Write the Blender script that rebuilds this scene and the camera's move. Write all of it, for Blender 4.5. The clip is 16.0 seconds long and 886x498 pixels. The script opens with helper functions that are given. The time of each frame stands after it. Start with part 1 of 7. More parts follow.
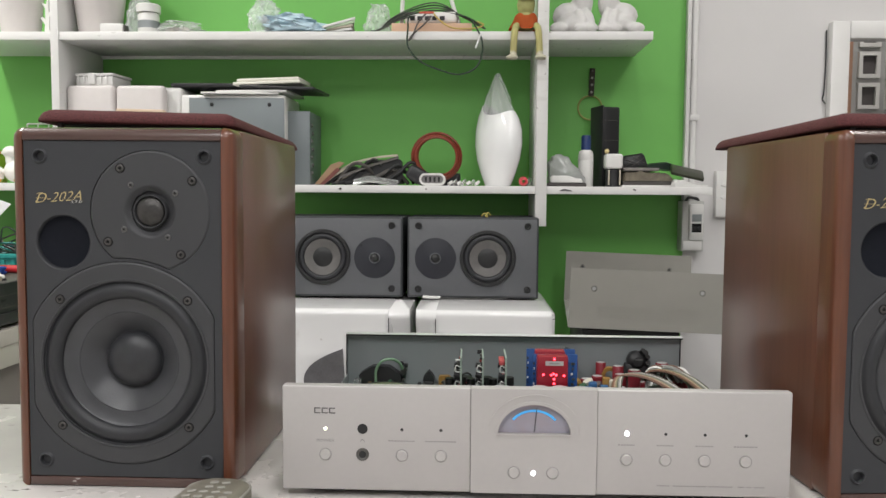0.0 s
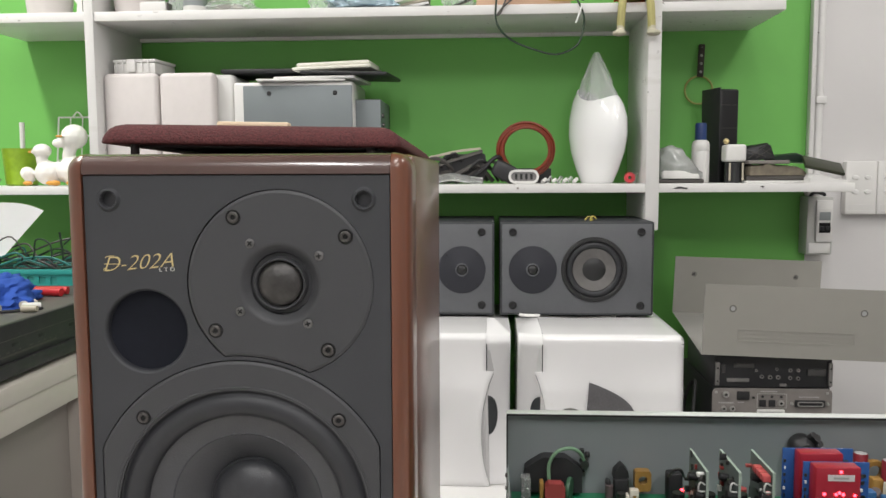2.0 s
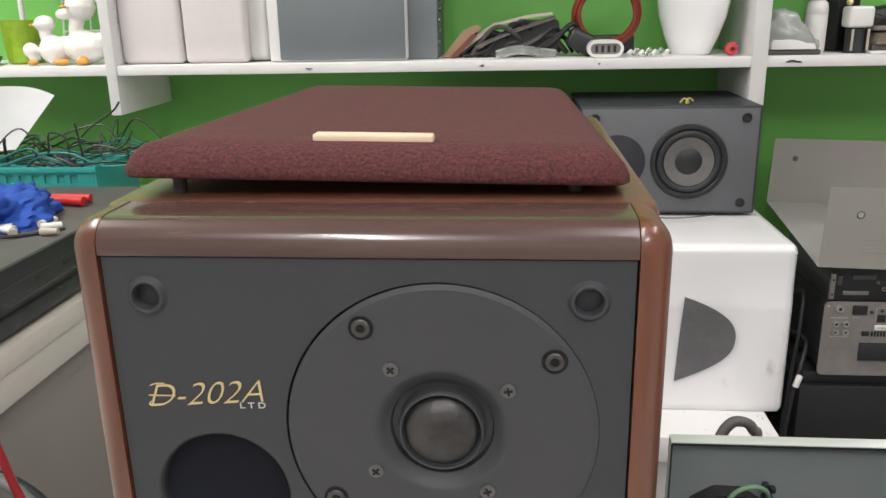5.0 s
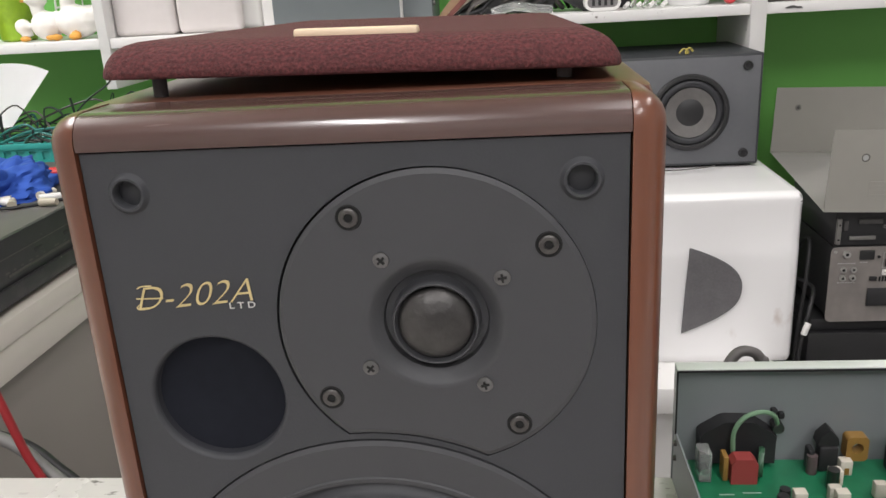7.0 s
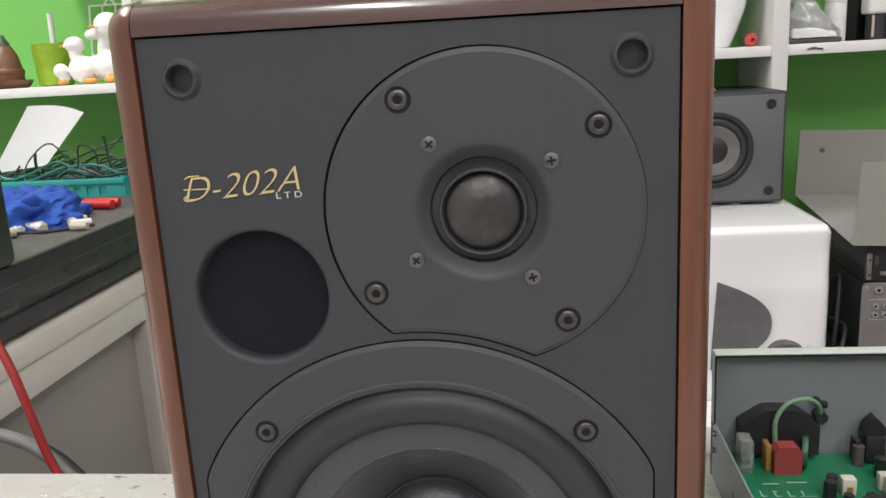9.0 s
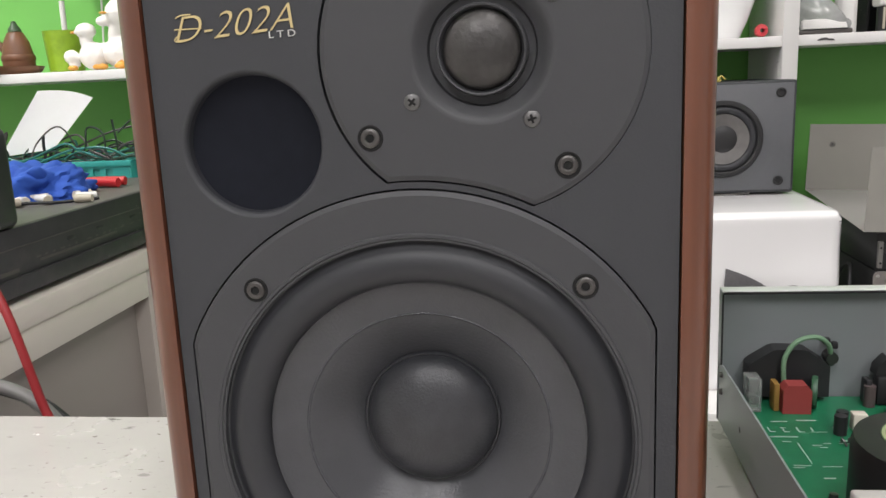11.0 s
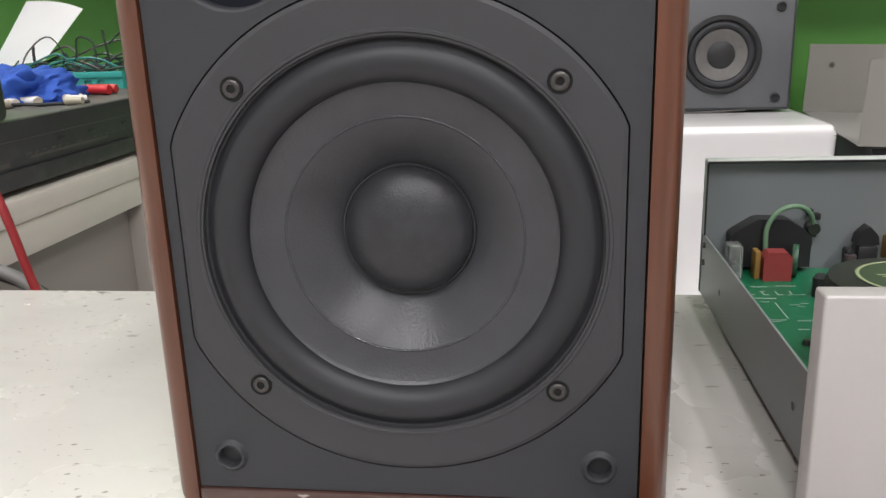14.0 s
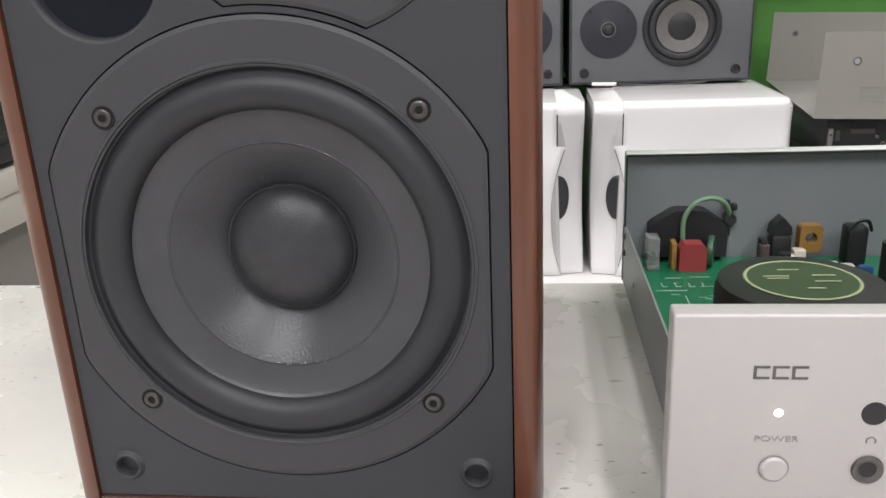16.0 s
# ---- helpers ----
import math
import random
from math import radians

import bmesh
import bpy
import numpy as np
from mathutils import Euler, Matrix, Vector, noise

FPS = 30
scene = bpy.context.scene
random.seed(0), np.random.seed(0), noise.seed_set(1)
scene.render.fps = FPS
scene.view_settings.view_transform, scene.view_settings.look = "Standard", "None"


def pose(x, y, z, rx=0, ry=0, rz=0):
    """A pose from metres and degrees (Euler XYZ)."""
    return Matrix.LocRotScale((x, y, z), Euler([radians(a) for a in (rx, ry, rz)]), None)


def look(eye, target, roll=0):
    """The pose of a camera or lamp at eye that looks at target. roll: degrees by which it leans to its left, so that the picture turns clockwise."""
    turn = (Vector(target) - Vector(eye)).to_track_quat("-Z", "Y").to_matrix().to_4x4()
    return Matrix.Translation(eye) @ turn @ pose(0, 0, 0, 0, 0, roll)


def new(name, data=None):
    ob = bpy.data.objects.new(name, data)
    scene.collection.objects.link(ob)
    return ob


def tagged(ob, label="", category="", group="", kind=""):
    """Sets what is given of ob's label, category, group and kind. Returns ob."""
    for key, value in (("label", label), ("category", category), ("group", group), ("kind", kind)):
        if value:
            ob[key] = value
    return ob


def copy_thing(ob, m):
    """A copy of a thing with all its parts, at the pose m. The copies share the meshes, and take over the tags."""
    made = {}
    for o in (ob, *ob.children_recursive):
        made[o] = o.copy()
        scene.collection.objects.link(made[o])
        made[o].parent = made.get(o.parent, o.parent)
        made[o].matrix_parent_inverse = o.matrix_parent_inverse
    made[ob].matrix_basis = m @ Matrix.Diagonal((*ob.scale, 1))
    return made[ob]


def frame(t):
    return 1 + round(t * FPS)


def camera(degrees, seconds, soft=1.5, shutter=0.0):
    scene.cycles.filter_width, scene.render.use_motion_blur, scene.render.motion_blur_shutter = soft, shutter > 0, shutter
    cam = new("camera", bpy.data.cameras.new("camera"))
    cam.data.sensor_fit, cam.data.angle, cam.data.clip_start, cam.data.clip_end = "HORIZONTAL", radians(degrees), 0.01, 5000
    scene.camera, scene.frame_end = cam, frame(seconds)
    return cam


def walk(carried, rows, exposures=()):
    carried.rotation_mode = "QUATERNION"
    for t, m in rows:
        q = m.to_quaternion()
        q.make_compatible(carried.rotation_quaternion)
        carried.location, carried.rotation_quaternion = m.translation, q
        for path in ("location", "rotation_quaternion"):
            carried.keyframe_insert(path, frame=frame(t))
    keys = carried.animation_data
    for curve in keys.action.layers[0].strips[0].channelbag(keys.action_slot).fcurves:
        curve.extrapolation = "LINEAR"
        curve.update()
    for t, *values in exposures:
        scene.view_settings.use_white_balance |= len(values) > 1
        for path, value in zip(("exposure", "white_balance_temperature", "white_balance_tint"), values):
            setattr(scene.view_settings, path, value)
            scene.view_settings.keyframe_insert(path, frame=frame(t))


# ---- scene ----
cam = camera(57.7, 16.0)
PATH = [
    (0, (0.021, 0.021, 0.997), (-0.05, 2.015, 0.866), 0.4),
    (0.5, (-0.014, 0.09, 0.996), (-0.103, 2.083, 0.85), 0.3),
    (1, (-0.062, 0.154, 1.012), (-0.17, 2.145, 0.854), 0.2),
    (1.5, (-0.116, 0.219, 1.028), (-0.233, 2.208, 0.854), 0.1),
    (2, (-0.145, 0.278, 1.044), (-0.266, 2.266, 0.859), -0.3),
    (2.5, (-0.178, 0.334, 1.039), (-0.314, 2.32, 0.844), -0.4),
    (3, (-0.205, 0.389, 1.034), (-0.349, 2.373, 0.826), -0.5),
    (3.5, (-0.225, 0.433, 1.048), (-0.377, 2.414, 0.82), -0.6),
    (4, (-0.234, 0.459, 1.066), (-0.391, 2.436, 0.8), -0.7),
    (4.5, (-0.245, 0.48, 1.104), (-0.409, 2.416, 0.628), -0.7),
    (4.7, (-0.244, 0.484, 1.124), (-0.411, 2.4, 0.576), -0.9),
    (6.8, (-0.239, 0.482, 1.1), (-0.425, 2.365, 0.454), -3.2),
    (7, (-0.238, 0.482, 1.092), (-0.426, 2.369, 0.458), -3.4),
    (7.5, (-0.241, 0.479, 1.071), (-0.439, 2.378, 0.476), -3.6),
    (8, (-0.248, 0.473, 1.051), (-0.458, 2.385, 0.503), -3.6),
    (8.2, (-0.25, 0.471, 1.049), (-0.465, 2.388, 0.521), -3.6),
    (10.3, (-0.249, 0.463, 0.985), (-0.492, 2.405, 0.576), -2.9),
    (10.5, (-0.249, 0.464, 0.979), (-0.493, 2.406, 0.57), -2.9),
    (11, (-0.248, 0.462, 0.972), (-0.496, 2.404, 0.563), -2.6),
    (11.5, (-0.25, 0.461, 0.96), (-0.5, 2.401, 0.542), -2.5),
    (12, (-0.25, 0.461, 0.949), (-0.499, 2.397, 0.515), -2.3),
    (12.5, (-0.251, 0.458, 0.94), (-0.499, 2.39, 0.485), -2.3),
    (13, (-0.248, 0.453, 0.935), (-0.495, 2.378, 0.452), -2.2),
    (13.5, (-0.243, 0.449, 0.929), (-0.49, 2.367, 0.419), -2.2),
    (14, (-0.24, 0.449, 0.922), (-0.485, 2.358, 0.38), -2.0),
    (14.5, (-0.239, 0.448, 0.924), (-0.481, 2.349, 0.35), -2.1),
    (15, (-0.229, 0.452, 0.928), (-0.465, 2.346, 0.33), -2.3),
    (15.5, (-0.216, 0.453, 0.936), (-0.445, 2.341, 0.32), -2.5),
    (16, (-0.195, 0.451, 0.944), (-0.415, 2.335, 0.311), -2.6),
]
walk(cam, [(t, look(eye, target, roll)) for t, eye, target, roll in PATH],
     [(0, -0.28, 6600, 10), (3.5, -0.08, 6650, 11), (7.0, -0.10, 6600, 13), (12.5, 0.03, 6600, 13), (14.5, -0.04, 6550, 13.5), (16, 0.10, 6500, 14)])

# ---- world and light ----
world = bpy.data.worlds.new("room_world")
world.use_nodes = True
world.node_tree.nodes["Background"].inputs[0].default_value = (0.9, 0.95, 1.0, 1)
world.node_tree.nodes["Background"].inputs[1].default_value = 0.05
scene.world = world


def unseen_lamp(x, y, sx, sy, power, colour):
    lamp = bpy.data.lights.new("unseen_ceiling_light", "AREA")
    lamp.shape, lamp.size, lamp.size_y, lamp.energy, lamp.color = "RECTANGLE", sx, sy, power, colour
    ob = new("unseen_ceiling_light", lamp)
    ob.matrix_basis = pose(x, y, 2.72)


unseen_lamp(-1.62, 1.05, 0.14, 1.2, 50, (1.0, 0.99, 0.98))
unseen_lamp(1.18, 1.05, 0.14, 1.2, 20, (1.0, 0.985, 0.975))
unseen_lamp(-0.75, -1.25, 0.14, 1.2, 42, (0.98, 0.99, 1.0))
unseen_lamp(0.80, -1.25, 0.14, 1.2, 35, (0.98, 0.99, 1.0))
# added fill, no known source: brightens the table and the tops
unseen_lamp(0.20, 0.05, 0.14, 1.2, 18, (1.0, 0.99, 0.985))
# added unseen light in the passage, to brighten the door there
unseen_lamp(1.5, 3.0, 0.6, 0.16, 18, (1.0, 0.98, 0.95))


# ---- materials ----
def material(name, colour, rough=0.5, metal=0.0, vary=0.12, scale=30.0, bump=0.0, bump_scale=200.0, stretch=(1, 1, 1), dark=None,
             patch=0.5, coat=0.0, transmission=0.0, emission=0.0, rough_vary=0.08, ior=1.45, alpha=1.0, coat_rough=0.12):
    m = bpy.data.materials.new(name)
    m.use_nodes = True
    n, l = m.node_tree.nodes, m.node_tree.links
    b = n["Principled BSDF"]
    b.inputs["Roughness"].default_value = rough
    b.inputs["Metallic"].default_value = metal
    b.inputs["Coat Weight"].default_value = coat
    b.inputs["Coat Roughness"].default_value = coat_rough
    b.inputs["Transmission Weight"].default_value = transmission
    b.inputs["IOR"].default_value = ior
    b.inputs["Alpha"].default_value = alpha
    c = (*colour, 1)
    b.inputs["Base Color"].default_value = c
    if emission:
        b.inputs["Emission Color"].default_value = c
        b.inputs["Emission Strength"].default_value = emission
    tc = n.new("ShaderNodeTexCoord")
    mp = n.new("ShaderNodeMapping")
    mp.inputs["Scale"].default_value = stretch
    l.new(tc.outputs["Object"], mp.inputs["Vector"])
    if vary > 0:
        big = n.new("ShaderNodeTexNoise")
        big.inputs["Scale"].default_value = scale * 0.15
        big.inputs["Detail"].default_value = 3
        fine = n.new("ShaderNodeTexNoise")
        fine.inputs["Scale"].default_value = scale
        fine.inputs["Detail"].default_value = 6
        for t in (big, fine):
            l.new(mp.outputs["Vector"], t.inputs["Vector"])
        mix = n.new("ShaderNodeMix")
        mix.data_type = "FLOAT"
        mix.inputs["Factor"].default_value = patch
        l.new(fine.outputs["Fac"], mix.inputs["A"])
        l.new(big.outputs["Fac"], mix.inputs["B"])
        ramp = n.new("ShaderNodeValToRGB")
        ramp.color_ramp.elements[0].position, ramp.color_ramp.elements[1].position = 0.3, 0.7
        low = dark or [v * (1 - vary) for v in colour]
        ramp.color_ramp.elements[0].color = (*low, 1)
        ramp.color_ramp.elements[1].color = (*[min(1, v * (1 + vary * 0.5)) for v in colour], 1)
        l.new(mix.outputs["Result"], ramp.inputs["Fac"])
        l.new(ramp.outputs["Color"], b.inputs["Base Color"])
        if rough_vary:
            mr = n.new("ShaderNodeMapRange")
            mr.inputs["To Min"].default_value = max(0.02, rough - rough_vary)
            mr.inputs["To Max"].default_value = min(1, rough + rough_vary)
            l.new(mix.outputs["Result"], mr.inputs["Value"])
            l.new(mr.outputs["Result"], b.inputs["Roughness"])
    if bump:
        t = n.new("ShaderNodeTexNoise")
        t.inputs["Scale"].default_value = bump_scale
        t.inputs["Detail"].default_value = 4
        l.new(mp.outputs["Vector"], t.inputs["Vector"])
        bp = n.new("ShaderNodeBump")
        bp.inputs["Strength"].default_value = bump
        bp.inputs["Distance"].default_value = 0.001
        l.new(t.outputs["Fac"], bp.inputs["Height"])
        l.new(bp.outputs["Normal"], b.inputs["Normal"])
    return m


def table_paint():
    """White gloss paint with clustered black chips, short dashes and pale grey smears."""
    m = material("scuffed_white_paint", (0.545, 0.52, 0.50), 0.27, vary=0.05, scale=14, bump=0.12, bump_scale=60)
    n, l = m.node_tree.nodes, m.node_tree.links
    b = n["Principled BSDF"]
    base = b.inputs["Base Color"].links[0].from_socket
    tc = [x for x in n if x.type == "TEX_COORD"][0]

    def mask(scale, low, high, stretch, turn, shift):
        mp = n.new("ShaderNodeMapping")
        mp.inputs["Scale"].default_value = stretch
        mp.inputs["Rotation"].default_value = (0, 0, turn)
        mp.inputs["Location"].default_value = (shift, shift * 0.7, 0)
        t = n.new("ShaderNodeTexNoise")
        t.inputs["Scale"].default_value = scale
        t.inputs["Detail"].default_value = 4
        mr = n.new("ShaderNodeMapRange")
        mr.inputs["From Min"].default_value, mr.inputs["From Max"].default_value = low, high
        l.new(tc.outputs["Object"], mp.inputs["Vector"])
        l.new(mp.outputs["Vector"], t.inputs["Vector"])
        l.new(t.outputs["Fac"], mr.inputs["Value"])
        return mr.outputs["Result"]

    for fine, broad, colour, amount in ((mask(95, 0.652, 0.675, (0.55, 1.5, 1), 0.08, 3.1), mask(7, 0.46, 0.56, (1, 1, 1), 0, 1.7), (0.07, 0.065, 0.06), 0.95),
                                        (mask(210, 0.66, 0.69, (0.7, 1.4, 1), -0.1, 8.3), mask(9, 0.44, 0.55, (1, 1, 1), 0, 5.2), (0.16, 0.13, 0.11), 0.85),
                                        (mask(26, 0.50, 0.80, (0.45, 2.0, 1), 0.25, 0.4), mask(5, 0.40, 0.60, (1, 1, 1), 0, 9.4), (0.44, 0.42, 0.40), 0.4)):
        both = n.new("ShaderNodeMath")
        both.operation = "MULTIPLY"
        l.new(fine, both.inputs[0])
        l.new(broad, both.inputs[1])
        part_of = n.new("ShaderNodeMath")
        part_of.operation = "MULTIPLY"
        part_of.inputs[1].default_value = amount
        l.new(both.outputs[0], part_of.inputs[0])
        mx = n.new("ShaderNodeMix")
        mx.data_type = "RGBA"
        l.new(part_of.outputs[0], mx.inputs["Factor"])
        l.new(base, mx.inputs["A"])
        mx.inputs["B"].default_value = (*colour, 1)
        base = mx.outputs["Result"]
    l.new(base, b.inputs["Base Color"])
    return m


def worn(m, specks):
    """Lay small marks over a material: (fine scale, low, high, broad scale, low, high, stretch, colour, amount)."""
    n, l = m.node_tree.nodes, m.node_tree.links
    b = n["Principled BSDF"]
    base = b.inputs["Base Color"].links[0].from_socket
    tc = [x for x in n if x.type == "TEX_COORD"][0]
    for i, (fs, fl, fh, bs, bl, bh, stretch, colour, amount) in enumerate(specks):
        found = []
        for scale, low, high, st in ((fs, fl, fh, stretch), (bs, bl, bh, (1, 1, 1))):
            mp = n.new("ShaderNodeMapping")
            mp.inputs["Scale"].default_value = st
            mp.inputs["Location"].default_value = (2.3 * i + scale, 1.1 * i, 0.4 * scale)
            t = n.new("ShaderNodeTexNoise")
            t.inputs["Scale"].default_value = scale
            t.inputs["Detail"].default_value = 4
            mr = n.new("ShaderNodeMapRange")
            mr.inputs["From Min"].default_value, mr.inputs["From Max"].default_value = low, high
            mr.inputs["To Max"].default_value = amount if scale == fs else 1.0
            l.new(tc.outputs["Object"], mp.inputs["Vector"])
            l.new(mp.outputs["Vector"], t.inputs["Vector"])
            l.new(t.outputs["Fac"], mr.inputs["Value"])
            found.append(mr.outputs["Result"])
        both = n.new("ShaderNodeMath")
        both.operation = "MULTIPLY"
        l.new(found[0], both.inputs[0])
        l.new(found[1], both.inputs[1])
        mx = n.new("ShaderNodeMix")
        mx.data_type = "RGBA"
        l.new(both.outputs[0], mx.inputs["Factor"])
        l.new(base, mx.inputs["A"])
        mx.inputs["B"].default_value = (*colour, 1)
        base = mx.outputs["Result"]
    l.new(base, b.inputs["Base Color"])
    return m


GREEN = material("green_wall_paint", (0.150, 0.44, 0.092), 0.5, vary=0.06, scale=6, bump=0.1, bump_scale=90)
WALL = material("white_wall_paint", (0.62, 0.605, 0.60), 0.6, vary=0.05, scale=4, bump=0.1, bump_scale=70)
SHELF = material("white_shelf_paint", (0.70, 0.69, 0.675), 0.4, vary=0.06, scale=18, bump=0.08)
worn(SHELF, [(70, 0.66, 0.70, 8, 0.52, 0.60, (1, 1, 1.6), (0.12, 0.10, 0.08), 0.8), (14, 0.58, 0.75, 4, 0.45, 0.6, (0.5, 1, 2), (0.46, 0.44, 0.40), 0.5)])
TABLE = table_paint()
FLOOR = material("grey_floor_tile", (0.30, 0.29, 0.28), 0.4, vary=0.15, scale=9)
WALNUT = material("walnut_veneer_side", (0.120, 0.047, 0.029), 0.34, vary=0.24, rough_vary=0.03, scale=26, stretch=(9, 9, 0.5), coat=0.55, coat_rough=0.24, bump=0.04)
RAIL = material("cherry_wood_rail", (0.108, 0.037, 0.019), 0.30, vary=0.38, scale=30, stretch=(8, 8, 0.45), coat=0.35, bump=0.04)
RAIL_H = material("walnut_wood_rail_across", (0.074, 0.040, 0.034), 0.26, vary=0.28, scale=30, stretch=(0.45, 8, 8), coat=0.55, bump=0.04)
worn(RAIL_H, [(150, 0.68, 0.71, 7, 0.5, 0.6, (0.35, 1, 1), (0.50, 0.45, 0.42), 0.7)])
HEX = material("black_oxide_screw", (0.098, 0.093, 0.090), 0.40, metal=0.9, vary=0.3, scale=300)
BAFFLE = material("charcoal_baffle_paint", (0.0330, 0.0344, 0.0385), 0.60, vary=0.08, scale=300, bump=0.10, bump_scale=900)
PLATE = material("charcoal_moulded_plate", (0.0405, 0.0412, 0.0445), 0.55, vary=0.06, scale=200, bump=0.06, bump_scale=900)
SCREW = material("dark_screw_steel", (0.150, 0.147, 0.146), 0.40, metal=0.9, vary=0.3, scale=300)
PIT = material("black_recess", (0.007, 0.007, 0.007), 0.9, vary=0.1)
BENCH = material("beige_bench_paint", (0.60, 0.555, 0.505), 0.45, vary=0.08, scale=10, bump=0.06)
DARK = material("black_plastic", (0.017, 0.017, 0.018), 0.5, vary=0.2, scale=60)
RUBBER = material("rubber_surround", (0.022, 0.0228, 0.0262), 0.5, vary=0.15, scale=80, bump=0.04)
CONE = material("polypropylene_cone", (0.0515, 0.0525, 0.0575), 0.31, vary=0.22, scale=60, bump=0.22, bump_scale=800, rough_vary=0.10)
RIDGE = material("glossy_glue_ridge", (0.054, 0.056, 0.062), 0.20, vary=0.3, scale=420, rough_vary=0.16, bump=0.9, bump_scale=500)
CAP = material("dust_cap", (0.033, 0.034, 0.038), 0.36, vary=0.35, scale=160, bump=0.24, bump_scale=900)
# even blue-black that stands in for the shade inside the port
PORT_END = material("port_inner_shade", (0.0120, 0.0132, 0.0180), 0.95, vary=0.2, scale=200, ior=1.2)
PORT = material("port_tube_plastic", (0.016, 0.017, 0.022), 0.8, vary=0.1)
STEEL = material("dull_steel", (0.15, 0.145, 0.14), 0.38, metal=1.0, vary=0.25, scale=150)
DOME = material("metal_dome", (0.074, 0.071, 0.069), 0.46, metal=0.75, vary=0.55, scale=130, bump=0.45, bump_scale=240)
GOLD = material("gold_print", (0.62, 0.50, 0.25), 0.4, metal=0.4, vary=0.1)
SILVER = material("silver_print", (0.6, 0.6, 0.58), 0.4, metal=0.5, vary=0.05)
CREAM = material("cream_badge", (0.72, 0.56, 0.40), 0.4, vary=0.15, scale=60)
CLOTH = material("burgundy_grille_cloth", (0.083, 0.0210, 0.0215), 0.95, vary=0.55, scale=760, bump=1.0, bump_scale=640, patch=0.04)
FRAME_BLACK = material("grille_frame_black", (0.035, 0.028, 0.028), 0.6, vary=0.1)
ALU = material("pearl_silver_faceplate", (0.435, 0.413, 0.405), 0.42, metal=0.15, vary=0.03, scale=200, bump=0.03, bump_scale=900)
PRINT = material("pale_print_grey", (0.27, 0.26, 0.255), 0.5, vary=0.05)
ALU_DARK = material("print_grey", (0.20, 0.19, 0.19), 0.5, vary=0.05)
ZINC = material("grey_chassis_steel", (0.262, 0.283, 0.290), 0.45, metal=0.35, vary=0.08, scale=20)
PCB = material("green_circuit_board", (0.009, 0.145, 0.065), 0.4, vary=0.3, scale=90)
WHITE_CAB = material("glossy_white_cabinet", (0.76, 0.75, 0.75), 0.16, vary=0.03, scale=8, coat=0.3)
worn(WHITE_CAB, [(18, 0.60, 0.72, 5, 0.52, 0.62, (1, 1, 0.6), (0.30, 0.17, 0.10), 0.5), (60, 0.72, 0.76, 6, 0.5, 0.6, (1, 1, 1), (0.35, 0.30, 0.27), 0.5)])
GREY_CAB = material("grey_vinyl_cabinet", (0.032, 0.035, 0.038), 0.5, vary=0.1, scale=40)
GREY_BAF = material("grey_baffle", (0.102, 0.105, 0.113), 0.55, vary=0.08, scale=120)
PALE_CONE = material("pale_grey_cone", (0.125, 0.119, 0.115), 0.36, vary=0.22, scale=90)
COVER = material("champagne_steel_cover", (0.33, 0.32, 0.29), 0.42, metal=0.35, vary=0.05, scale=30)
CERAMIC = material("white_ceramic", (0.82, 0.82, 0.82), 0.12, vary=0.02, coat=0.5)
DUSTY = material("dusty_black_case", (0.031, 0.0305, 0.033), 0.48, vary=0.4, scale=30, rough_vary=0.15, bump=0.05)
BLACK_DEV = material("black_device_case", (0.024, 0.024, 0.026), 0.42, vary=0.3, scale=12)
worn(DUSTY, [(40, 0.50, 0.75, 4, 0.40, 0.65, (1, 1, 1), (0.08, 0.072, 0.066), 0.45), (150, 0.66, 0.70, 9, 0.45, 0.6, (1, 0.5, 1), (0.35, 0.33, 0.30), 0.6)])
STEEL_BLUE = material("blue_grey_metal_case", (0.170, 0.192, 0.200), 0.45, metal=0.2, vary=0.06, scale=20)
PLASTIC_W = material("white_plastic", (0.68, 0.67, 0.65), 0.35, vary=0.05, scale=20)
FITM = material("dull_fitting", (0.075, 0.072, 0.070), 0.45, vary=0.2)
PINKISH = material("off_white_speaker_cloth", (0.62, 0.58, 0.565), 0.8, vary=0.05, scale=60, bump=0.15, bump_scale=900)


# ---- builders ----
def part(name, bm, mat, parent=None, label="", at=None, angle=38):
    me = bpy.data.meshes.new(name)
    bmesh.ops.recalc_face_normals(bm, faces=bm.faces)
    bm.to_mesh(me)
    bm.free()
    me.materials.append(mat)
    me.polygons.foreach_set("use_smooth", [True] * len(me.polygons))
    me.set_sharp_from_angle(angle=radians(angle))
    ob = new(name, me)
    if parent is not None:
        ob.parent = parent
    if at is not None:
        ob.matrix_basis = at
    if label:
        ob["label"] = label
    return ob


def thing(name, label, category, at=None, group="", kind=""):
    ob = new(name)
    ob.empty_display_size = 0.02
    if at is not None:
        ob.matrix_basis = at
    return tagged(ob, label, category, group, kind)


def structure(name, bm, mat, label, category):
    return tagged(part(name, bm, mat), label, category, kind="structure")


def box(bm, x0, x1, y0, y1, z0, z1, bevel=0.0, seg=2):
    r = bmesh.ops.create_cube(bm, size=1.0)
    for v in r["verts"]:
        v.co = Vector(((x0 + x1) / 2 + v.co.x * (x1 - x0), (y0 + y1) / 2 + v.co.y * (y1 - y0), (z0 + z1) / 2 + v.co.z * (z1 - z0)))
    if bevel:
        edges = list({e for v in r["verts"] for e in v.link_edges})
        bmesh.ops.bevel(bm, geom=edges, offset=bevel, segments=seg, profile=0.5, affect="EDGES")
    return bm


def slab(x0, x1, y0, y1, z0, z1, bevel=0.0, seg=2):
    return box(bmesh.new(), x0, x1, y0, y1, z0, z1, bevel, seg)


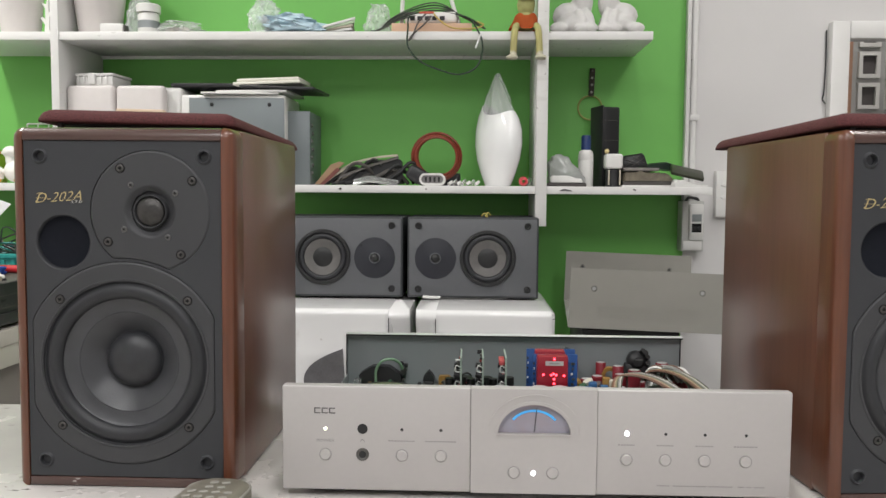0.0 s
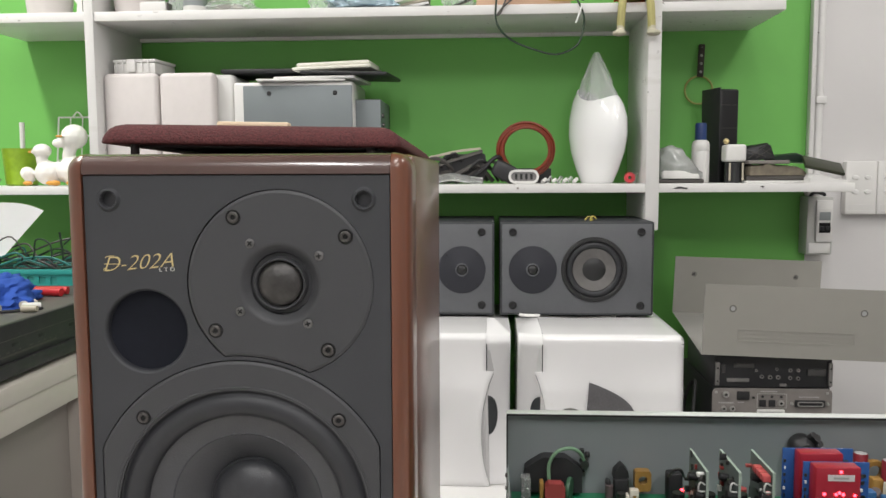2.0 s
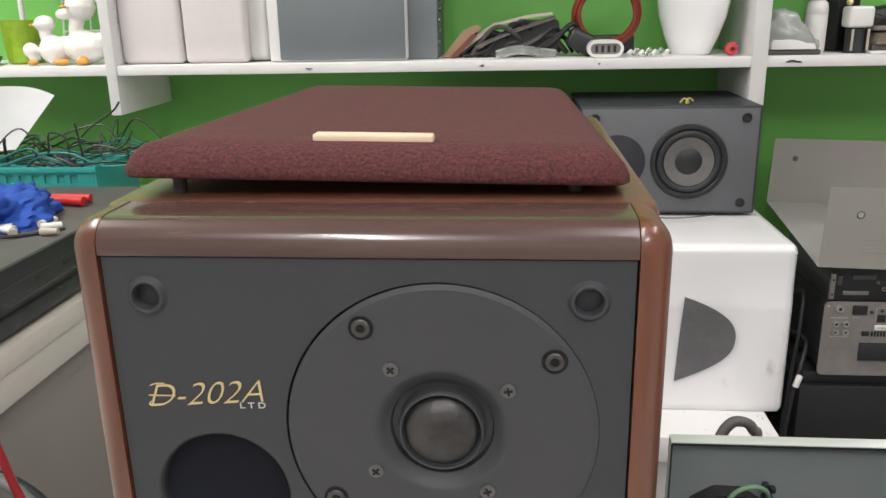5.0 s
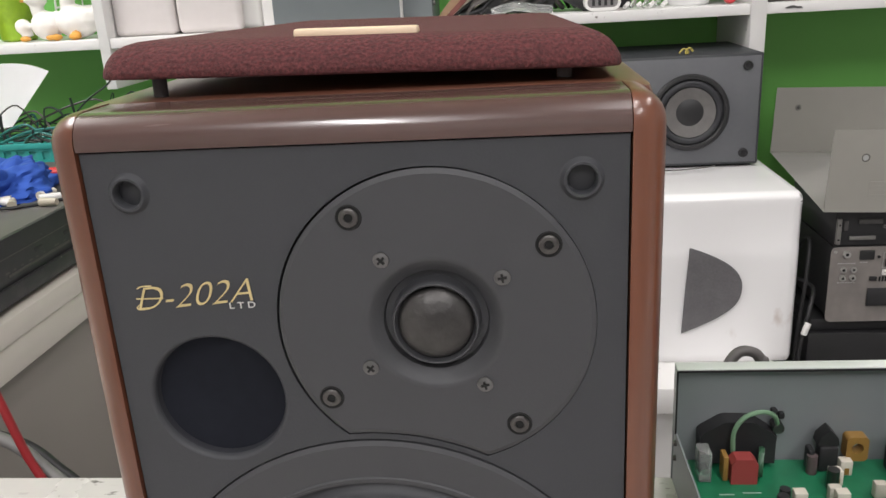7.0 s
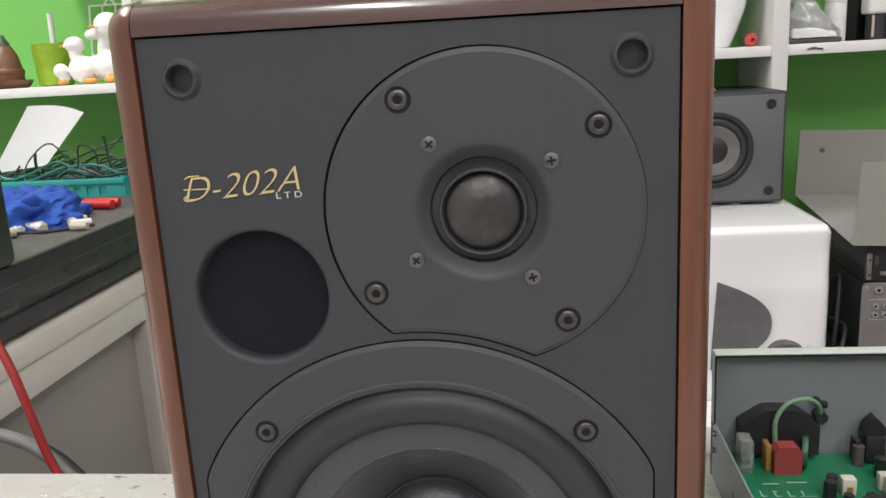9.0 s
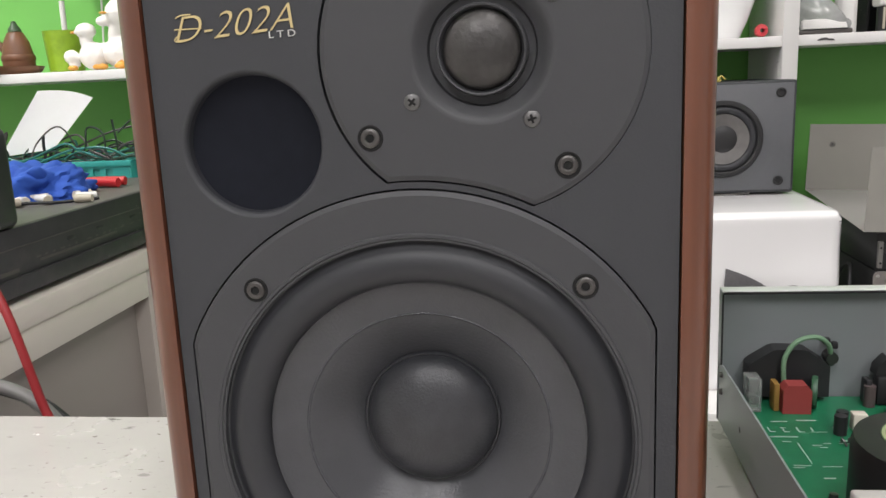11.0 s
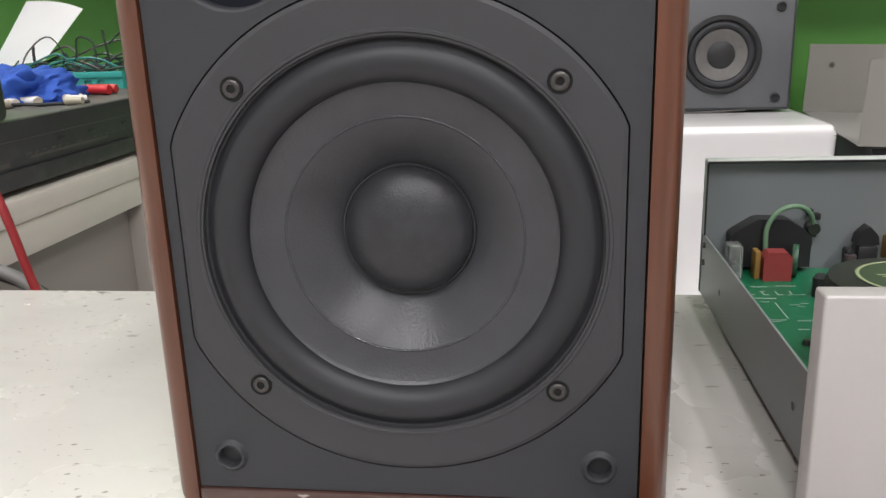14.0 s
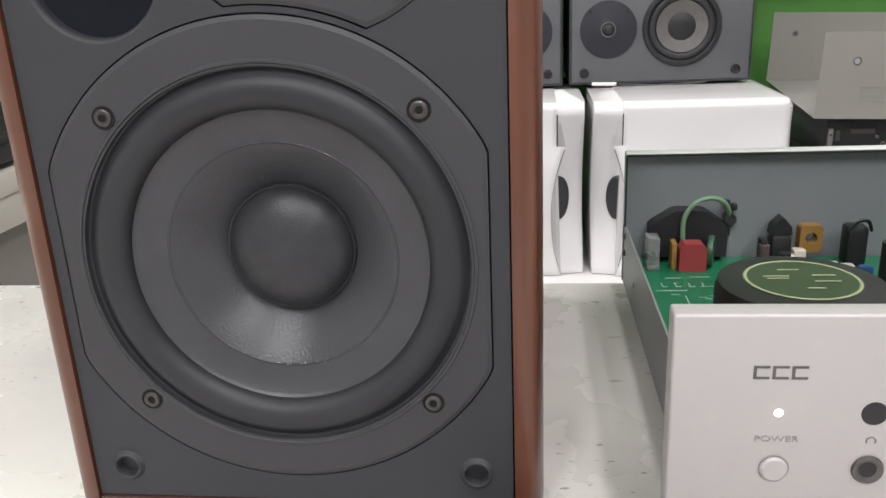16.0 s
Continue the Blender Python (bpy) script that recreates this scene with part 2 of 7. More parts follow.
FACE = Matrix.Rotation(radians(90), 4, "X")  # turns +z towards the viewer (-y) and +y up


def lathe(profile, seg=48, m=None, bm=None):
    """Turns rows of (radius, height) about z."""
    bm = bm or bmesh.new()
    rings = []
    for r, h in profile:
        if r <= 1e-6:
            rings.append([bm.verts.new((0, 0, h))])
        else:
            rings.append([bm.verts.new((r * math.cos(2 * math.pi * k / seg), r * math.sin(2 * math.pi * k / seg), h)) for k in range(seg)])
    for a, b in zip(rings, rings[1:]):
        for k in range(seg):
            q = [a[k % len(a)], a[(k + 1) % len(a)], b[(k + 1) % len(b)], b[k % len(b)]]
            q = [v for i, v in enumerate(q) if v not in q[:i]]
            if len(q) > 2:
                bm.faces.new(q)
    if m is not None:
        bmesh.ops.transform(bm, matrix=m, verts=[v for r in rings for v in r])
    return bm


def rod(p, q, r, seg=16, bm=None, r2=None):
    p, q = Vector(p), Vector(q)
    d = (q - p).length
    m = Matrix.Translation(p) @ (q - p).to_track_quat("Z", "Y").to_matrix().to_4x4()
    r2 = r if r2 is None else r2
    return lathe([(0, 0), (r, 0), (r2, d), (0, d)], seg, m, bm)


def smooth_path(pts, n=8):
    pts = [Vector(p) for p in pts]
    out = []
    for i in range(len(pts) - 1):
        a, b, c, d = pts[max(i - 1, 0)], pts[i], pts[i + 1], pts[min(i + 2, len(pts) - 1)]
        for k in range(n):
            t = k / n
            out.append(0.5 * ((2 * b) + (c - a) * t + (2 * a - 5 * b + 4 * c - d) * t * t + (3 * b - a - 3 * c + d) * t ** 3))
    return out + [pts[-1]]


def tube(pts, r, seg=8, n=8, bm=None, flat=1.0):
    """A cable through the points; flat < 1 makes a ribbon."""
    bm = bm or bmesh.new()
    path = smooth_path(pts, n)
    rings, side = [], None
    for i, p in enumerate(path):
        d = (path[min(i + 1, len(path) - 1)] - path[max(i - 1, 0)]).normalized()
        if side is None:
            side = d.orthogonal().normalized()
        side = (side - d * side.dot(d)).normalized()
        up = d.cross(side)
        rings.append([bm.verts.new(p + side * r * math.cos(2 * math.pi * k / seg) + up * r * flat * math.sin(2 * math.pi * k / seg)) for k in range(seg)])
    for a, b in zip(rings, rings[1:]):
        for k in range(seg):
            bm.faces.new((a[k], a[(k + 1) % seg], b[(k + 1) % seg], b[k]))
    bm.faces.new(rings[0])
    bm.faces.new(rings[-1])
    return bm


def circle(cx, cz, r, n=64, a0=0.0):
    return [(cx + r * math.cos(a0 + 2 * math.pi * k / n), cz + r * math.sin(a0 + 2 * math.pi * k / n)) for k in range(n)]


def plate(outer, holes, y0, y1, bm=None):
    """A flat plate in the x-z plane from y0 (front) to y1, with holes through it."""
    bm = bm or bmesh.new()
    first = []
    for y in (y0, y1):
        loops, edges = [], []
        for pts in (outer, *holes):
            vs = [bm.verts.new((x, y, z)) for x, z in pts]
            edges += [bm.edges.new((vs[i], vs[(i + 1) % len(vs)])) for i in range(len(vs))]
            loops.append(vs)
        bmesh.ops.triangle_fill(bm, use_beauty=True, use_dissolve=False, edges=edges)
        first.append(loops)
    for a, b in zip(*first):
        for i in range(len(a)):
            j = (i + 1) % len(a)
            bm.faces.new((a[i], a[j], b[j], b[i]))
    return bm


def rect(x0, x1, z0, z1):
    return [(x0, z0), (x1, z0), (x1, z1), (x0, z1)]


def round_rect(x0, x1, z0, z1, r, n=6):
    out = []
    for cx, cz, a in ((x1 - r, z1 - r, 0), (x0 + r, z1 - r, 90), (x0 + r, z0 + r, 180), (x1 - r, z0 + r, 270)):
        out += [(cx + r * math.cos(radians(a + 90 * k / n)), cz + r * math.sin(radians(a + 90 * k / n))) for k in range(n + 1)]
    return out


def words(text, size, mat, parent, at, name="lettering", shear=0.0, depth=0.0002, label="", squeeze=1.0, thin=0.0):
    cu = bpy.data.curves.new(name, "FONT")
    cu.body, cu.size, cu.extrude, cu.shear, cu.align_x, cu.align_y = text, size, depth, shear, "CENTER", "CENTER"
    cu.offset = -thin
    tmp = bpy.data.objects.new("text_shape", cu)
    scene.collection.objects.link(tmp)
    me = bpy.data.meshes.new_from_object(tmp.evaluated_get(bpy.context.evaluated_depsgraph_get()))
    bpy.data.objects.remove(tmp)
    me.name = name
    me.transform(Matrix.Diagonal((squeeze, 1, 1, 1)))
    me.materials.clear()
    me.materials.append(mat)
    ob = new(name, me)
    ob.parent, ob.matrix_basis = parent, at
    if label:
        ob["label"] = label
    return ob


# ---- the room ----
structure("floor", slab(-2.4, 2.6, -2.6, 3.7, -0.05, 0), FLOOR, "grey tiled workshop floor", "floor")
structure("ceiling", slab(-2.4, 2.6, -2.6, 3.7, 2.75, 2.8), WALL, "white painted ceiling", "ceiling")
structure("wall_north", slab(-2.3, 0.590, 2.21, 2.36, 0, 2.75), GREEN, "bright green painted wall behind the shelves", "wall")
structure("wall_north_white", slab(0.590, 0.999, 2.21, 2.36, 0, 2.75), WALL, "plain white painted wall beside the green one", "wall")
structure("wall_over_opening", slab(0.9992, 1.6998, 2.21, 2.235, 1.416, 2.75), WALL, "white wall above the opening", "wall")
structure("wall_under_opening", slab(0.9992, 1.6998, 2.21, 2.235, 0, 0.55), WALL, "white wall below the opening", "wall")
structure("wall_north_end", slab(1.70, 2.5, 2.21, 2.36, 0, 2.75), WALL, "white wall past the opening", "wall")
structure("wall_west", slab(-2.4, -2.3, -2.6, 2.36, 0, 2.75), WALL, "white side wall", "wall")
structure("wall_east", slab(2.5, 2.6, -2.6, 3.7, 0, 2.75), WALL, "white side wall", "wall")
structure("wall_south", slab(-2.3, 2.5, -2.6, -2.5, 0, 2.75), WALL, "white rear wall", "wall")
structure("wall_far", slab(0.4, 2.5, 3.6, 3.7, 0, 2.75), WALL, "wall of the passage behind the opening", "wall")

# opening with a white frame, and a panelled door beyond it
win = thing("window_1", "white framed opening in the white wall", "window", kind="structure")
fr = bmesh.new()
box(fr, 0.955, 1.001, 2.180, 2.2085, 0.50, 1.459, 0.003)
box(fr, 1.0012, 1.699, 2.180, 2.2085, 1.414, 1.459, 0.003)
box(fr, 1.6995, 1.76, 2.180, 2.2085, 0.50, 1.459, 0.003)
box(fr, 1.0012, 1.699, 2.180, 2.2085, 0.50, 0.552, 0.003)
part("window_frame", fr, SHELF, win)
door = thing("door_1", "grey-white panelled door seen through the opening", "door", kind="structure")
GREYD = material("grey_door_paint", (0.40, 0.40, 0.39), 0.45, vary=0.06)
part("door_leaf", slab(1.598, 2.40, 3.48, 3.52, 0, 2.05), GREYD, door)
DOOR_GLASS = material("dark_door_glass", (0.10, 0.09, 0.09), 0.3, vary=0.2)
for j in range(13):
    for k in range(6):
        x0, z0 = 1.622 + 0.115 * k, 0.22 + 0.128 * j
        pn = part("door_panel", plate(rect(x0, x0 + 0.088, z0, z0 + 0.108), [rect(x0 + 0.016, x0 + 0.072, z0 + 0.016, z0 + 0.092)], 3.462, 3.4795), PLASTIC_W, door)
        part("panel_glass", slab(x0 + 0.018, x0 + 0.070, 3.474, 3.4795, z0 + 0.018, z0 + 0.090), DOOR_GLASS, pn)
part("door_post", slab(1.576, 1.594, 3.46, 3.53, 0, 2.1), material("orange_wood_post", (0.42, 0.24, 0.16), 0.5, vary=0.2), door)

# pipe and corner strip where the green paint ends
bm = slab(0.583, 0.594, 2.188, 2.2095, 0.99, 2.75, 0.002)
structure("corner_strip", bm, SHELF, "white painted strip at the edge of the green wall", "trim")
bm = rod((0.606, 2.199, 0.99), (0.606, 2.199, 2.75), 0.009, 14)
for z in (1.209, 1.9):
    box(bm, 0.595, 0.619, 2.186, 2.2095, z - 0.008, z + 0.008, 0.002)
structure("wall_pipe", bm, SHELF, "white conduit pipe with clips down the wall", "pipe")

# ---- shelves ----
shelf = thing("wall_shelf", "white painted wooden wall shelving against the green wall", "shelf")
part("upper_board", slab(-1.277, 0.4475, 1.975, 2.2095, 1.3710, 1.3910, 0.0015), SHELF, shelf)
part("lower_board", slab(-2.2, 0.597, 1.975, 2.2095, 1.0040, 1.0225, 0.0015), SHELF, shelf)
part("upright", slab(0.1735, 0.2005, 1.971, 2.2095, 0.926, 2.1, 0.0015), SHELF, shelf)
part("upright", slab(-1.0085, -0.9885, 1.971, 2.2095, 0.930, 2.1, 0.0015), SHELF, shelf)
part("back_strip", slab(-0.988, 0.1732, 2.198, 2.2093, 1.3630, 1.3708), SHELF, shelf)

for x, z, w, h in ((0.243, 1.0140, 0.012, 0.0040), (0.256, 1.0125, 0.007, 0.0030), (0.412, 1.0150, 0.005, 0.0025), (-0.30, 1.0135, 0.006, 0.0022), (-0.62, 1.0120, 0.008, 0.0026)):
    ring = [(x + w * math.cos(a) * (0.75 + 0.4 * math.sin(3 * a + 90 * x)), z + h * math.sin(a) * (0.8 + 0.3 * math.cos(2 * a + 50 * x))) for a in [2 * math.pi * k / 14 for k in range(14)]]
    part("paint_chip", plate(ring, [], 1.9740, 1.9749), FITM, shelf)

# ---- front table ----
table = thing("work_table", "white painted work table with scuffs and black specks", "table")
part("tabletop", slab(-0.80, 1.5, 0.22, 1.012, 0.690, 0.729, 0.003), TABLE, table)
for x in (-0.74, 1.4):
    for y in (0.30, 0.94):
        part("leg", slab(x - 0.03, x + 0.03, y - 0.03, y + 0.03, 0, 0.69, 0.003), SHELF, table)

# ---- bookshelf loudspeakers ----
WX, WZ, TX, TZ = 0.0, 0.1140, 0.0253, 0.2522


def flange_outline(grow=0.0):
    r, c = 0.0925 + grow, 0.0840 + grow
    return [(max(-c, min(c - 0.0022, x)), z) for x, z in circle(WX, WZ, r, 120)]


def tweeter_outline(grow=0.0):
    r, r2 = 0.0541 + grow, 0.0960 - grow
    d = math.hypot(TX - WX, TZ - WZ)
    base = math.atan2(WZ - TZ, WX - TX)
    half = math.acos((r * r + d * d - r2 * r2) / (2 * r * d))
    n = 84
    pts = [(TX + r * math.cos(base + half + (2 * math.pi - 2 * half) * k / n), TZ + r * math.sin(base + half + (2 * math.pi - 2 * half) * k / n)) for k in range(n + 1)]
    a, b = pts[-1], pts[0]
    a0, a1 = math.atan2(a[1] - WZ, a[0] - WX), math.atan2(b[1] - WZ, b[0] - WX)
    return pts + [(WX + r2 * math.cos(a0 + (a1 - a0) * k / 12), WZ + r2 * math.sin(a0 + (a1 - a0) * k / 12)) for k in range(1, 12)]


def rimmed(outline, hole, face=-0.0010, wide=0.0017):
    bm = plate(outline(-wide), [hole], face, 0.0064)
    a, b = outline(0.0), outline(-wide)
    va = [bm.verts.new((x, -0.0002, z)) for x, z in a]
    vb = [bm.verts.new((x, face, z)) for x, z in b]
    vc = [bm.verts.new((x, 0.0060, z)) for x, z in a]
    n = len(a)
    for k in range(n):
        j = (k + 1) % n
        for q in ((va[k], va[j], vb[j], vb[k]), (vc[k], vc[j], va[j], va[k])):
            try:
                bm.faces.new(q)
            except ValueError:
                pass
    bmesh.ops.remove_doubles(bm, verts=bm.verts, dist=1e-6)
    bmesh.ops.recalc_face_normals(bm, faces=bm.faces)
    return bm


def hex_screw(parent, x, z, r, y=-0.0008):
    m = Matrix.Translation((x, y, z)) @ FACE
    part("screw", lathe([(r * 0.40, 0.0003), (r * 0.44, 0.0010), (r * 0.58, 0.0012), (r * 0.80, 0.0011), (r * 0.90, 0.0008), (r * 0.92, 0.0003)], 24, m), HEX, parent)
    part("hex_socket", lathe([(0, 0.0004), (r * 0.46, 0.0005)], 6, m), PIT, parent)
    part("screw_well", lathe([(r * 0.92, 0.0004), (r * 1.12, 0.0005), (r * 1.18, 0.0006), (r * 1.24, 0.0002)], 24, m), PIT, parent)


def cross_screw(parent, x, z, r):
    m = Matrix.Translation((x, -0.0012, z)) @ FACE
    bm = lathe([(0, 0.0008), (r * 0.5, 0.0007), (r * 0.9, 0.0003), (r, -0.0006)], 18, m)
    part("screw", bm, SCREW, parent)
    bm = bmesh.new()
    box(bm, -r * 0.50, r * 0.50, -0.0023, -0.0016, -r * 0.13, r * 0.13)
    box(bm, -r * 0.13, r * 0.13, -0.00231, -0.00159, -r * 0.50, r * 0.50)
    bmesh.ops.transform(bm, matrix=Matrix.Translation((x, 0, z)) @ Matrix.Rotation(radians(38 + 900 * x), 4, "Y"), verts=bm.verts)
    part("screw_slot", bm, PIT, parent)
    part("screw_well", lathe([(r, -0.0004), (r * 1.18, -0.0004)], 20, m), PIT, parent)


def loudspeaker(at):
    s = thing("bookshelf_loudspeaker", "walnut veneered bookshelf loudspeaker with charcoal baffle standing on the white table", "loudspeaker", at, "pair of bookshelf loudspeakers")
    W, H, D = 0.1016, 0.3275, 0.253
    bm = slab(-W + 0.0006, W - 0.0006, 0.028, D, 0.0005, H - 0.0006, 0.004, 2)
    bmesh.ops.delete(bm, geom=[f for f in bm.faces if f.calc_center_median().y < 0.0285], context="FACES")
    part("cabinet", bm, WALNUT, s)
    for sx in (-1, 1):
        bm = bmesh.new()
        box(bm, *sorted((sx * 0.0900, sx * W)), -0.0015, 0.0277, 0.0, H)
        out = [e for e in bm.edges if all(abs(v.co.x - sx * W) < 1e-6 for v in e.verts) and (abs(e.verts[0].co.y - e.verts[1].co.y) < 1e-6 and e.verts[0].co.y < 0.01)]
        tops = [e for e in bm.edges if all(v.co.z > H - 1e-6 for v in e.verts) and all(v.co.y < 0.01 for v in e.verts)]
        tops += [e for e in bm.edges if all(v.co.z > H - 1e-6 and abs(v.co.x - sx * W) < 1e-6 for v in e.verts)]
        low = [e for e in bm.edges if all(v.co.z < 1e-6 and abs(v.co.x - sx * W) < 1e-6 for v in e.verts)]
        bmesh.ops.bevel(bm, geom=list(set(out + tops + low)), offset=0.0105, segments=6, profile=0.5, affect="EDGES")
        part("side_rail", bm, RAIL, s, "reddish brown rounded wooden rail")
    bm = slab(-0.0897, 0.0897, -0.0012, 0.0277, 0.3155, H - 0.0003)
    e = [e for e in bm.edges if all(v.co.z > 0.32 and v.co.y < 0 for v in e.verts)]
    bmesh.ops.bevel(bm, geom=e, offset=0.0095, segments=6, profile=0.5, affect="EDGES")
    part("top_rail", bm, RAIL_H, s)
    part("bottom_rail", slab(-0.0897, 0.0897, -0.0012, 0.0277, 0.0002, 0.0085, 0.001), RAIL_H, s)
    cups = [(x, z) for x in (-0.0745, 0.0745) for z in (0.0240, 0.3010)]
    port = (-0.0550, 0.2238)
    bm = plate(rect(-0.0893, 0.0893, 0.0092, 0.3148),
               [flange_outline(0.0007), [(x - 0.0004, z) for x, z in tweeter_outline(0.0006)], circle(*port, 0.0256, 48)] + [circle(x, z, 0.0048, 20) for x, z in cups], 0.0, 0.006)
    part("baffle", bm, BAFFLE, s, "matt charcoal front baffle")
    part("baffle_backing", plate(rect(-0.0893, 0.0893, 0.0095, 0.3145), [circle(WX, WZ, 0.079, 48), circle(*port, 0.0241, 48), circle(TX, TZ, 0.03, 32)] +
                                 [circle(x, z, 0.0040, 16) for x, z in cups], 0.0066, 0.012), DARK, s)
    for x, z in cups:
        m = Matrix.Translation((x, 0, z)) @ FACE
        part("grille_socket", lathe([(0.0044, -0.0040), (0.0046, 0.0012), (0.0050, 0.0019), (0.0057, 0.0019), (0.0063, 0.0013), (0.0066, 0.0004), (0.0072, 0.0)], 28, m), BAFFLE, s)
        part("socket_bottom", lathe([(0, -0.0021), (0.0045, -0.0024)], 20, m), RUBBER, s)
    m = Matrix.Translation((port[0], 0, port[1])) @ FACE
    part("port_lip", lathe([(0.0256, 0.0), (0.0251, -0.0001), (0.0246, -0.0005), (0.0241, -0.0013), (0.0239, -0.0024)], 48, m), BAFFLE, s)
    part("port_tube", lathe([(0.0239, -0.0024), (0.0237, -0.0030), (0.0235, -0.006), (0.0235, -0.014)], 48, m), PORT, s, "black bass port tube")
    # added shallow disc: paints the tube's inside evenly dark
    part("port_shade_disc", lathe([(0.0236, -0.0050), (0.018, -0.0070), (0.0, -0.0080)], 48, m), PORT_END, s, "dark disc standing in for the shade inside the port")
    # woofer
    wf = part("woofer", rimmed(flange_outline, circle(WX, WZ, 0.0752, 96)), PLATE, s, "large bass driver with moulded flange")
    m = Matrix.Translation((WX, 0, WZ)) @ FACE
    part("trim_ring", lathe([(0.0778, 0.0010), (0.0774, 0.0016), (0.0764, 0.0016), (0.0757, 0.0006), (0.0750, -0.003), (0.0740, -0.006)], 96, m), PLATE, wf)
    part("surround", lathe([(0.0754, -0.0016), (0.0745, -0.0019)] + [(0.0664 + 0.0074 * math.cos(a), -0.0046 + 0.0066 * math.sin(a)) for a in [math.pi * (2.4 + k * 11.6 / 13) / 14 for k in range(14)]] + [(0.0585, -0.0050)], 96, m), RUBBER, wf, "black rubber roll surround")
    part("cone", lathe([(0.0592, -0.0046), (0.0589, -0.0043), (0.0582, -0.0048), (0.0575, -0.0053), (0.0520, -0.0070), (0.0465, -0.00875), (0.0462, -0.0087), (0.0458, -0.0089), (0.0400, -0.0130), (0.0340, -0.0176), (0.0262, -0.0240)], 96, m), CONE, wf, "glossy grey-black cone")
    part("cone_ridge", lathe([(0.0468, -0.0089), (0.0465, -0.0086), (0.0462, -0.0085), (0.0458, -0.0087), (0.0454, -0.0093)], 96, m), RIDGE, wf, "thin glossy glue ridge")
    part("dust_cap", lathe([(0.0268, -0.0240), (0.0268, -0.0222), (0.0264, -0.0215), (0.0259, -0.0216), (0.0257, -0.0220)] + [(0.0256 * math.cos(a), -0.0220 + 0.0118 * math.sin(a)) for a in [math.pi / 2 * k / 12 for k in range(1, 13)]], 72, m), CAP, wf, "domed black dust cap")
    for sx in (-1, 1):
        for z in (0.1722, 0.0565):
            hex_screw(wf, sx * 0.0583, z, 0.0036)
    # tweeter
    tw = part("tweeter", rimmed(tweeter_outline, circle(TX, TZ, 0.0245, 64)), PLATE, s, "round dome tweeter plate")
    m = Matrix.Translation((TX, 0, TZ)) @ FACE
    part("tweeter_horn", lathe([(0.0246, 0.0010), (0.0234, 0.0009), (0.0225, 0.0004), (0.0211, -0.0008), (0.0197, -0.0021), (0.0184, -0.0029), (0.0178, -0.0051), (0.0154, -0.0055), (0.0149, -0.0012)], 64, m), PLATE, tw)
    part("dome_surround", lathe([(0.0150, -0.0016), (0.0149, 0.0008), (0.0145, 0.0014), (0.0140, 0.0012), (0.0136, -0.0004), (0.0130, -0.0014)], 48, m), PLATE, tw)
    part("dome", lathe([(0.0131, -0.0014)] + [(0.0131 * math.cos(a), -0.0014 + 0.0062 * math.sin(a)) for a in [math.pi / 2 * k / 10 for k in range(1, 11)]], 48, m), DOME, tw, "grey metal dome")
    for x, z in ((-0.0012, 0.2907), (0.0638, 0.2797), (-0.0132, 0.2247), (0.0528, 0.2137)):
        hex_screw(tw, x, z, 0.0036)
    for x, z in ((0.0084, 0.2757), (0.0484, 0.2687), (0.0018, 0.2362), (0.0413, 0.2293)):
        cross_screw(tw, x, z, 0.0030)
    part("letter_stroke", slab(-0.0786, -0.0690, -0.0006, -0.0002, 0.2633, 0.2637), GOLD, s)
    for curl in ([(-0.0778, -0.0004, 0.2672), (-0.0760, -0.0004, 0.2680), (-0.0725, -0.0004, 0.2682)], [(-0.0780, -0.0004, 0.2612), (-0.0789, -0.0004, 0.2600), (-0.0772, -0.0004, 0.2594), (-0.0740, -0.0004, 0.2600)]):
        part("letter_stroke", tube(curl, 0.00024, 6, 5), GOLD, s)
    # badge
    words("D-202A", 0.0124, GOLD, s, Matrix.Translation((-0.0586, -0.0004, 0.2642)) @ Matrix.Rotation(radians(-4), 4, "Y") @ FACE, "model_lettering", 0.42, label="gold italic model lettering", squeeze=1.07, thin=0.00021)
    words("L T D", 0.0032, SILVER, s, Matrix.Translation((-0.0412, -0.0004, 0.2603)) @ Matrix.Rotation(radians(-2), 4, "Y") @ FACE, "model_lettering", 0.0, label="small silver lettering", squeeze=1.25)
    return s


LEFT = pose(-0.2926, 0.732, 0.7293, 0, 0.1, 0)
RIGHT = pose(0.4365, 0.7320, 0.7293, 0, 0, 4.3)
speaker = loudspeaker(LEFT)
copy_thing(speaker, RIGHT)


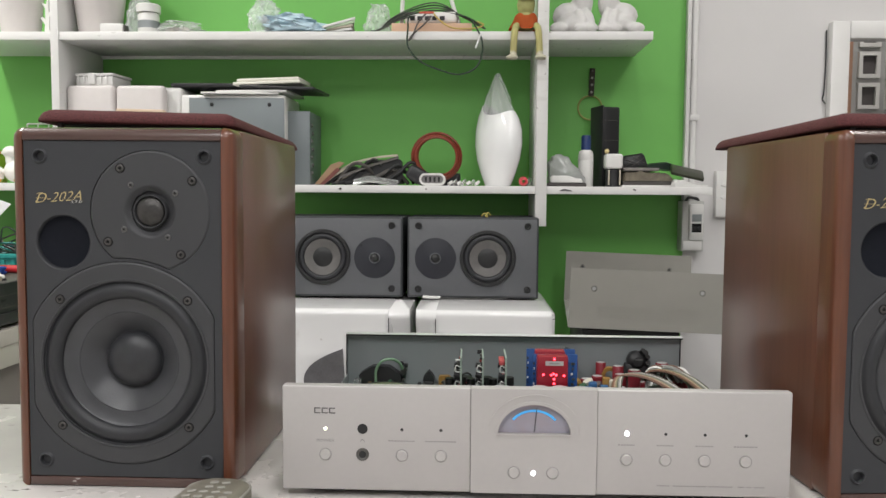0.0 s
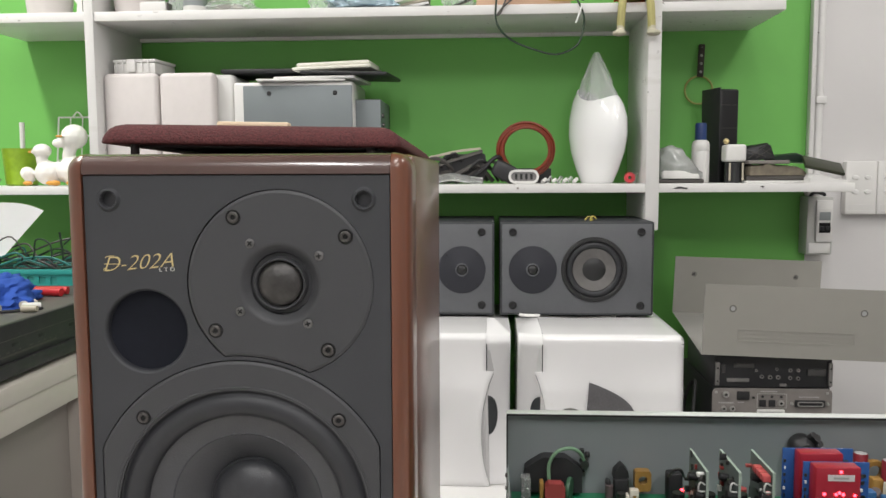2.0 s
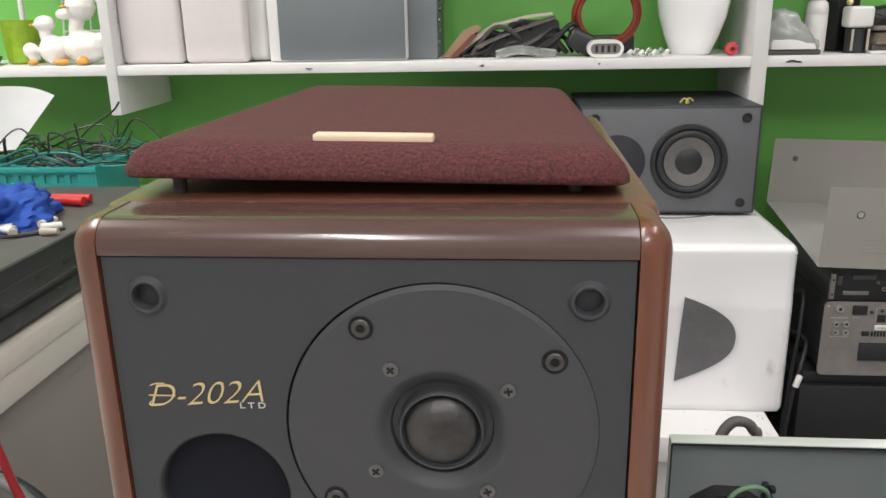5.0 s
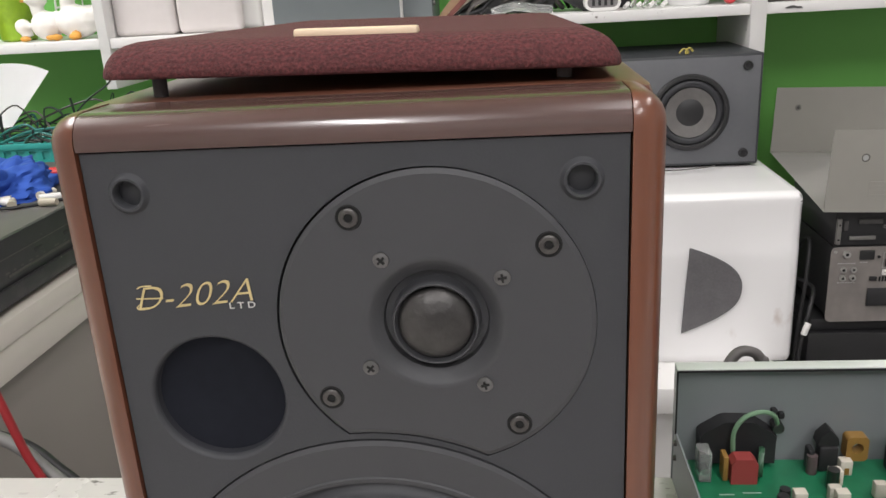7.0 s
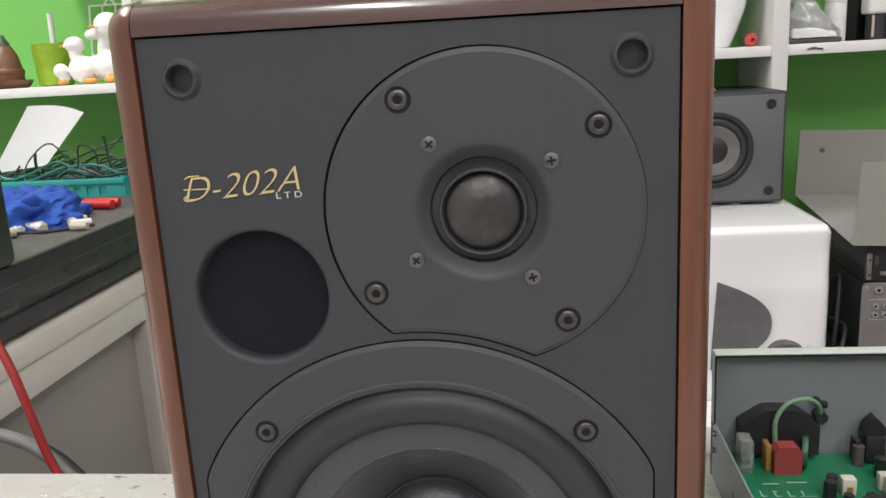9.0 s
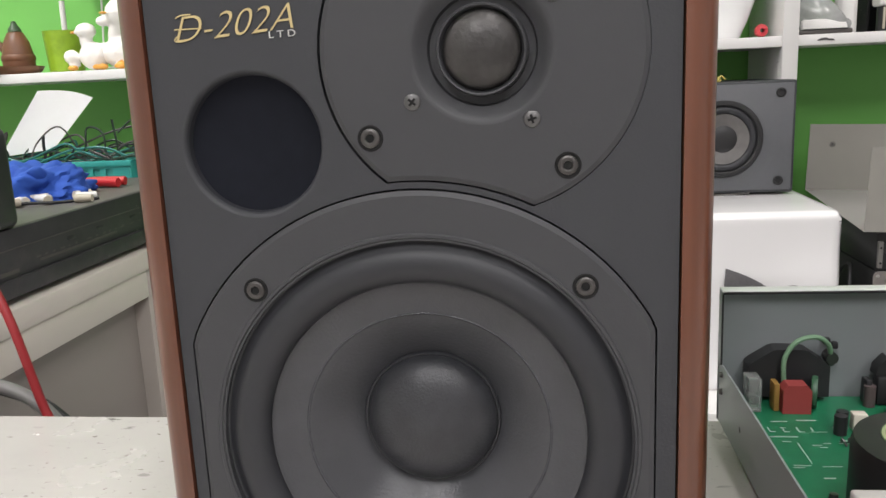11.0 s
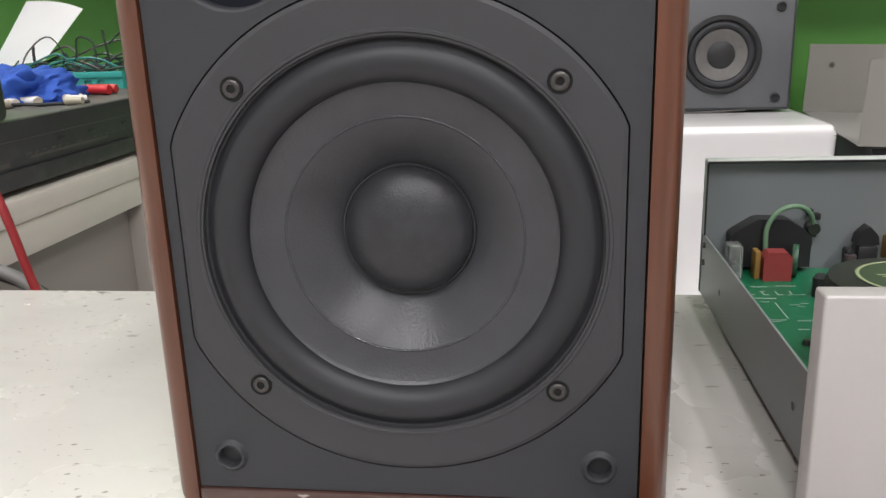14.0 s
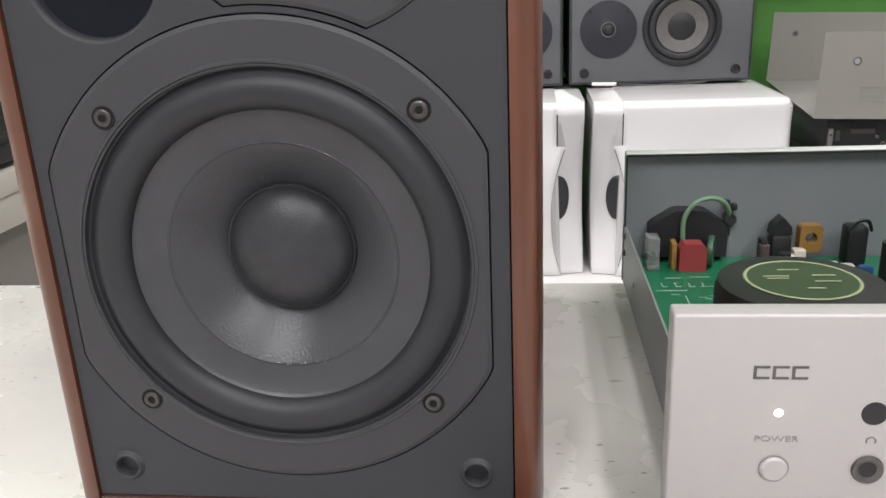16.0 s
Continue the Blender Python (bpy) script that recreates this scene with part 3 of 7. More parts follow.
def grille(at, drop_a, drop_b):
    g = thing("loudspeaker_grille", "burgundy cloth loudspeaker grille laid flat on top of the cabinet", "grille", at, "pair of loudspeaker grilles")
    bm = bmesh.new()
    hw, ln = 0.0945, 0.292
    rings = []
    for inset, z in ((0.020, 0.0034), (0.0006, 0.0034), (0.0, 0.0042), (0.0004, 0.0064), (0.0022, 0.0098), (0.0048, 0.0127), (0.0082, 0.0148), (0.0122, 0.0160), (0.0165, 0.0164)):
        ring = round_rect(-hw + inset, hw - inset, inset, ln - inset, max(0.010 - inset, 0.003), 5)
        rings.append([bm.verts.new((x, y, z)) for x, y in ring])
    for p, q in zip(rings, rings[1:]):
        for j in range(len(p)):
            bm.faces.new((p[j - 1], p[j], q[j], q[j - 1]))
    bm.faces.new(rings[0][::-1])
    bm.faces.new(rings[-1])
    bmesh.ops.recalc_face_normals(bm, faces=bm.faces)
    part("cloth", bm, CLOTH, g, angle=60)
    bm = plate(rect(-hw + 0.016, hw - 0.016, 0.016, ln - 0.016), [rect(-hw + 0.032, hw - 0.032, 0.032, ln - 0.032)], 0, 0.0022)
    bmesh.ops.transform(bm, matrix=Matrix(((1, 0, 0, 0), (0, 0, 1, 0), (0, 1, 0, 0.0022), (0, 0, 0, 1))), verts=bm.verts)
    part("frame", bm, FRAME_BLACK, g)
    for x in (-0.0745, 0.0745):
        for y in (0.011, 0.281):
            part("peg", rod((x, y, (drop_a if x < 0 else drop_b) if y < 0.2 else -0.0052), (x, y, 0.0050), 0.0027, 14), FRAME_BLACK, g)
    bm = slab(-0.0235, 0.0222, 0.0140, 0.0220, 0.0150, 0.0187, 0.001)
    part("badge", bm, CREAM, g, "cream nameplate bar")
    return g


grille(pose(-0.2945, 0.7650, 1.0591, -1.3, 1.2, 0.6), -0.0038, -0.0006)
grille(pose(0.4330, 0.7450, 1.0570, -0.95, 0, 4.3), 0.0, 0.0)

# ---- open audio component ----
amp = thing("audio_component", "pearl silver hi-fi component, lid off, circuits exposed", "amplifier", pose(0.0775, 0.718, 0.729))
fx0, fx1 = -0.2230, 0.2230
ft = 0.1002


def arch(rx, rz, n=24, x=0.0, z=0.0600):
    return [(x + rx * math.cos(math.pi * k / n), z + rz * math.sin(math.pi * k / n)) for k in range(n + 1)]


RINGM = material("button_gap_grey", (0.30, 0.29, 0.28), 0.5, vary=0.05)
EMB = material("emblem_grey", (0.10, 0.095, 0.095), 0.5, vary=0.05)
LEDX = (-0.1845, -0.1515, -0.1165, -0.0820, 0.0808, 0.1145, 0.1485, 0.1840)
part("front_panel", slab(fx0, -0.05575, 0.0, 0.011, 0.0066, ft, 0.0013, 3), ALU, amp, "pearl silver front panel")
part("front_panel", slab(0.05475, fx1, 0.0, 0.011, 0.0066, ft, 0.0013, 3), ALU, amp, "pearl silver front panel")
part("front_panel", plate(rect(-0.0556, 0.0546, 0.0066, ft - 0.0004), [arch(0.0316, 0.0262)], -0.0012, 0.011), ALU, amp, "pearl silver centre panel with meter opening")
part("front_backing", slab(-0.205, 0.203, 0.0112, 0.0130, 0.008, 0.045), DARK, amp)
for k, x in enumerate(LEDX):
    if k == 1:
        continue
    m = Matrix.Translation((x, 0, 0.0386)) @ FACE
    part("push_button", lathe([(0, 0.0016), (0.0042, 0.0016), (0.0049, 0.0008), (0.0049, -0.003)], 28, m), ALU, amp)
    part("button_ring", lathe([(0.0050, 0.0001), (0.0056, 0.0003)], 28, m), RINGM, amp)
for x in (-0.0175, 0.0165):
    m = Matrix.Translation((x, -0.0012, 0.0256)) @ FACE
    part("push_button", lathe([(0, 0.0016), (0.0042, 0.0016), (0.0049, 0.0008), (0.0049, -0.003)], 28, m), ALU, amp)
    part("button_ring", lathe([(0.0050, 0.0001), (0.0056, 0.0003)], 28, m), RINGM, amp)
LED_W = material("white_led_lit", (0.95, 0.97, 1.0), 0.4, vary=0, emission=6.0)
LED_Y = material("warm_led_lit", (0.95, 1.0, 0.75), 0.4, vary=0, emission=2.5)
LED_R = material("red_led_lit", (1.0, 0.03, 0.05), 0.4, vary=0, emission=12.0)
for x, y, z, r, mat in ((LEDX[0], 0, 0.0618, 0.0016, LED_Y), (LEDX[4], 0, 0.0618, 0.0022, LED_W), (-0.0005, -0.0012, 0.0254, 0.0022, LED_W)):
    part("indicator_light", lathe([(0, 0.0010), (r * 0.7, 0.0008), (r, 0.0001)], 20, Matrix.Translation((x, y, z)) @ FACE), mat, amp, "lit indicator")
for x in (LEDX[2], LEDX[3], LEDX[5], LEDX[6], LEDX[7]):
    part("indicator_dot", lathe([(0, 0.0004), (0.0014, 0.0003)], 14, Matrix.Translation((x, 0, 0.0618)) @ FACE), DARK, amp)
m = Matrix.Translation((-0.1515, 0, 0.0620)) @ FACE
part("sensor_window", lathe([(0, 0.0004), (0.0044, 0.0004), (0.0046, 0.0)], 28, m), DARK, amp, "dark round sensor window")
m = Matrix.Translation((-0.1515, 0, 0.0390)) @ FACE
part("headphone_socket", lathe([(0.0058, 0.0002), (0.0054, 0.0012), (0.0044, 0.0012), (0.0036, 0.0006), (0.0030, 0.0004)], 28, m), STEEL, amp, "round headphone socket")
part("socket_hole", lathe([(0, 0.0005), (0.0032, 0.0005)], 20, m), DARK, amp)
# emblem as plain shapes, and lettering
for k in range(3):
    x = -0.1945 + 0.0066 * k
    bm = bmesh.new()
    box(bm, x, x + 0.0056, -0.0003, 0.0001, 0.0797, 0.0806)
    box(bm, x, x + 0.0056, -0.0003, 0.0001, 0.0754, 0.0763)
    box(bm, x, x + 0.0011, -0.0003, 0.0001, 0.0763, 0.0797)
    part("emblem", bm, EMB, amp)
words("POWER", 0.0034, PRINT, amp, Matrix.Translation((LEDX[0], -0.0001, 0.0510)) @ FACE, "lettering", squeeze=1.35)
for x, w in ((-0.1165, 0.024), (-0.0820, 0.028), (LEDX[4], 0.015), (LEDX[5], 0.015), (LEDX[6], 0.016), (LEDX[7], 0.021)):
    n = round(w / 0.0026)
    for k in range(n):
        part("printed_bar", slab(x - w / 2 + k * w / n, x - w / 2 + (k + 0.72) * w / n, -0.0002, 0.0001, 0.0511, 0.0522), PRINT, amp)
for x0, x1 in ((0.108, 0.119), (0.122, 0.151), (0.153, 0.174), (0.178, 0.184), (0.1855, 0.190), (0.1925, 0.2015)):
    n = max(2, round((x1 - x0) / 0.0024))
    for k in range(n):
        part("printed_bar", slab(x0 + k * (x1 - x0) / n, x0 + (k + 0.72) * (x1 - x0) / n, -0.0002, 0.0001, 0.0153, 0.0163), PRINT, amp)
part("printed_arch", tube([(-0.1530, -0.0001, 0.0500), (-0.1530, -0.0001, 0.0514), (-0.1515, -0.0001, 0.0524), (-0.1500, -0.0001, 0.0514), (-0.1500, -0.0001, 0.0500)], 0.0003, 6, 3), ALU_DARK, amp)
# meter
# blue glow and warm corners of the dial are painted, not emitted
METER = material("meter_dial_glow_tint", (0.25, 0.28, 0.36), 0.4, vary=0.30, scale=90, dark=(0.30, 0.21, 0.20), patch=0.8)
meter = part("meter_window", plate(arch(0.0314, 0.0260, z=0.0602), [], 0.0030, 0.0040), METER, amp, "half-round dial with its blue glow put into the colour")
BLUE = material("blue_scale_lit", (0.06, 0.36, 0.75), 0.4, vary=0, emission=0.34)
arc = []
for r in (0.0191, 0.0210):
    pts = [(1.15 * r * math.cos(t), 0.0600 + r * math.sin(t)) for t in [radians(36 + 108 * k / 20) for k in range(21)]]
    arc += pts if not arc else pts[::-1]
part("dial_scale", plate(arc, [], 0.0022, 0.0028), BLUE, meter, "blue lit scale arc")
part("dial_needle", rod((0.0, 0.0018, 0.0610), (0.0022, 0.0018, 0.0823), 0.0003, 6), DARK, meter)
part("meter_bezel", plate(arch(0.0342, 0.0292, 30) + [(-0.0342, 0.0590), (0.0342, 0.0590)], [arch(0.0318, 0.0264, 30, z=0.06005)], -0.0022, -0.0010), ALU, meter)
part("outer_arch", plate(arch(0.0412, 0.0355, 30) + arch(0.0398, 0.0341, 30)[::-1], [], -0.0019, -0.0010), ALU, meter)
# chassis
part("bottom_tray", slab(-0.2069, 0.1977, 0.013, 0.281, 0.0060, 0.0072), ZINC, amp, "grey steel chassis tray")
for x in (-0.2082, 0.1978):
    part("side_wall", slab(x, x + 0.0012, 0.011, 0.2815, 0.0060, 0.0480), ZINC, amp, "thin grey steel side wall")
bm = bmesh.new()
box(bm, -0.2090, 0.1990, 0.2818, 0.2830, 0.0060, 0.0985)
box(bm, -0.2090, -0.2084, 0.2745, 0.2817, 0.0480, 0.0984)
part("rear_panel", bm, ZINC, amp, "tall grey rear panel")
part("folded_edge", slab(-0.2090, 0.1990, 0.2725, 0.2835, 0.0986, 0.0998, 0.0004), material("bare_bright_steel", (0.66, 0.67, 0.66), 0.4, metal=0.3, vary=0.05), amp, "bright folded top edge")
for x in (-0.18, 0.18):
    for y in (0.03, 0.25):
        part("foot", rod((x, y, 0.0), (x, y, 0.0062), 0.016, 18), DARK, amp)
for y in (0.220, 0.067):
    part("screw_hole", lathe([(0, 0.0003), (0.0021, 0.0003)], 12, Matrix.Translation((-0.2083, y, 0.026)) @ Matrix.Rotation(radians(-90), 4, "Y")), DARK, amp)
for z in (0.042, 0.030):
    part("side_screw", lathe([(0, 0.0022), (0.0018, 0.0018), (0.0022, 0.0)], 12, Matrix.Translation((-0.2083, 0.272, z)) @ Matrix.Rotation(radians(-90), 4, "Y")), STEEL, amp)
part("circuit_board", slab(-0.2045, 0.1965, 0.022, 0.278, 0.0225, 0.0243), PCB, amp, "green circuit board")
PZ = 0.0244
WPRINT = material("white_board_print", (0.30, 0.40, 0.34), 0.6, vary=0.1)
rnd = random.Random(4)
for k in range(18):
    x, y = -0.198 + 0.05 * rnd.random(), 0.17 + 0.07 * rnd.random()
    w = 0.003 + 0.008 * rnd.random()
    part("board_print", slab(x, x + w, y, y + 0.0007, PZ, PZ + 0.0001), WPRINT, amp)
# added black strips: shadow gap under the fold, dark lines down the side edges
part("fold_shadow", slab(-0.2086, 0.1988, 0.2719, 0.2724, 0.0974, 0.0990), DARK, amp)
part("fold_shadow", slab(0.1974, 0.1989, 0.2810, 0.2816, 0.0482, 0.0984), DARK, amp)
part("fold_shadow", slab(-0.2091, -0.2079, 0.2739, 0.2744, 0.0482, 0.0972), DARK, amp)
# toroidal transformer
tx, ty = -0.1435, 0.1105
tr = part("transformer", lathe([(0.0, 0.0), (0.0385, 0.0), (0.0398, 0.004), (0.0398, 0.040), (0.0385, 0.0452), (0.0340, 0.0466), (0.0, 0.0466)], 64, Matrix.Translation((tx, ty, PZ))), DARK, amp, "round black transformer")
LABEL = material("olive_label", (0.035, 0.060, 0.028), 0.4, vary=0.2)
YEL = material("yellow_green_print", (0.31, 0.35, 0.20), 0.5, vary=0.05)
part("label_disc", lathe([(0, 0.0469), (0.0272, 0.0469), (0.0272, 0.0467)], 56, Matrix.Translation((tx, ty, PZ))), LABEL, tr)
part("label_ring", lathe([(0.0266, 0.0470), (0.0262, 0.0472), (0.0254, 0.0472), (0.0250, 0.0470)], 56, Matrix.Translation((tx, ty, PZ))), YEL, tr)
for dx, dy, w in ((-0.008, 0.012, 0.010), (-0.017, 0.003, 0.012), (0.006, 0.004, 0.011), (-0.016, 0.000, 0.010), (0.005, -0.004, 0.012), (-0.001, -0.013, 0.008)):
    part("label_print", slab(tx + dx, tx + dx + w, ty + dy, ty + dy + 0.0013, PZ + 0.04715, PZ + 0.0473), YEL, tr)
# capacitors
CAPTOP = material("pale_capacitor_top", (0.43, 0.43, 0.43), 0.35, metal=0.3, vary=0.08, scale=200)
for X, Y in ((0.009, 0.838), (0.0315, 0.838), (0.0535, 0.848), (0.010, 0.815), (0.031, 0.815), (0.0535, 0.828), (0.0535, 0.808),
             (0.093, 0.850), (0.1145, 0.850), (0.136, 0.848), (0.093, 0.829), (0.1145, 0.829), (0.136, 0.829), (0.0935, 0.808), (0.115, 0.808), (0.136, 0.808)):
    m = Matrix.Translation((X - 0.0775, Y - 0.718, PZ))
    c = part("capacitor", lathe([(0, 0), (0.0092, 0), (0.0092, 0.044), (0.0088, 0.0462), (0.0080, 0.0462)], 24, m), DARK, amp, "black capacitor with pale top")
    part("capacitor_top", lathe([(0.0081, 0.0458), (0.0078, 0.0464), (0.0, 0.0464)], 24, m), CAPTOP, c)
for X, w in ((-0.020, 0.012), (-0.003, 0.018), (0.068, 0.016)):
    part("connector_block", slab(X - 0.0775, X - 0.0775 + w, 0.085, 0.098, PZ, 0.0745, 0.001), PLASTIC_W, amp)
# upright cards
FITM0 = material("grey_moulded_mark", (0.10, 0.10, 0.10), 0.5, vary=0.1)
CARD_EDGE = material("pale_board_edge", (0.24, 0.29, 0.25), 0.5, vary=0.1)
RED2 = material("red_film_capacitor", (0.27, 0.045, 0.042), 0.45, vary=0.2)
CARD = material("grey_green_card", (0.066, 0.078, 0.074), 0.45, vary=0.2)
REDB = material("brick_red_block", (0.36, 0.06, 0.06), 0.45, vary=0.15)
PINKC = material("pink_component", (0.55, 0.20, 0.20), 0.5, vary=0.2)
for X in (0.0110, 0.0340, 0.0580):
    x = X - 0.0775
    cd = part("upright_card", slab(x - 0.0008, x + 0.0008, 0.135, 0.185, PZ, 0.0990, 0.0002), CARD, amp)
    part("card_edge", slab(x - 0.0009, x + 0.0009, 0.1346, 0.1850, 0.0991, 0.0996), CARD_EDGE, cd)
    part("card_edge", slab(x - 0.0009, x + 0.0009, 0.1342, 0.1349, PZ, 0.0990), CARD_EDGE, cd)
    for k in range(30):
        y, z = 0.137 + 0.043 * rnd.random(), 0.045 + 0.053 * rnd.random()
        w, h, d = 0.0015 + 0.003 * rnd.random(), 0.0015 + 0.0035 * rnd.random(), 0.001 + 0.004 * rnd.random() ** 2
        part("card_component", slab(x - 0.0008 - d, x - 0.0008, y, y + w, z, z + h, 0.0003), rnd.choice([DARK, DARK, DARK, STEEL, STEEL, PINKC, PLASTIC_W, RED2]), cd)
    for y, z, r in ((0.140, 0.080, 0.0030), (0.150, 0.072, 0.0034), (0.143, 0.064, 0.0032), (0.160, 0.086, 0.0028)):
        part("card_capacitor", rod((x - 0.0009, y, z), (x - 0.0075, y, z + 0.001), r, 12), DARK, cd)
    for y, z in ((0.137, 0.089), (0.139, 0.072)):
        part("card_lead", tube([(x - 0.0009, y, z), (x - 0.0050, y - 0.001, z + 0.002), (x - 0.0060, y - 0.001, z - 0.004), (x - 0.0010, y, z - 0.005)], 0.0007, 6, 4), SILVER, cd)
    for dx, y, r, h in ((-0.008, 0.150, 0.0050, 0.036), (-0.0125, 0.168, 0.0048, 0.046), (0.0075, 0.146, 0.0046, 0.040), (0.0060, 0.190, 0.0055, 0.043)):
        part("small_capacitor", rod((x + dx, y, PZ), (x + dx, y, PZ + h), r, 14), DARK, amp)
for k in range(3):
    part("film_block", slab(0.0580 - 0.0775 - 0.0070, 0.0580 - 0.0775 - 0.0010, 0.137 + 0.0085 * k, 0.1445 + 0.0085 * k, 0.0915, 0.0965, 0.0008), REDB, amp, "small red film block")
# red and blue modules
LABEL_W = material("grey_label", (0.42, 0.41, 0.40), 0.5, vary=0.1)
REDP = material("red_module_plastic", (0.25, 0.012, 0.024), 0.35, vary=0.08, scale=40)
BLUEP = material("blue_board", (0.016, 0.066, 0.22), 0.4, vary=0.12, scale=60)
for y, x0, x1, top in ((0.158, 0.0100, 0.0578, 0.1000), (0.188, 0.0055, 0.0590, 0.1000)):
    b = part("module_board", slab(x0, x1, y, y + 0.0016, PZ, top, 0.0003), BLUEP, amp, "blue upright board")
    part("module_case", slab(0.0140, 0.0464, y - 0.013, y - 0.0002, 0.060, top + 0.0005, 0.0014), REDP, b, "red plastic module")
    for k in range(9):
        z = 0.045 + 0.0055 * k
        part("board_component", slab(x0 + 0.0006 + 0.0006 * (k % 2), x0 + 0.0022, y - 0.0012, y, z, z + 0.0022), PLASTIC_W if k % 3 == 1 else DARK, b)
        part("board_component", slab(0.0510 + 0.001 * (k % 2), 0.0530 + 0.001 * (k % 3), y - 0.0014, y, z, z + 0.0022), STEEL if k % 3 else PLASTIC_W, b)
part("module_label", slab(0.0225, 0.0415, 0.1446, 0.1449, 0.0905, 0.0952), LABEL_W, amp)
part("printed_bar", slab(0.0265, 0.0375, 0.1443, 0.1445, 0.0920, 0.0936), PRINT, amp)
for x, z in ((0.0318, 0.0985), (0.0205, 0.0818), (0.0288, 0.0815), (0.0312, 0.0828), (0.0340, 0.0815), (0.0422, 0.0810), (0.0318, 0.0770), (0.0318, 0.0725)):
    part("indicator_light", lathe([(0, 0.0008), (0.0010, 0.0006), (0.0012, 0.0)], 10, Matrix.Translation((x, 0.1450, z - 0.0012)) @ FACE), LED_R, amp)
part("red_indicator", rod((-0.0690, 0.20, 0.060), (-0.0690, 0.198, 0.060), 0.0012, 8), LED_R, amp)
# rear board goods
GREEN_DISC = material("green_disc", (0.030, 0.085, 0.045), 0.4, vary=0.2)
BROWNC = material("brown_capacitor", (0.10, 0.075, 0.075), 0.4, vary=0.2)
inlet = plate([(-0.1925, 0.028), (-0.1925, 0.0495), (-0.1900, 0.0520), (-0.1775, 0.0600), (-0.1745, 0.0608), (-0.1580, 0.0604), (-0.1550, 0.0596), (-0.1435, 0.0516), (-0.1410, 0.0490), (-0.1410, 0.028)], [], 0.268, 0.2816)
part("mains_inlet", inlet, DARK, amp, "black mains inlet")
CLEAR = material("clear_plastic", (0.85, 0.87, 0.85), 0.12, vary=0.03, transmission=0.85)
part("fuse_holder", slab(-0.1965, -0.1880, 0.250, 0.265, PZ, 0.0470, 0.001), CLEAR, amp, "clear plastic fuse holder")
part("fuse", rod((-0.1922, 0.252, PZ + 0.008), (-0.1922, 0.263, PZ + 0.008), 0.0026, 12), STEEL, amp)
YELC = material("amber_component", (0.25, 0.14, 0.035), 0.45, vary=0.25)
bm = plate([(-0.1755, PZ), (-0.1755, 0.0400), (-0.1725, 0.0435), (-0.1610, 0.0435), (-0.1580, 0.0400), (-0.1580, PZ)], [], 0.248, 0.259)
part("film_capacitor", bm, RED2, amp, "red film capacitor")
part("varistor_box", slab(-0.1800, -0.1765, 0.252, 0.263, PZ, 0.043, 0.0006), YELC, amp)
part("disc_component", lathe([(0, 0.002), (0.008, 0.0018), (0.0085, 0), (0.008, -0.0018), (0, -0.002)], 20, Matrix.Translation((-0.1535, 0.258, PZ + 0.0115)) @ Matrix.Rotation(radians(72), 4, "Z") @ Matrix.Rotation(radians(90), 4, "X") @ Matrix.Diagonal((1.25, 1.25, 1, 1))), GREEN_DISC, amp, "green disc varistor")
WIRE_G = material("green_wire", (0.15, 0.26, 0.16), 0.45, vary=0.1)
part("earth_wire", tube([(-0.171, 0.264, 0.040), (-0.171, 0.264, 0.056), (-0.164, 0.264, 0.0675), (-0.152, 0.266, 0.0700), (-0.1425, 0.270, 0.0640), (-0.1385, 0.275, 0.053)], 0.0017, 8), WIRE_G, amp, "green earth wire")
part("earth_screw", rod((-0.1385, 0.2815, 0.053), (-0.1385, 0.272, 0.053), 0.0040, 12), STEEL, amp)
for dx, z in ((-0.002, 0.061), (0.003, 0.058), (0.001, 0.046), (-0.001, 0.040)):
    part("earth_lug", slab(-0.1385 + dx - 0.002, -0.1385 + dx + 0.002, 0.2765, 0.2812, z, z + 0.0045, 0.0008), DARK if z > 0.05 else STEEL, amp)
for x, w, z in ((-0.1205, 0.0045, 0.042), (-0.1135, 0.0130, 0.044)):
    part("regulator", slab(x, x + w, 0.262, 0.272, PZ, z, 0.002), DARK, amp)
bm = plate([(-0.1140, 0.0442), (-0.1130, 0.0500), (-0.1090, 0.0545), (-0.1068, 0.0565), (-0.1046, 0.0545), (-0.1008, 0.0500), (-0.1000, 0.0442)], [], 0.264, 0.2745)
part("heat_clip", bm, DARK, amp)
part("inductor", plate(round_rect(-0.0950, -0.0805, 0.032, 0.0505, 0.003, 4), [circle(-0.0878, 0.042, 0.0040, 14)], 0.264, 0.273), YELC, amp, "amber wound inductor")
part("relay", slab(-0.0680, -0.0545, 0.255, 0.270, PZ, 0.052, 0.003), DARK, amp, "black relay")
part("relay_clip", tube([(-0.0680, 0.254, 0.050), (-0.0640, 0.252, 0.0565), (-0.0580, 0.252, 0.0570), (-0.0545, 0.254, 0.050)], 0.0012, 6, 4), STEEL, amp)
for x, y, r, h, mat in ((-0.1505, 0.219, 0.0038, 0.012, DARK), (-0.1465, 0.228, 0.0035, 0.011, DARK), (-0.110, 0.245, 0.004, 0.014, STEEL), (-0.047, 0.215, 0.0048, 0.018, DARK),
                        (-0.036, 0.225, 0.0042, 0.016, DARK), (-0.024, 0.235, 0.0045, 0.018, DARK), (-0.006, 0.25, 0.0045, 0.018, RED2)):
    part("small_capacitor", rod((x, y, PZ), (x, y, PZ + h), r, 14), mat, amp)
BEIGE0 = material("cream_connector", (0.50, 0.47, 0.40), 0.5, vary=0.12)
BLUEC = material("blue_component", (0.025, 0.085, 0.20), 0.4, vary=0.1)
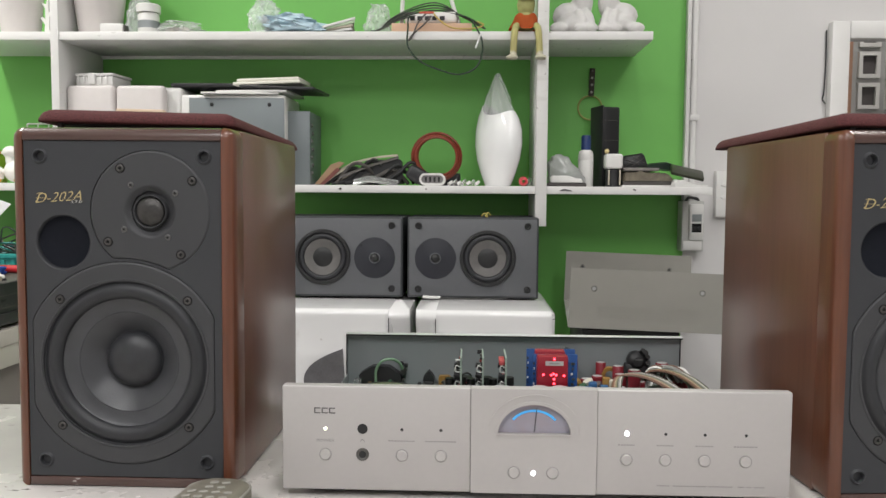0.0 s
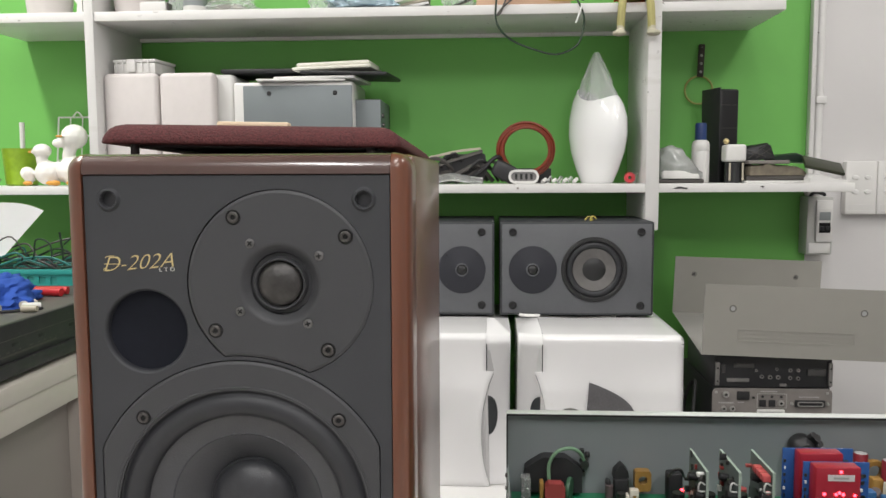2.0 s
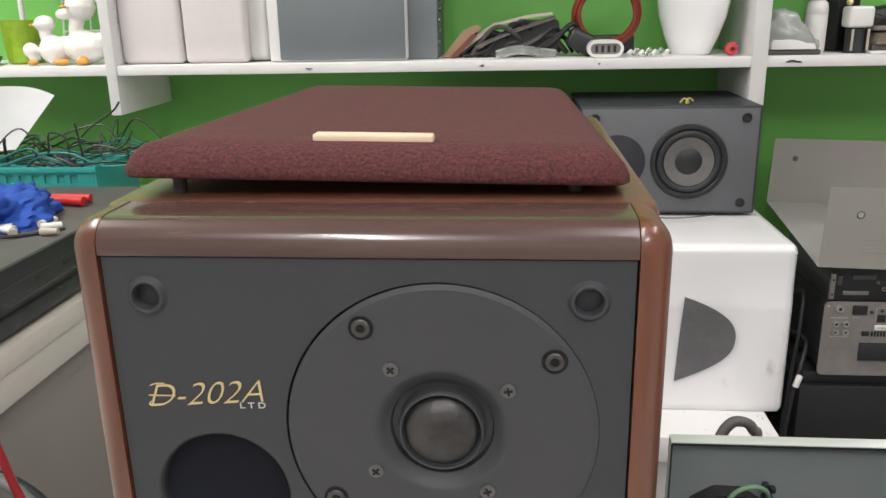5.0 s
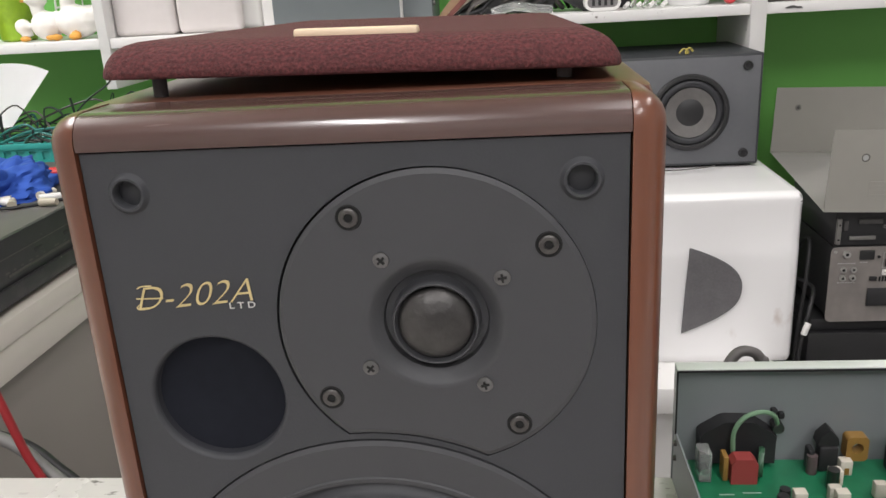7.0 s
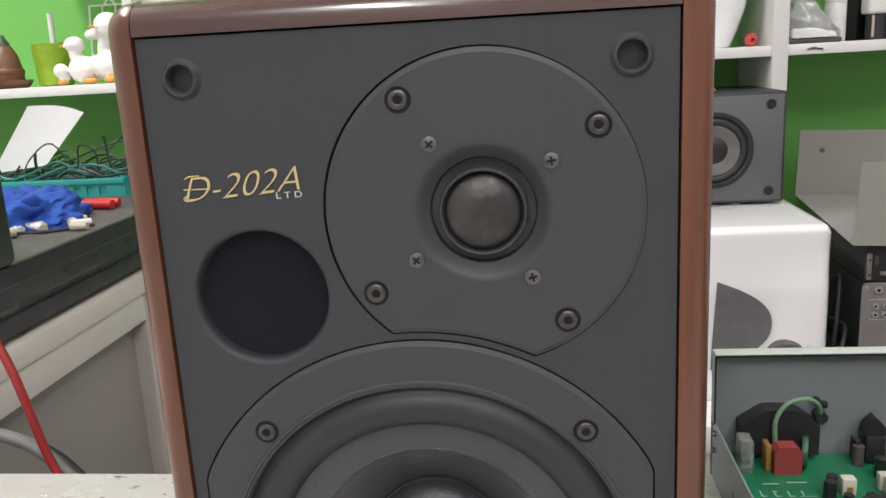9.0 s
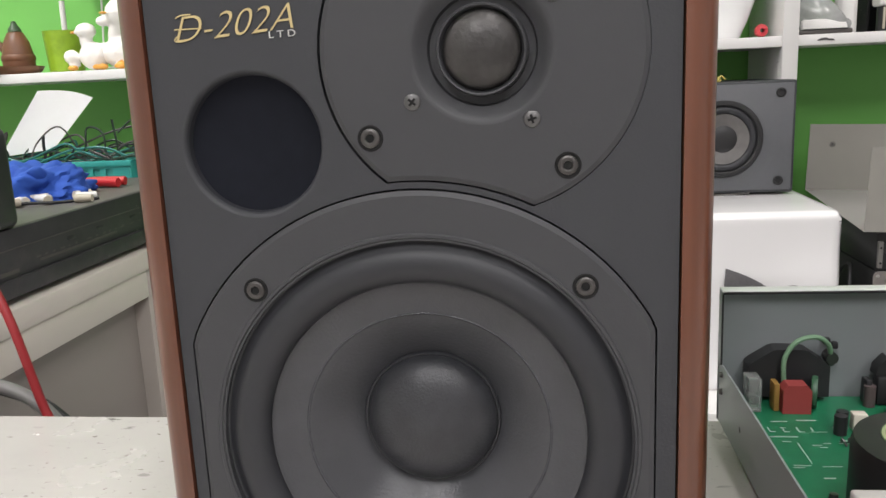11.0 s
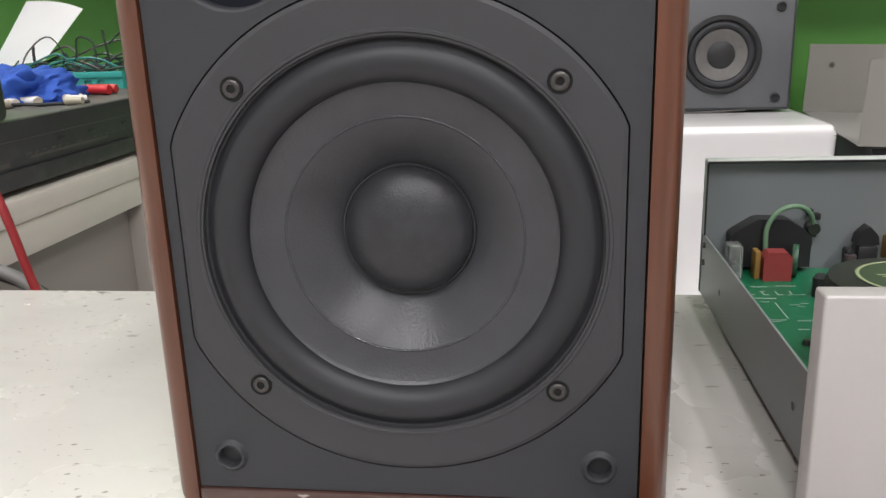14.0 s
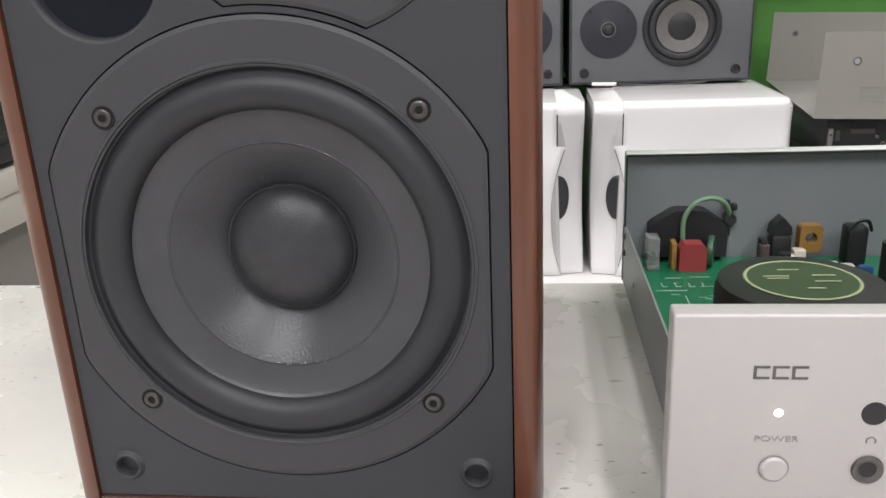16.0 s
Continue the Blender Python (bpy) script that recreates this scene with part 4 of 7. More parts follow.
for k, (x, y) in enumerate(((-0.088, 0.232), (-0.080, 0.228), (-0.070, 0.225), (-0.060, 0.215), (-0.118, 0.228))):
    part("board_block", slab(x, x + 0.008, y, y + 0.006, PZ, PZ + 0.011, 0.0008), (BEIGE0, BEIGE0, BLUEC, BLUEC, BEIGE0)[k], amp)
BEIGE = material("beige_connector", (0.58, 0.54, 0.46), 0.5, vary=0.1)
for x, y, w, d, h in ((-0.1420, 0.222, 0.0085, 0.0075, 0.011), (-0.1110, 0.246, 0.0085, 0.0080, 0.011), (-0.1155, 0.222, 0.0085, 0.0075, 0.011), (-0.1000, 0.258, 0.0080, 0.0075, 0.011)):
    c = part("connector_block", slab(x, x + w, y, y + d, PZ, PZ + h, 0.0008), BEIGE, amp, "small beige connector")
    part("connector_slot", slab(x + 0.0025, x + w - 0.0025, y - 0.0004, y, PZ + 0.001, PZ + 0.006), YELC, c)
for x, y, r, h in ((-0.1300, 0.209, 0.0032, 0.009), (-0.1420, 0.212, 0.0030, 0.007), (-0.1170, 0.206, 0.0030, 0.008), (-0.1180, 0.262, 0.0036, 0.014)):
    part("small_capacitor", rod((x, y, PZ), (x, y, PZ + h), r, 14), DARK if y < 0.25 else BROWNC, amp)
for x, y, w in ((-0.192, 0.214, 0.016), (-0.170, 0.238, 0.012), (-0.186, 0.236, 0.010), (-0.178, 0.1625, 0.006)):
    part("board_print", slab(x, x + w, y, y + 0.0011, PZ, PZ + 0.0001), WPRINT, amp)
for k in range(4):
    x = -0.1905 + 0.0085 * k
    part("board_print", slab(x, x + 0.0008, 0.222, 0.228, PZ, PZ + 0.0001), WPRINT, amp)
    part("board_print", slab(x, x + 0.0035, 0.221, 0.222, PZ, PZ + 0.0001), WPRINT, amp)
part("board_print", slab(-0.1790, -0.1783, 0.180, 0.206, PZ, PZ + 0.0001), WPRINT, amp)
for k in range(3):
    part("solder_leg", tube([(-0.1535 + 0.004 * k, 0.2075, PZ), (-0.1545 + 0.004 * k, 0.2045, PZ + 0.004), (-0.1525 + 0.004 * k, 0.2020, PZ)], 0.0007, 6, 4), STEEL, amp)
part("board_screw", lathe([(0, 0.003), (0.002, 0.0026), (0.0026, 0)], 12, Matrix.Translation((-0.1800, 0.142, PZ))), STEEL, amp)
for x, z in ((0.0530, 0.072), (0.1440, 0.0715)):
    m = Matrix.Translation((x, 0.2815, z)) @ FACE
    so = part("output_socket", lathe([(0.0, 0), (0.0096, 0), (0.0112, 0.003), (0.0112, 0.010), (0.0098, 0.015), (0.0056, 0.019), (0.0, 0.0195)], 28, m), DARK, amp, "round black socket body")
    part("socket_foot", slab(x - 0.0140, x + 0.0140, 0.266, 0.2814, z - 0.020, z - 0.004, 0.002), DARK, so)
    part("socket_label", slab(x - 0.0040, x + 0.0050, 0.2616, 0.2622, z + 0.0020, z + 0.0034), FITM0, so)
    for dx, dz, r in ((0.0070, 0.0086, 0.0036), (0.0098, 0.0034, 0.0030), (0.0102, -0.0042, 0.0032), (0.0040, 0.0112, 0.0028)):
        part("socket_lug", rod((x + dx, 0.270, z + dz - 0.002), (x + dx + 0.002, 0.264, z + dz + 0.003), r, 10), DARK, so)
# right-hand board
for X, Y, h in ((0.158, 0.965, 0.030), (0.172, 0.972, 0.032), (0.196, 0.955, 0.038), (0.215, 0.960, 0.040), (0.214, 0.935, 0.034), (0.235, 0.962, 0.042), (0.252, 0.958, 0.040), (0.246, 0.930, 0.036), (0.190, 0.925, 0.030), (0.262, 0.935, 0.036)):
    m = Matrix.Translation((X - 0.0775, Y - 0.718, PZ))
    c = part("film_capacitor", lathe([(0, 0), (0.0068, 0), (0.0068, h - 0.001), (0.0060, h)], 18, m), material("maroon_sleeve", (0.16, 0.012, 0.020), 0.4, vary=0.1) if X == 0.158 else bpy.data.materials["maroon_sleeve"], amp, "maroon capacitor")
    part("capacitor_top", lathe([(0.0060, h - 0.0002), (0.0, h + 0.0002)], 18, m), CAPTOP, c)
bm = slab(0.068, 0.114, 0.145, 0.215, 0.045, 0.0466, 0.0004)
part("raised_board", bm, PCB, amp)
for x, y, mat, w, h in ((0.078, 0.205, BLUEC, 0.009, 0.012), (0.090, 0.198, BLUEC, 0.009, 0.010), (0.072, 0.19, BLUEC, 0.008, 0.010), (0.099, 0.238, YELC, 0.009, 0.010), (0.105, 0.225, BEIGE0, 0.010, 0.010), (0.104, 0.178, YELC, 0.008, 0.010), (0.150, 0.178, YELC, 0.008, 0.012)):
    part("board_block", slab(x, x + w, y, y + 0.010, 0.0467 if y < 0.216 else PZ, 0.0467 + h, 0.0015), mat, amp)
part("inductor", lathe([(0.006, -0.003), (0.010, -0.003), (0.011, 0), (0.010, 0.003), (0.006, 0.003), (0.0055, 0), (0.006, -0.003)], 20, Matrix.Translation((0.110, 0.262, 0.055)) @ FACE), YELC, amp)
RIBBON = [material("ribbon_" + n, c, 0.45, vary=0.08) for n, c in (("brown", (0.12, 0.065, 0.045)), ("rust", (0.22, 0.11, 0.075)), ("tan", (0.40, 0.30, 0.22)), ("olive", (0.19, 0.17, 0.11)), ("green", (0.075, 0.085, 0.070)), ("grey", (0.26, 0.25, 0.24)), ("pale", (0.56, 0.53, 0.49)), ("dark", (0.07, 0.06, 0.055)))]
for base, pts in ((0.0, [(0.0850, 0.110, 0.030), (0.0865, 0.130, 0.066), (0.100, 0.172, 0.0745), (0.128, 0.170, 0.0745), (0.152, 0.135, 0.066), (0.170, 0.085, 0.046), (0.174, 0.06, 0.030)]),
                  (0.0, [(0.125, 0.235, 0.052), (0.148, 0.225, 0.070), (0.172, 0.190, 0.071), (0.186, 0.12, 0.060), (0.194, 0.07, 0.034)])):
    rb = None
    for k in range(8):
        off = Vector((0.0017 * k + 0.002, 0.0017 * k - 0.006, 0.0003 * (k % 2)))
        ob = part("ribbon_cable" if rb is None else "ribbon_strand", tube([Vector(p) + off for p in pts], 0.0012, 6, 7), RIBBON[k], rb or amp, "flat multicoloured ribbon cable" if rb is None else "")
        rb = rb or ob
SLEEVE = material("grey_cable_sleeve", (0.20, 0.205, 0.19), 0.6, vary=0.25, scale=80)
for pts, r in (([(0.092, 0.120, 0.030), (0.108, 0.135, 0.050), (0.126, 0.120, 0.056), (0.142, 0.095, 0.045), (0.150, 0.07, 0.030)], 0.0085),
               ([(0.120, 0.160, 0.030), (0.138, 0.175, 0.056), (0.158, 0.160, 0.060), (0.172, 0.125, 0.046), (0.176, 0.09, 0.030)], 0.0070),
               ([(0.150, 0.215, 0.030), (0.162, 0.225, 0.066), (0.176, 0.215, 0.072), (0.188, 0.190, 0.060), (0.190, 0.15, 0.030)], 0.0060)):
    part("cable_sleeve", tube(pts, r, 10, 6, flat=0.6), SLEEVE, amp, "thick grey cable sleeve")
for k in range(7):
    x = 0.150 + 0.0042 * k
    part("white_lead", tube([(x - 0.010, 0.240, 0.045), (x, 0.232, 0.069 + 0.003 * (k % 2)), (x + 0.012, 0.222, 0.072), (x + 0.020, 0.208, 0.060)], 0.0016, 6, 5), (PLASTIC_W, RIBBON[0], PLASTIC_W, RIBBON[5], RIBBON[6], RIBBON[0], PLASTIC_W)[k], amp)
for x, y, z, h, mat in ((0.084, 0.222, 0.046, 0.012, BEIGE0), (0.093, 0.214, 0.046, 0.010, BROWNC), (0.070, 0.226, 0.048, 0.008, YELC), (0.076, 0.215, 0.046, 0.007, GREEN_DISC)):
    part("tilted_capacitor", rod((x, y, z), (x - 0.006, y - 0.002, z + h), 0.0058, 14), mat, amp)
for x, y, r, h in ((0.066, 0.262, 0.0060, 0.050), (0.118, 0.250, 0.0065, 0.045), (0.172, 0.262, 0.0075, 0.047), (0.128, 0.205, 0.0070, 0.050), (0.100, 0.265, 0.0060, 0.046), (0.184, 0.235, 0.0070, 0.036)):
    m = Matrix.Translation((x, y, PZ))
    c = part("film_capacitor", lathe([(0, 0), (r, 0), (r, h - 0.001), (r * 0.88, h)], 18, m), bpy.data.materials["maroon_sleeve"], amp, "maroon capacitor")
    part("capacitor_top", lathe([(r * 0.88, h - 0.0002), (0.0, h + 0.0002)], 18, m), CAPTOP, c)
part("white_plug", slab(0.150, 0.164, 0.222, 0.236, PZ, 0.056, 0.002), PLASTIC_W, amp)

# ---- rear speakers ----
LEADS_DARK = material("dark_grey_cable", (0.085, 0.078, 0.075), 0.5, vary=0.2)
TW_PLATE = material("blue_black_plate", (0.019, 0.020, 0.027), 0.6, vary=0.1)


def dark_speaker(name, flip, at):
    s = thing(name, "grey two-way loudspeaker laid on its side on a white cabinet", "loudspeaker", at, "grey loudspeakers lying on their sides")
    f = -1 if flip else 1
    part("cabinet", slab(-0.1525, 0.1525, 0.0015, 0.235, 0, 0.188, 0.003), GREY_CAB, s)
    bm = slab(-0.1480, 0.1480, 0.0, 0.008, 0.0045, 0.1835, 0.001)
    part("baffle", bm, GREY_BAF, s)
    for x in (-0.127, 0.127):
        for z in (0.020, 0.168):
            m = Matrix.Translation((x, 0, z)) @ FACE
            part("grille_socket", lathe([(0, -0.0), (0.0050, 0.0005), (0.0060, 0.0025), (0.0078, 0.0022), (0.0082, 0)], 24, m), DARK, s)
    m = Matrix.Translation((f * -0.087, 0, 0.092)) @ FACE
    tw = part("tweeter", lathe([(0.0478, 0), (0.0478, 0.0016), (0.0460, 0.0022), (0.0160, 0.0016), (0.0125, 0.0030), (0.0105, 0.0012)], 56, m), TW_PLATE, s, "dark round tweeter plate")
    part("dome_ring", lathe([(0.0105, 0.0018), (0.0108, 0.0036), (0.0122, 0.0040), (0.0132, 0.0030), (0.0136, 0.0016)], 28, m), GREY_BAF, tw, "grey ring round the dome")
    part("dome", lathe([(0.0105, 0.0012), (0.0085, 0.0050), (0.0045, 0.0072), (0, 0.0078)], 28, m), DARK, tw)
    for k in range(4):
        a = radians(45 + 90 * k)
        part("screw", lathe([(0, 0.0030), (0.0022, 0.0028), (0.0026, 0.0018)], 10, m @ Matrix.Translation((0.043 * math.cos(a), 0.043 * math.sin(a), 0))), DARK, tw)
    m = Matrix.Translation((f * 0.0345, 0, 0.093)) @ FACE
    wf = part("woofer", lathe([(0.0650, 0), (0.0650, 0.004), (0.0630, 0.0065), (0.0580, 0.0068), (0.0555, 0.004)], 64, m), DARK, s, "bass driver with pale cone")
    part("surround", lathe([(0.0556, 0.002)] + [(0.0490 + 0.0060 * math.cos(a), 0.002 + 0.0045 * math.sin(a)) for a in [math.pi * k / 8 for k in range(9)]] + [(0.0420, 0.0038)], 64, m), RUBBER, wf)
    part("cone", lathe([(0.0425, 0.0046), (0.0310, 0.0026), (0.0228, 0.0006)], 56, m), PALE_CONE, wf, "pale grey paper cone")
    part("dust_cap", lathe([(0.0230, 0.0008), (0.0180, 0.0034), (0.0095, 0.0050), (0, 0.0055)], 36, m), DARK, wf)
    return s


dark_speaker("bookshelf_speaker", False, pose(0.0240, 1.886, 0.7605))
dark_speaker("bookshelf_speaker", True, pose(-0.2920, 1.886, 0.7605))


def dished(x, z):
    """How far the white cabinet's side sinks in at this place."""
    u, w = (x - 0.165) / 0.105, (z - 0.115) / 0.135
    return 0.0085 * max(0.0, 1 - u * u) ** 2 * max(0.0, 1 - w * w) ** 2 + 0.0035 * max(0.0, 1 - ((z - 0.235) / 0.05) ** 2)


def lip(z):
    """Where the white cabinet's side ends towards its front: straight above, and a curved lip below a notch."""
    if z >= 0.2165:
        return 0.0482
    return 0.0330 + 0.0245 * math.sin(math.pi * 0.92 * max(0.0, (0.2165 - z) / 0.2165)) ** 0.8


def white_cabinet(flip, at):
    s = thing("white_loudspeaker", "glossy white loudspeaker cabinet standing side-on with a grey half-round vent", "loudspeaker", at, "white loudspeaker cabinets")
    f = -1 if flip else 1
    sh = lambda bm: (bmesh.ops.transform(bm, matrix=Matrix.Diagonal((f, 1, 1, 1)), verts=bm.verts), flip and bmesh.ops.reverse_faces(bm, faces=bm.faces[:]), bm)[2]
    # shell: rolled edges, and its side dished round the vent
    bm = bmesh.new()
    X1, ZT, R = 0.300, 0.285, 0.016
    rows = []
    prof = [(0.355, ZT), (0.10, ZT)] + [(R - R * math.cos(a), ZT - R + R * math.sin(a)) for a in [math.pi / 2 * (6 - k) / 6 for k in range(7)]]
    prof += [(0.0, z) for z in [0.269 - 0.0065 * k for k in range(1, 8)] + [0.2170, 0.2160] + [0.2160 - 0.0072 * k for k in range(1, 30)]] + [(0.004, 0.0), (0.355, 0.0)]
    for k in range(37):
        ring = []
        for y, z in prof:
            x0 = lip(z)
            x = x0 + (X1 - x0) * (k / 36) ** 1.15
            edge = max(0.0, x - (X1 - 0.010)) / 0.010
            turn = 0.010 * (1 - math.sqrt(max(0.0, 1 - edge * edge)))
            start = max(0.0, 1 - (x - x0) / 0.004)
            y2 = y + (dished(x, z) if y < R and 0.002 < z < ZT - R * 0.5 else 0.0) + (turn + 0.0025 * start * start if y < R + 0.001 else 0.0)
            ring.append(bm.verts.new((x, y2, z - (0.6 * turn if z > ZT - R else 0.0))))
        rows.append(ring)
    for p, q in zip(rows, rows[1:]):
        for j in range(len(p)):
            i = (j + 1) % len(p)
            bm.faces.new((p[j], p[i], q[i], q[j]))
    bm.faces.new(rows[0][::-1])
    bm.faces.new(rows[-1])
    bmesh.ops.recalc_face_normals(bm, faces=bm.faces)
    part("cabinet", sh(bm), WHITE_CAB, s, angle=50)
    # front moulding: an angled face beside the drivers, under the shell's curving lip
    bm = bmesh.new()
    rows = []
    for k in range(58):
        z = 0.001 + 0.282 * k / 57
        scoop = math.sin(math.pi * max(0.0, min(1.0, (z - 0.002) / 0.268)))
        pull = 0.010 * (max(0.0, z - 0.262) / 0.022) ** 2 + 0.003 * (max(0.0, 0.010 - z) / 0.010) ** 2
        yc, deep = 0.016 + 0.050 * scoop ** 1.2 + pull, 0.004 + 0.019 * scoop + pull
        line = [(0.006, 0.354), (0.003, yc + 0.016), (0.0034, yc + 0.006)]
        line += [(0.0048 + 0.0562 * w, yc + (deep - yc) * w ** 0.9) for w in [j / 8 for j in range(9)]] + [(0.0618, 0.354)]
        rows.append([bm.verts.new((x, y, z)) for x, y in line])
    for p, q in zip(rows, rows[1:]):
        for j in range(len(p)):
            i = (j + 1) % len(p)
            bm.faces.new((p[j], p[i], q[i], q[j]))
    bm.faces.new(rows[0][::-1])
    bm.faces.new(rows[-1])
    bmesh.ops.recalc_face_normals(bm, faces=bm.faces)
    fb = part("front_moulding", sh(bm), WHITE_CAB, s, "curved white plastic front", angle=60)
    part("seam", sh(tube([(lip(z) - 0.0004, 0.0030, z) for z in [0.212 - 0.0150 * k for k in range(14)]], 0.0006, 6, 2)), GREY_BAF, fb, "thin grey seam line")
    part("seam", sh(tube([(0.0472, 0.0012, 0.2185 + 0.049 * k / 5) for k in range(6)], 0.0010, 6, 3)), DARK, fb, "dark seam line")
    m = Matrix.Translation((f * 0.0440, 0.0310, 0.127)) @ Matrix.Rotation(f * radians(-37), 4, "Z") @ FACE
    part("driver", lathe([(0.037, -0.012), (0.036, 0.0040), (0.033, 0.0052), (0.030, 0.0038), (0.0, 0.0030)], 40, m @ Matrix.Diagonal((0.52, 1, 1, 1))), GREY_CAB, fb, "dark grey bass driver")
    z0 = 0.1265
    bm = bmesh.new()
    cols = []
    for k in range(25):
        u = 1 - k / 12
        xa = (0.141 if flip else 0.127) + 0.004 * u
        row = [(xa + 0.088 * (1 - abs(u) ** 2.4) * j / 8, z0 + 0.073 * u) for j in range(9)]
        cols.append([bm.verts.new((x, dished(x, z) - 0.0016, z)) for x, z in row])
    for p, q in zip(cols, cols[1:]):
        for j in range(8):
            bm.faces.new((p[j], p[j + 1], q[j + 1], q[j]))
    bmesh.ops.remove_doubles(bm, verts=bm.verts, dist=1e-6)
    bmesh.ops.recalc_face_normals(bm, faces=bm.faces)
    bmesh.ops.solidify(bm, geom=bm.faces[:], thickness=0.0022)
    part("vent", sh(bm), material("vent_grey_mesh", (0.12, 0.115, 0.12), 0.7, vary=0.25, scale=300), s, "grey half-round vent cover")
    return s


white_cabinet(False, pose(-0.1010, 1.707, 0.4705))
white_cabinet(True, pose(-0.1070, 1.712, 0.4705))

low = thing("low_bench", "low white bench under the rear speakers", "bench")
part("benchtop", slab(-0.82, 0.172, 1.62, 2.205, 0.425, 0.470, 0.003), SHELF, low)
part("end_board", slab(0.140, 0.160, 1.682, 2.20, 0.0, 0.4248), SHELF, low)
part("front_board", slab(-0.80, 0.160, 1.66, 1.68, 0.0, 0.4248), SHELF, low)

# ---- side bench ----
# leg and skirting take a darker tone of the bench colour
LEGM = material("taupe_leg_tone", (0.38, 0.345, 0.31), 0.5, vary=0.1, scale=8)
sb = thing("side_bench", "off-white painted bench along the side wall, cluttered with gear", "bench")
part("benchtop", slab(-1.62, -0.832, -0.6, 2.20, 0.716, 0.745, 0.003), BENCH, sb)
part("apron", slab(-1.60, -0.836, -0.58, 1.568, 0.675, 0.7158, 0.002), BENCH, sb)
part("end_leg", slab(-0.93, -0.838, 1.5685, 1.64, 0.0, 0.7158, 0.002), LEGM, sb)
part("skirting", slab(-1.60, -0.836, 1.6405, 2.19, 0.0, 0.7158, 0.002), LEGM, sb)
# panel below the top: its shade is put into this dark colour
part("side_panel", slab(-0.88, -0.862, -0.58, 1.568, 0.0, 0.6748), material("taupe_panel_shaded", (0.25, 0.225, 0.205), 0.5, vary=0.12, scale=6), sb)

# ---- covers and receivers behind the table ----
cov = thing("component_cover", "champagne grey folded steel equipment lid lying upside down on the receivers", "cover", pose(0.3885, 1.700, 0.7190, 0, 2.0, 0))
front_holes = [circle(-0.114, 0.0840, 0.0042, 16), circle(0.110, 0.0840, 0.0042, 16)]
part("front_flange", plate(rect(-0.1640, 0.1640, 0.0, 0.1255), front_holes, 0.0, 0.0015), COVER, cov)
for x in (-0.114, 0.110):
    part("screw_dimple", lathe([(0.0042, -0.001), (0.0050, 0.0004), (0.0062, 0.0001)], 20, Matrix.Translation((x, 0, 0.0840)) @ FACE), STEEL, cov)
for x in (-0.114, 0.110):
    part("cover_screw", lathe([(0, -0.0002), (0.0040, -0.0004), (0.0042, -0.0014)], 16, Matrix.Translation((x, 0, 0.0840)) @ FACE), CAPTOP, cov)
part("embossed_panel", plate(rect(-0.104, 0.098, 0.026, 0.048), [rect(-0.1025, 0.0965, 0.0275, 0.0465)], -0.0007, 0.0002), COVER, cov)
for z in (0.033, 0.040):
    part("embossed_line", slab(-0.102, 0.096, -0.0005, 0.0002, z, z + 0.0012), COVER, cov)
bm = bmesh.new()
bm.faces.new([bm.verts.new(p) for p in ((-0.1640, 0.0018, 0.0002), (0.1640, 0.0018, 0.0002), (0.1900, 0.3895, 0.0100), (-0.1290, 0.3895, 0.0100))])
bmesh.ops.solidify(bm, geom=bm.faces[:], thickness=-0.0014)
# paler than the flanges: strong light on the plate is put into its colour
part("lid_plate", bm, material("lit_lid_steel", (0.60, 0.585, 0.55), 0.5, vary=0.05, scale=30), cov, "inner face of the lid, lightened as if strongly lit")
rear_holes = [circle(-0.086, 0.0975, 0.0036, 16), circle(0.135, 0.0985, 0.0036, 16)]
part("rear_flange", plate(rect(-0.1290, 0.1900, 0.0100, 0.1360), rear_holes, 0.3898, 0.3913), COVER, cov)
for x, z in ((-0.086, 0.0975), (0.135, 0.0985)):
    part("screw_dimple", lathe([(0.0036, -0.001), (0.0044, 0.0004), (0.0055, 0.0001)], 20, Matrix.Translation((x, 0.3898, z)) @ FACE), STEEL, cov)
    part("cover_screw", lathe([(0, -0.0002), (0.0034, -0.0004), (0.0036, -0.0014)], 16, Matrix.Translation((x, 0.3898, z)) @ FACE), FITM, cov)

dev1 = thing("receiver", "black audio receiver showing its rear sockets", "receiver", pose(0.3615, 1.735, 0.6575))
part("case", slab(-0.104, 0.104, 0.0, 0.20, 0.0, 0.0575, 0.002), BLACK_DEV, dev1)
BRACKET = material("grey_bracket_steel", (0.26, 0.25, 0.24), 0.4, metal=0.5, vary=0.2, scale=80)
for x, z, r in ((-0.020, 0.020, 0.0036), (-0.005, 0.019, 0.0040), (0.009, 0.019, 0.0040), (0.030, 0.018, 0.0036), (0.044, 0.017, 0.0036), (0.030, 0.032, 0.0036), (0.044, 0.032, 0.0036), (0.006, 0.034, 0.0026), (-0.030, 0.031, 0.0026)):
    so = part("socket", lathe([(r * 0.45, -0.001), (r * 0.48, 0.003), (r * 0.95, 0.003), (r, 0.0)], 16, Matrix.Translation((x, 0, z)) @ FACE), BRACKET, dev1)
    part("socket_hole", lathe([(0, 0.0020), (r * 0.5, 0.0020)], 12, Matrix.Translation((x, 0, z)) @ FACE), PIT, so)
for x0, x1, z0, z1, mt in ((-0.082, -0.042, 0.010, 0.0165, BRACKET), (-0.092, -0.085, 0.026, 0.042, FITM), (0.060, 0.092, 0.022, 0.034, FITM), (0.012, 0.024, 0.002, 0.0075, BRACKET), (-0.070, -0.034, 0.036, 0.044, FITM)):
    part("rear_fitting", slab(x0, x1, -0.003, 0.0, z0, z1, 0.0008), mt, dev1)
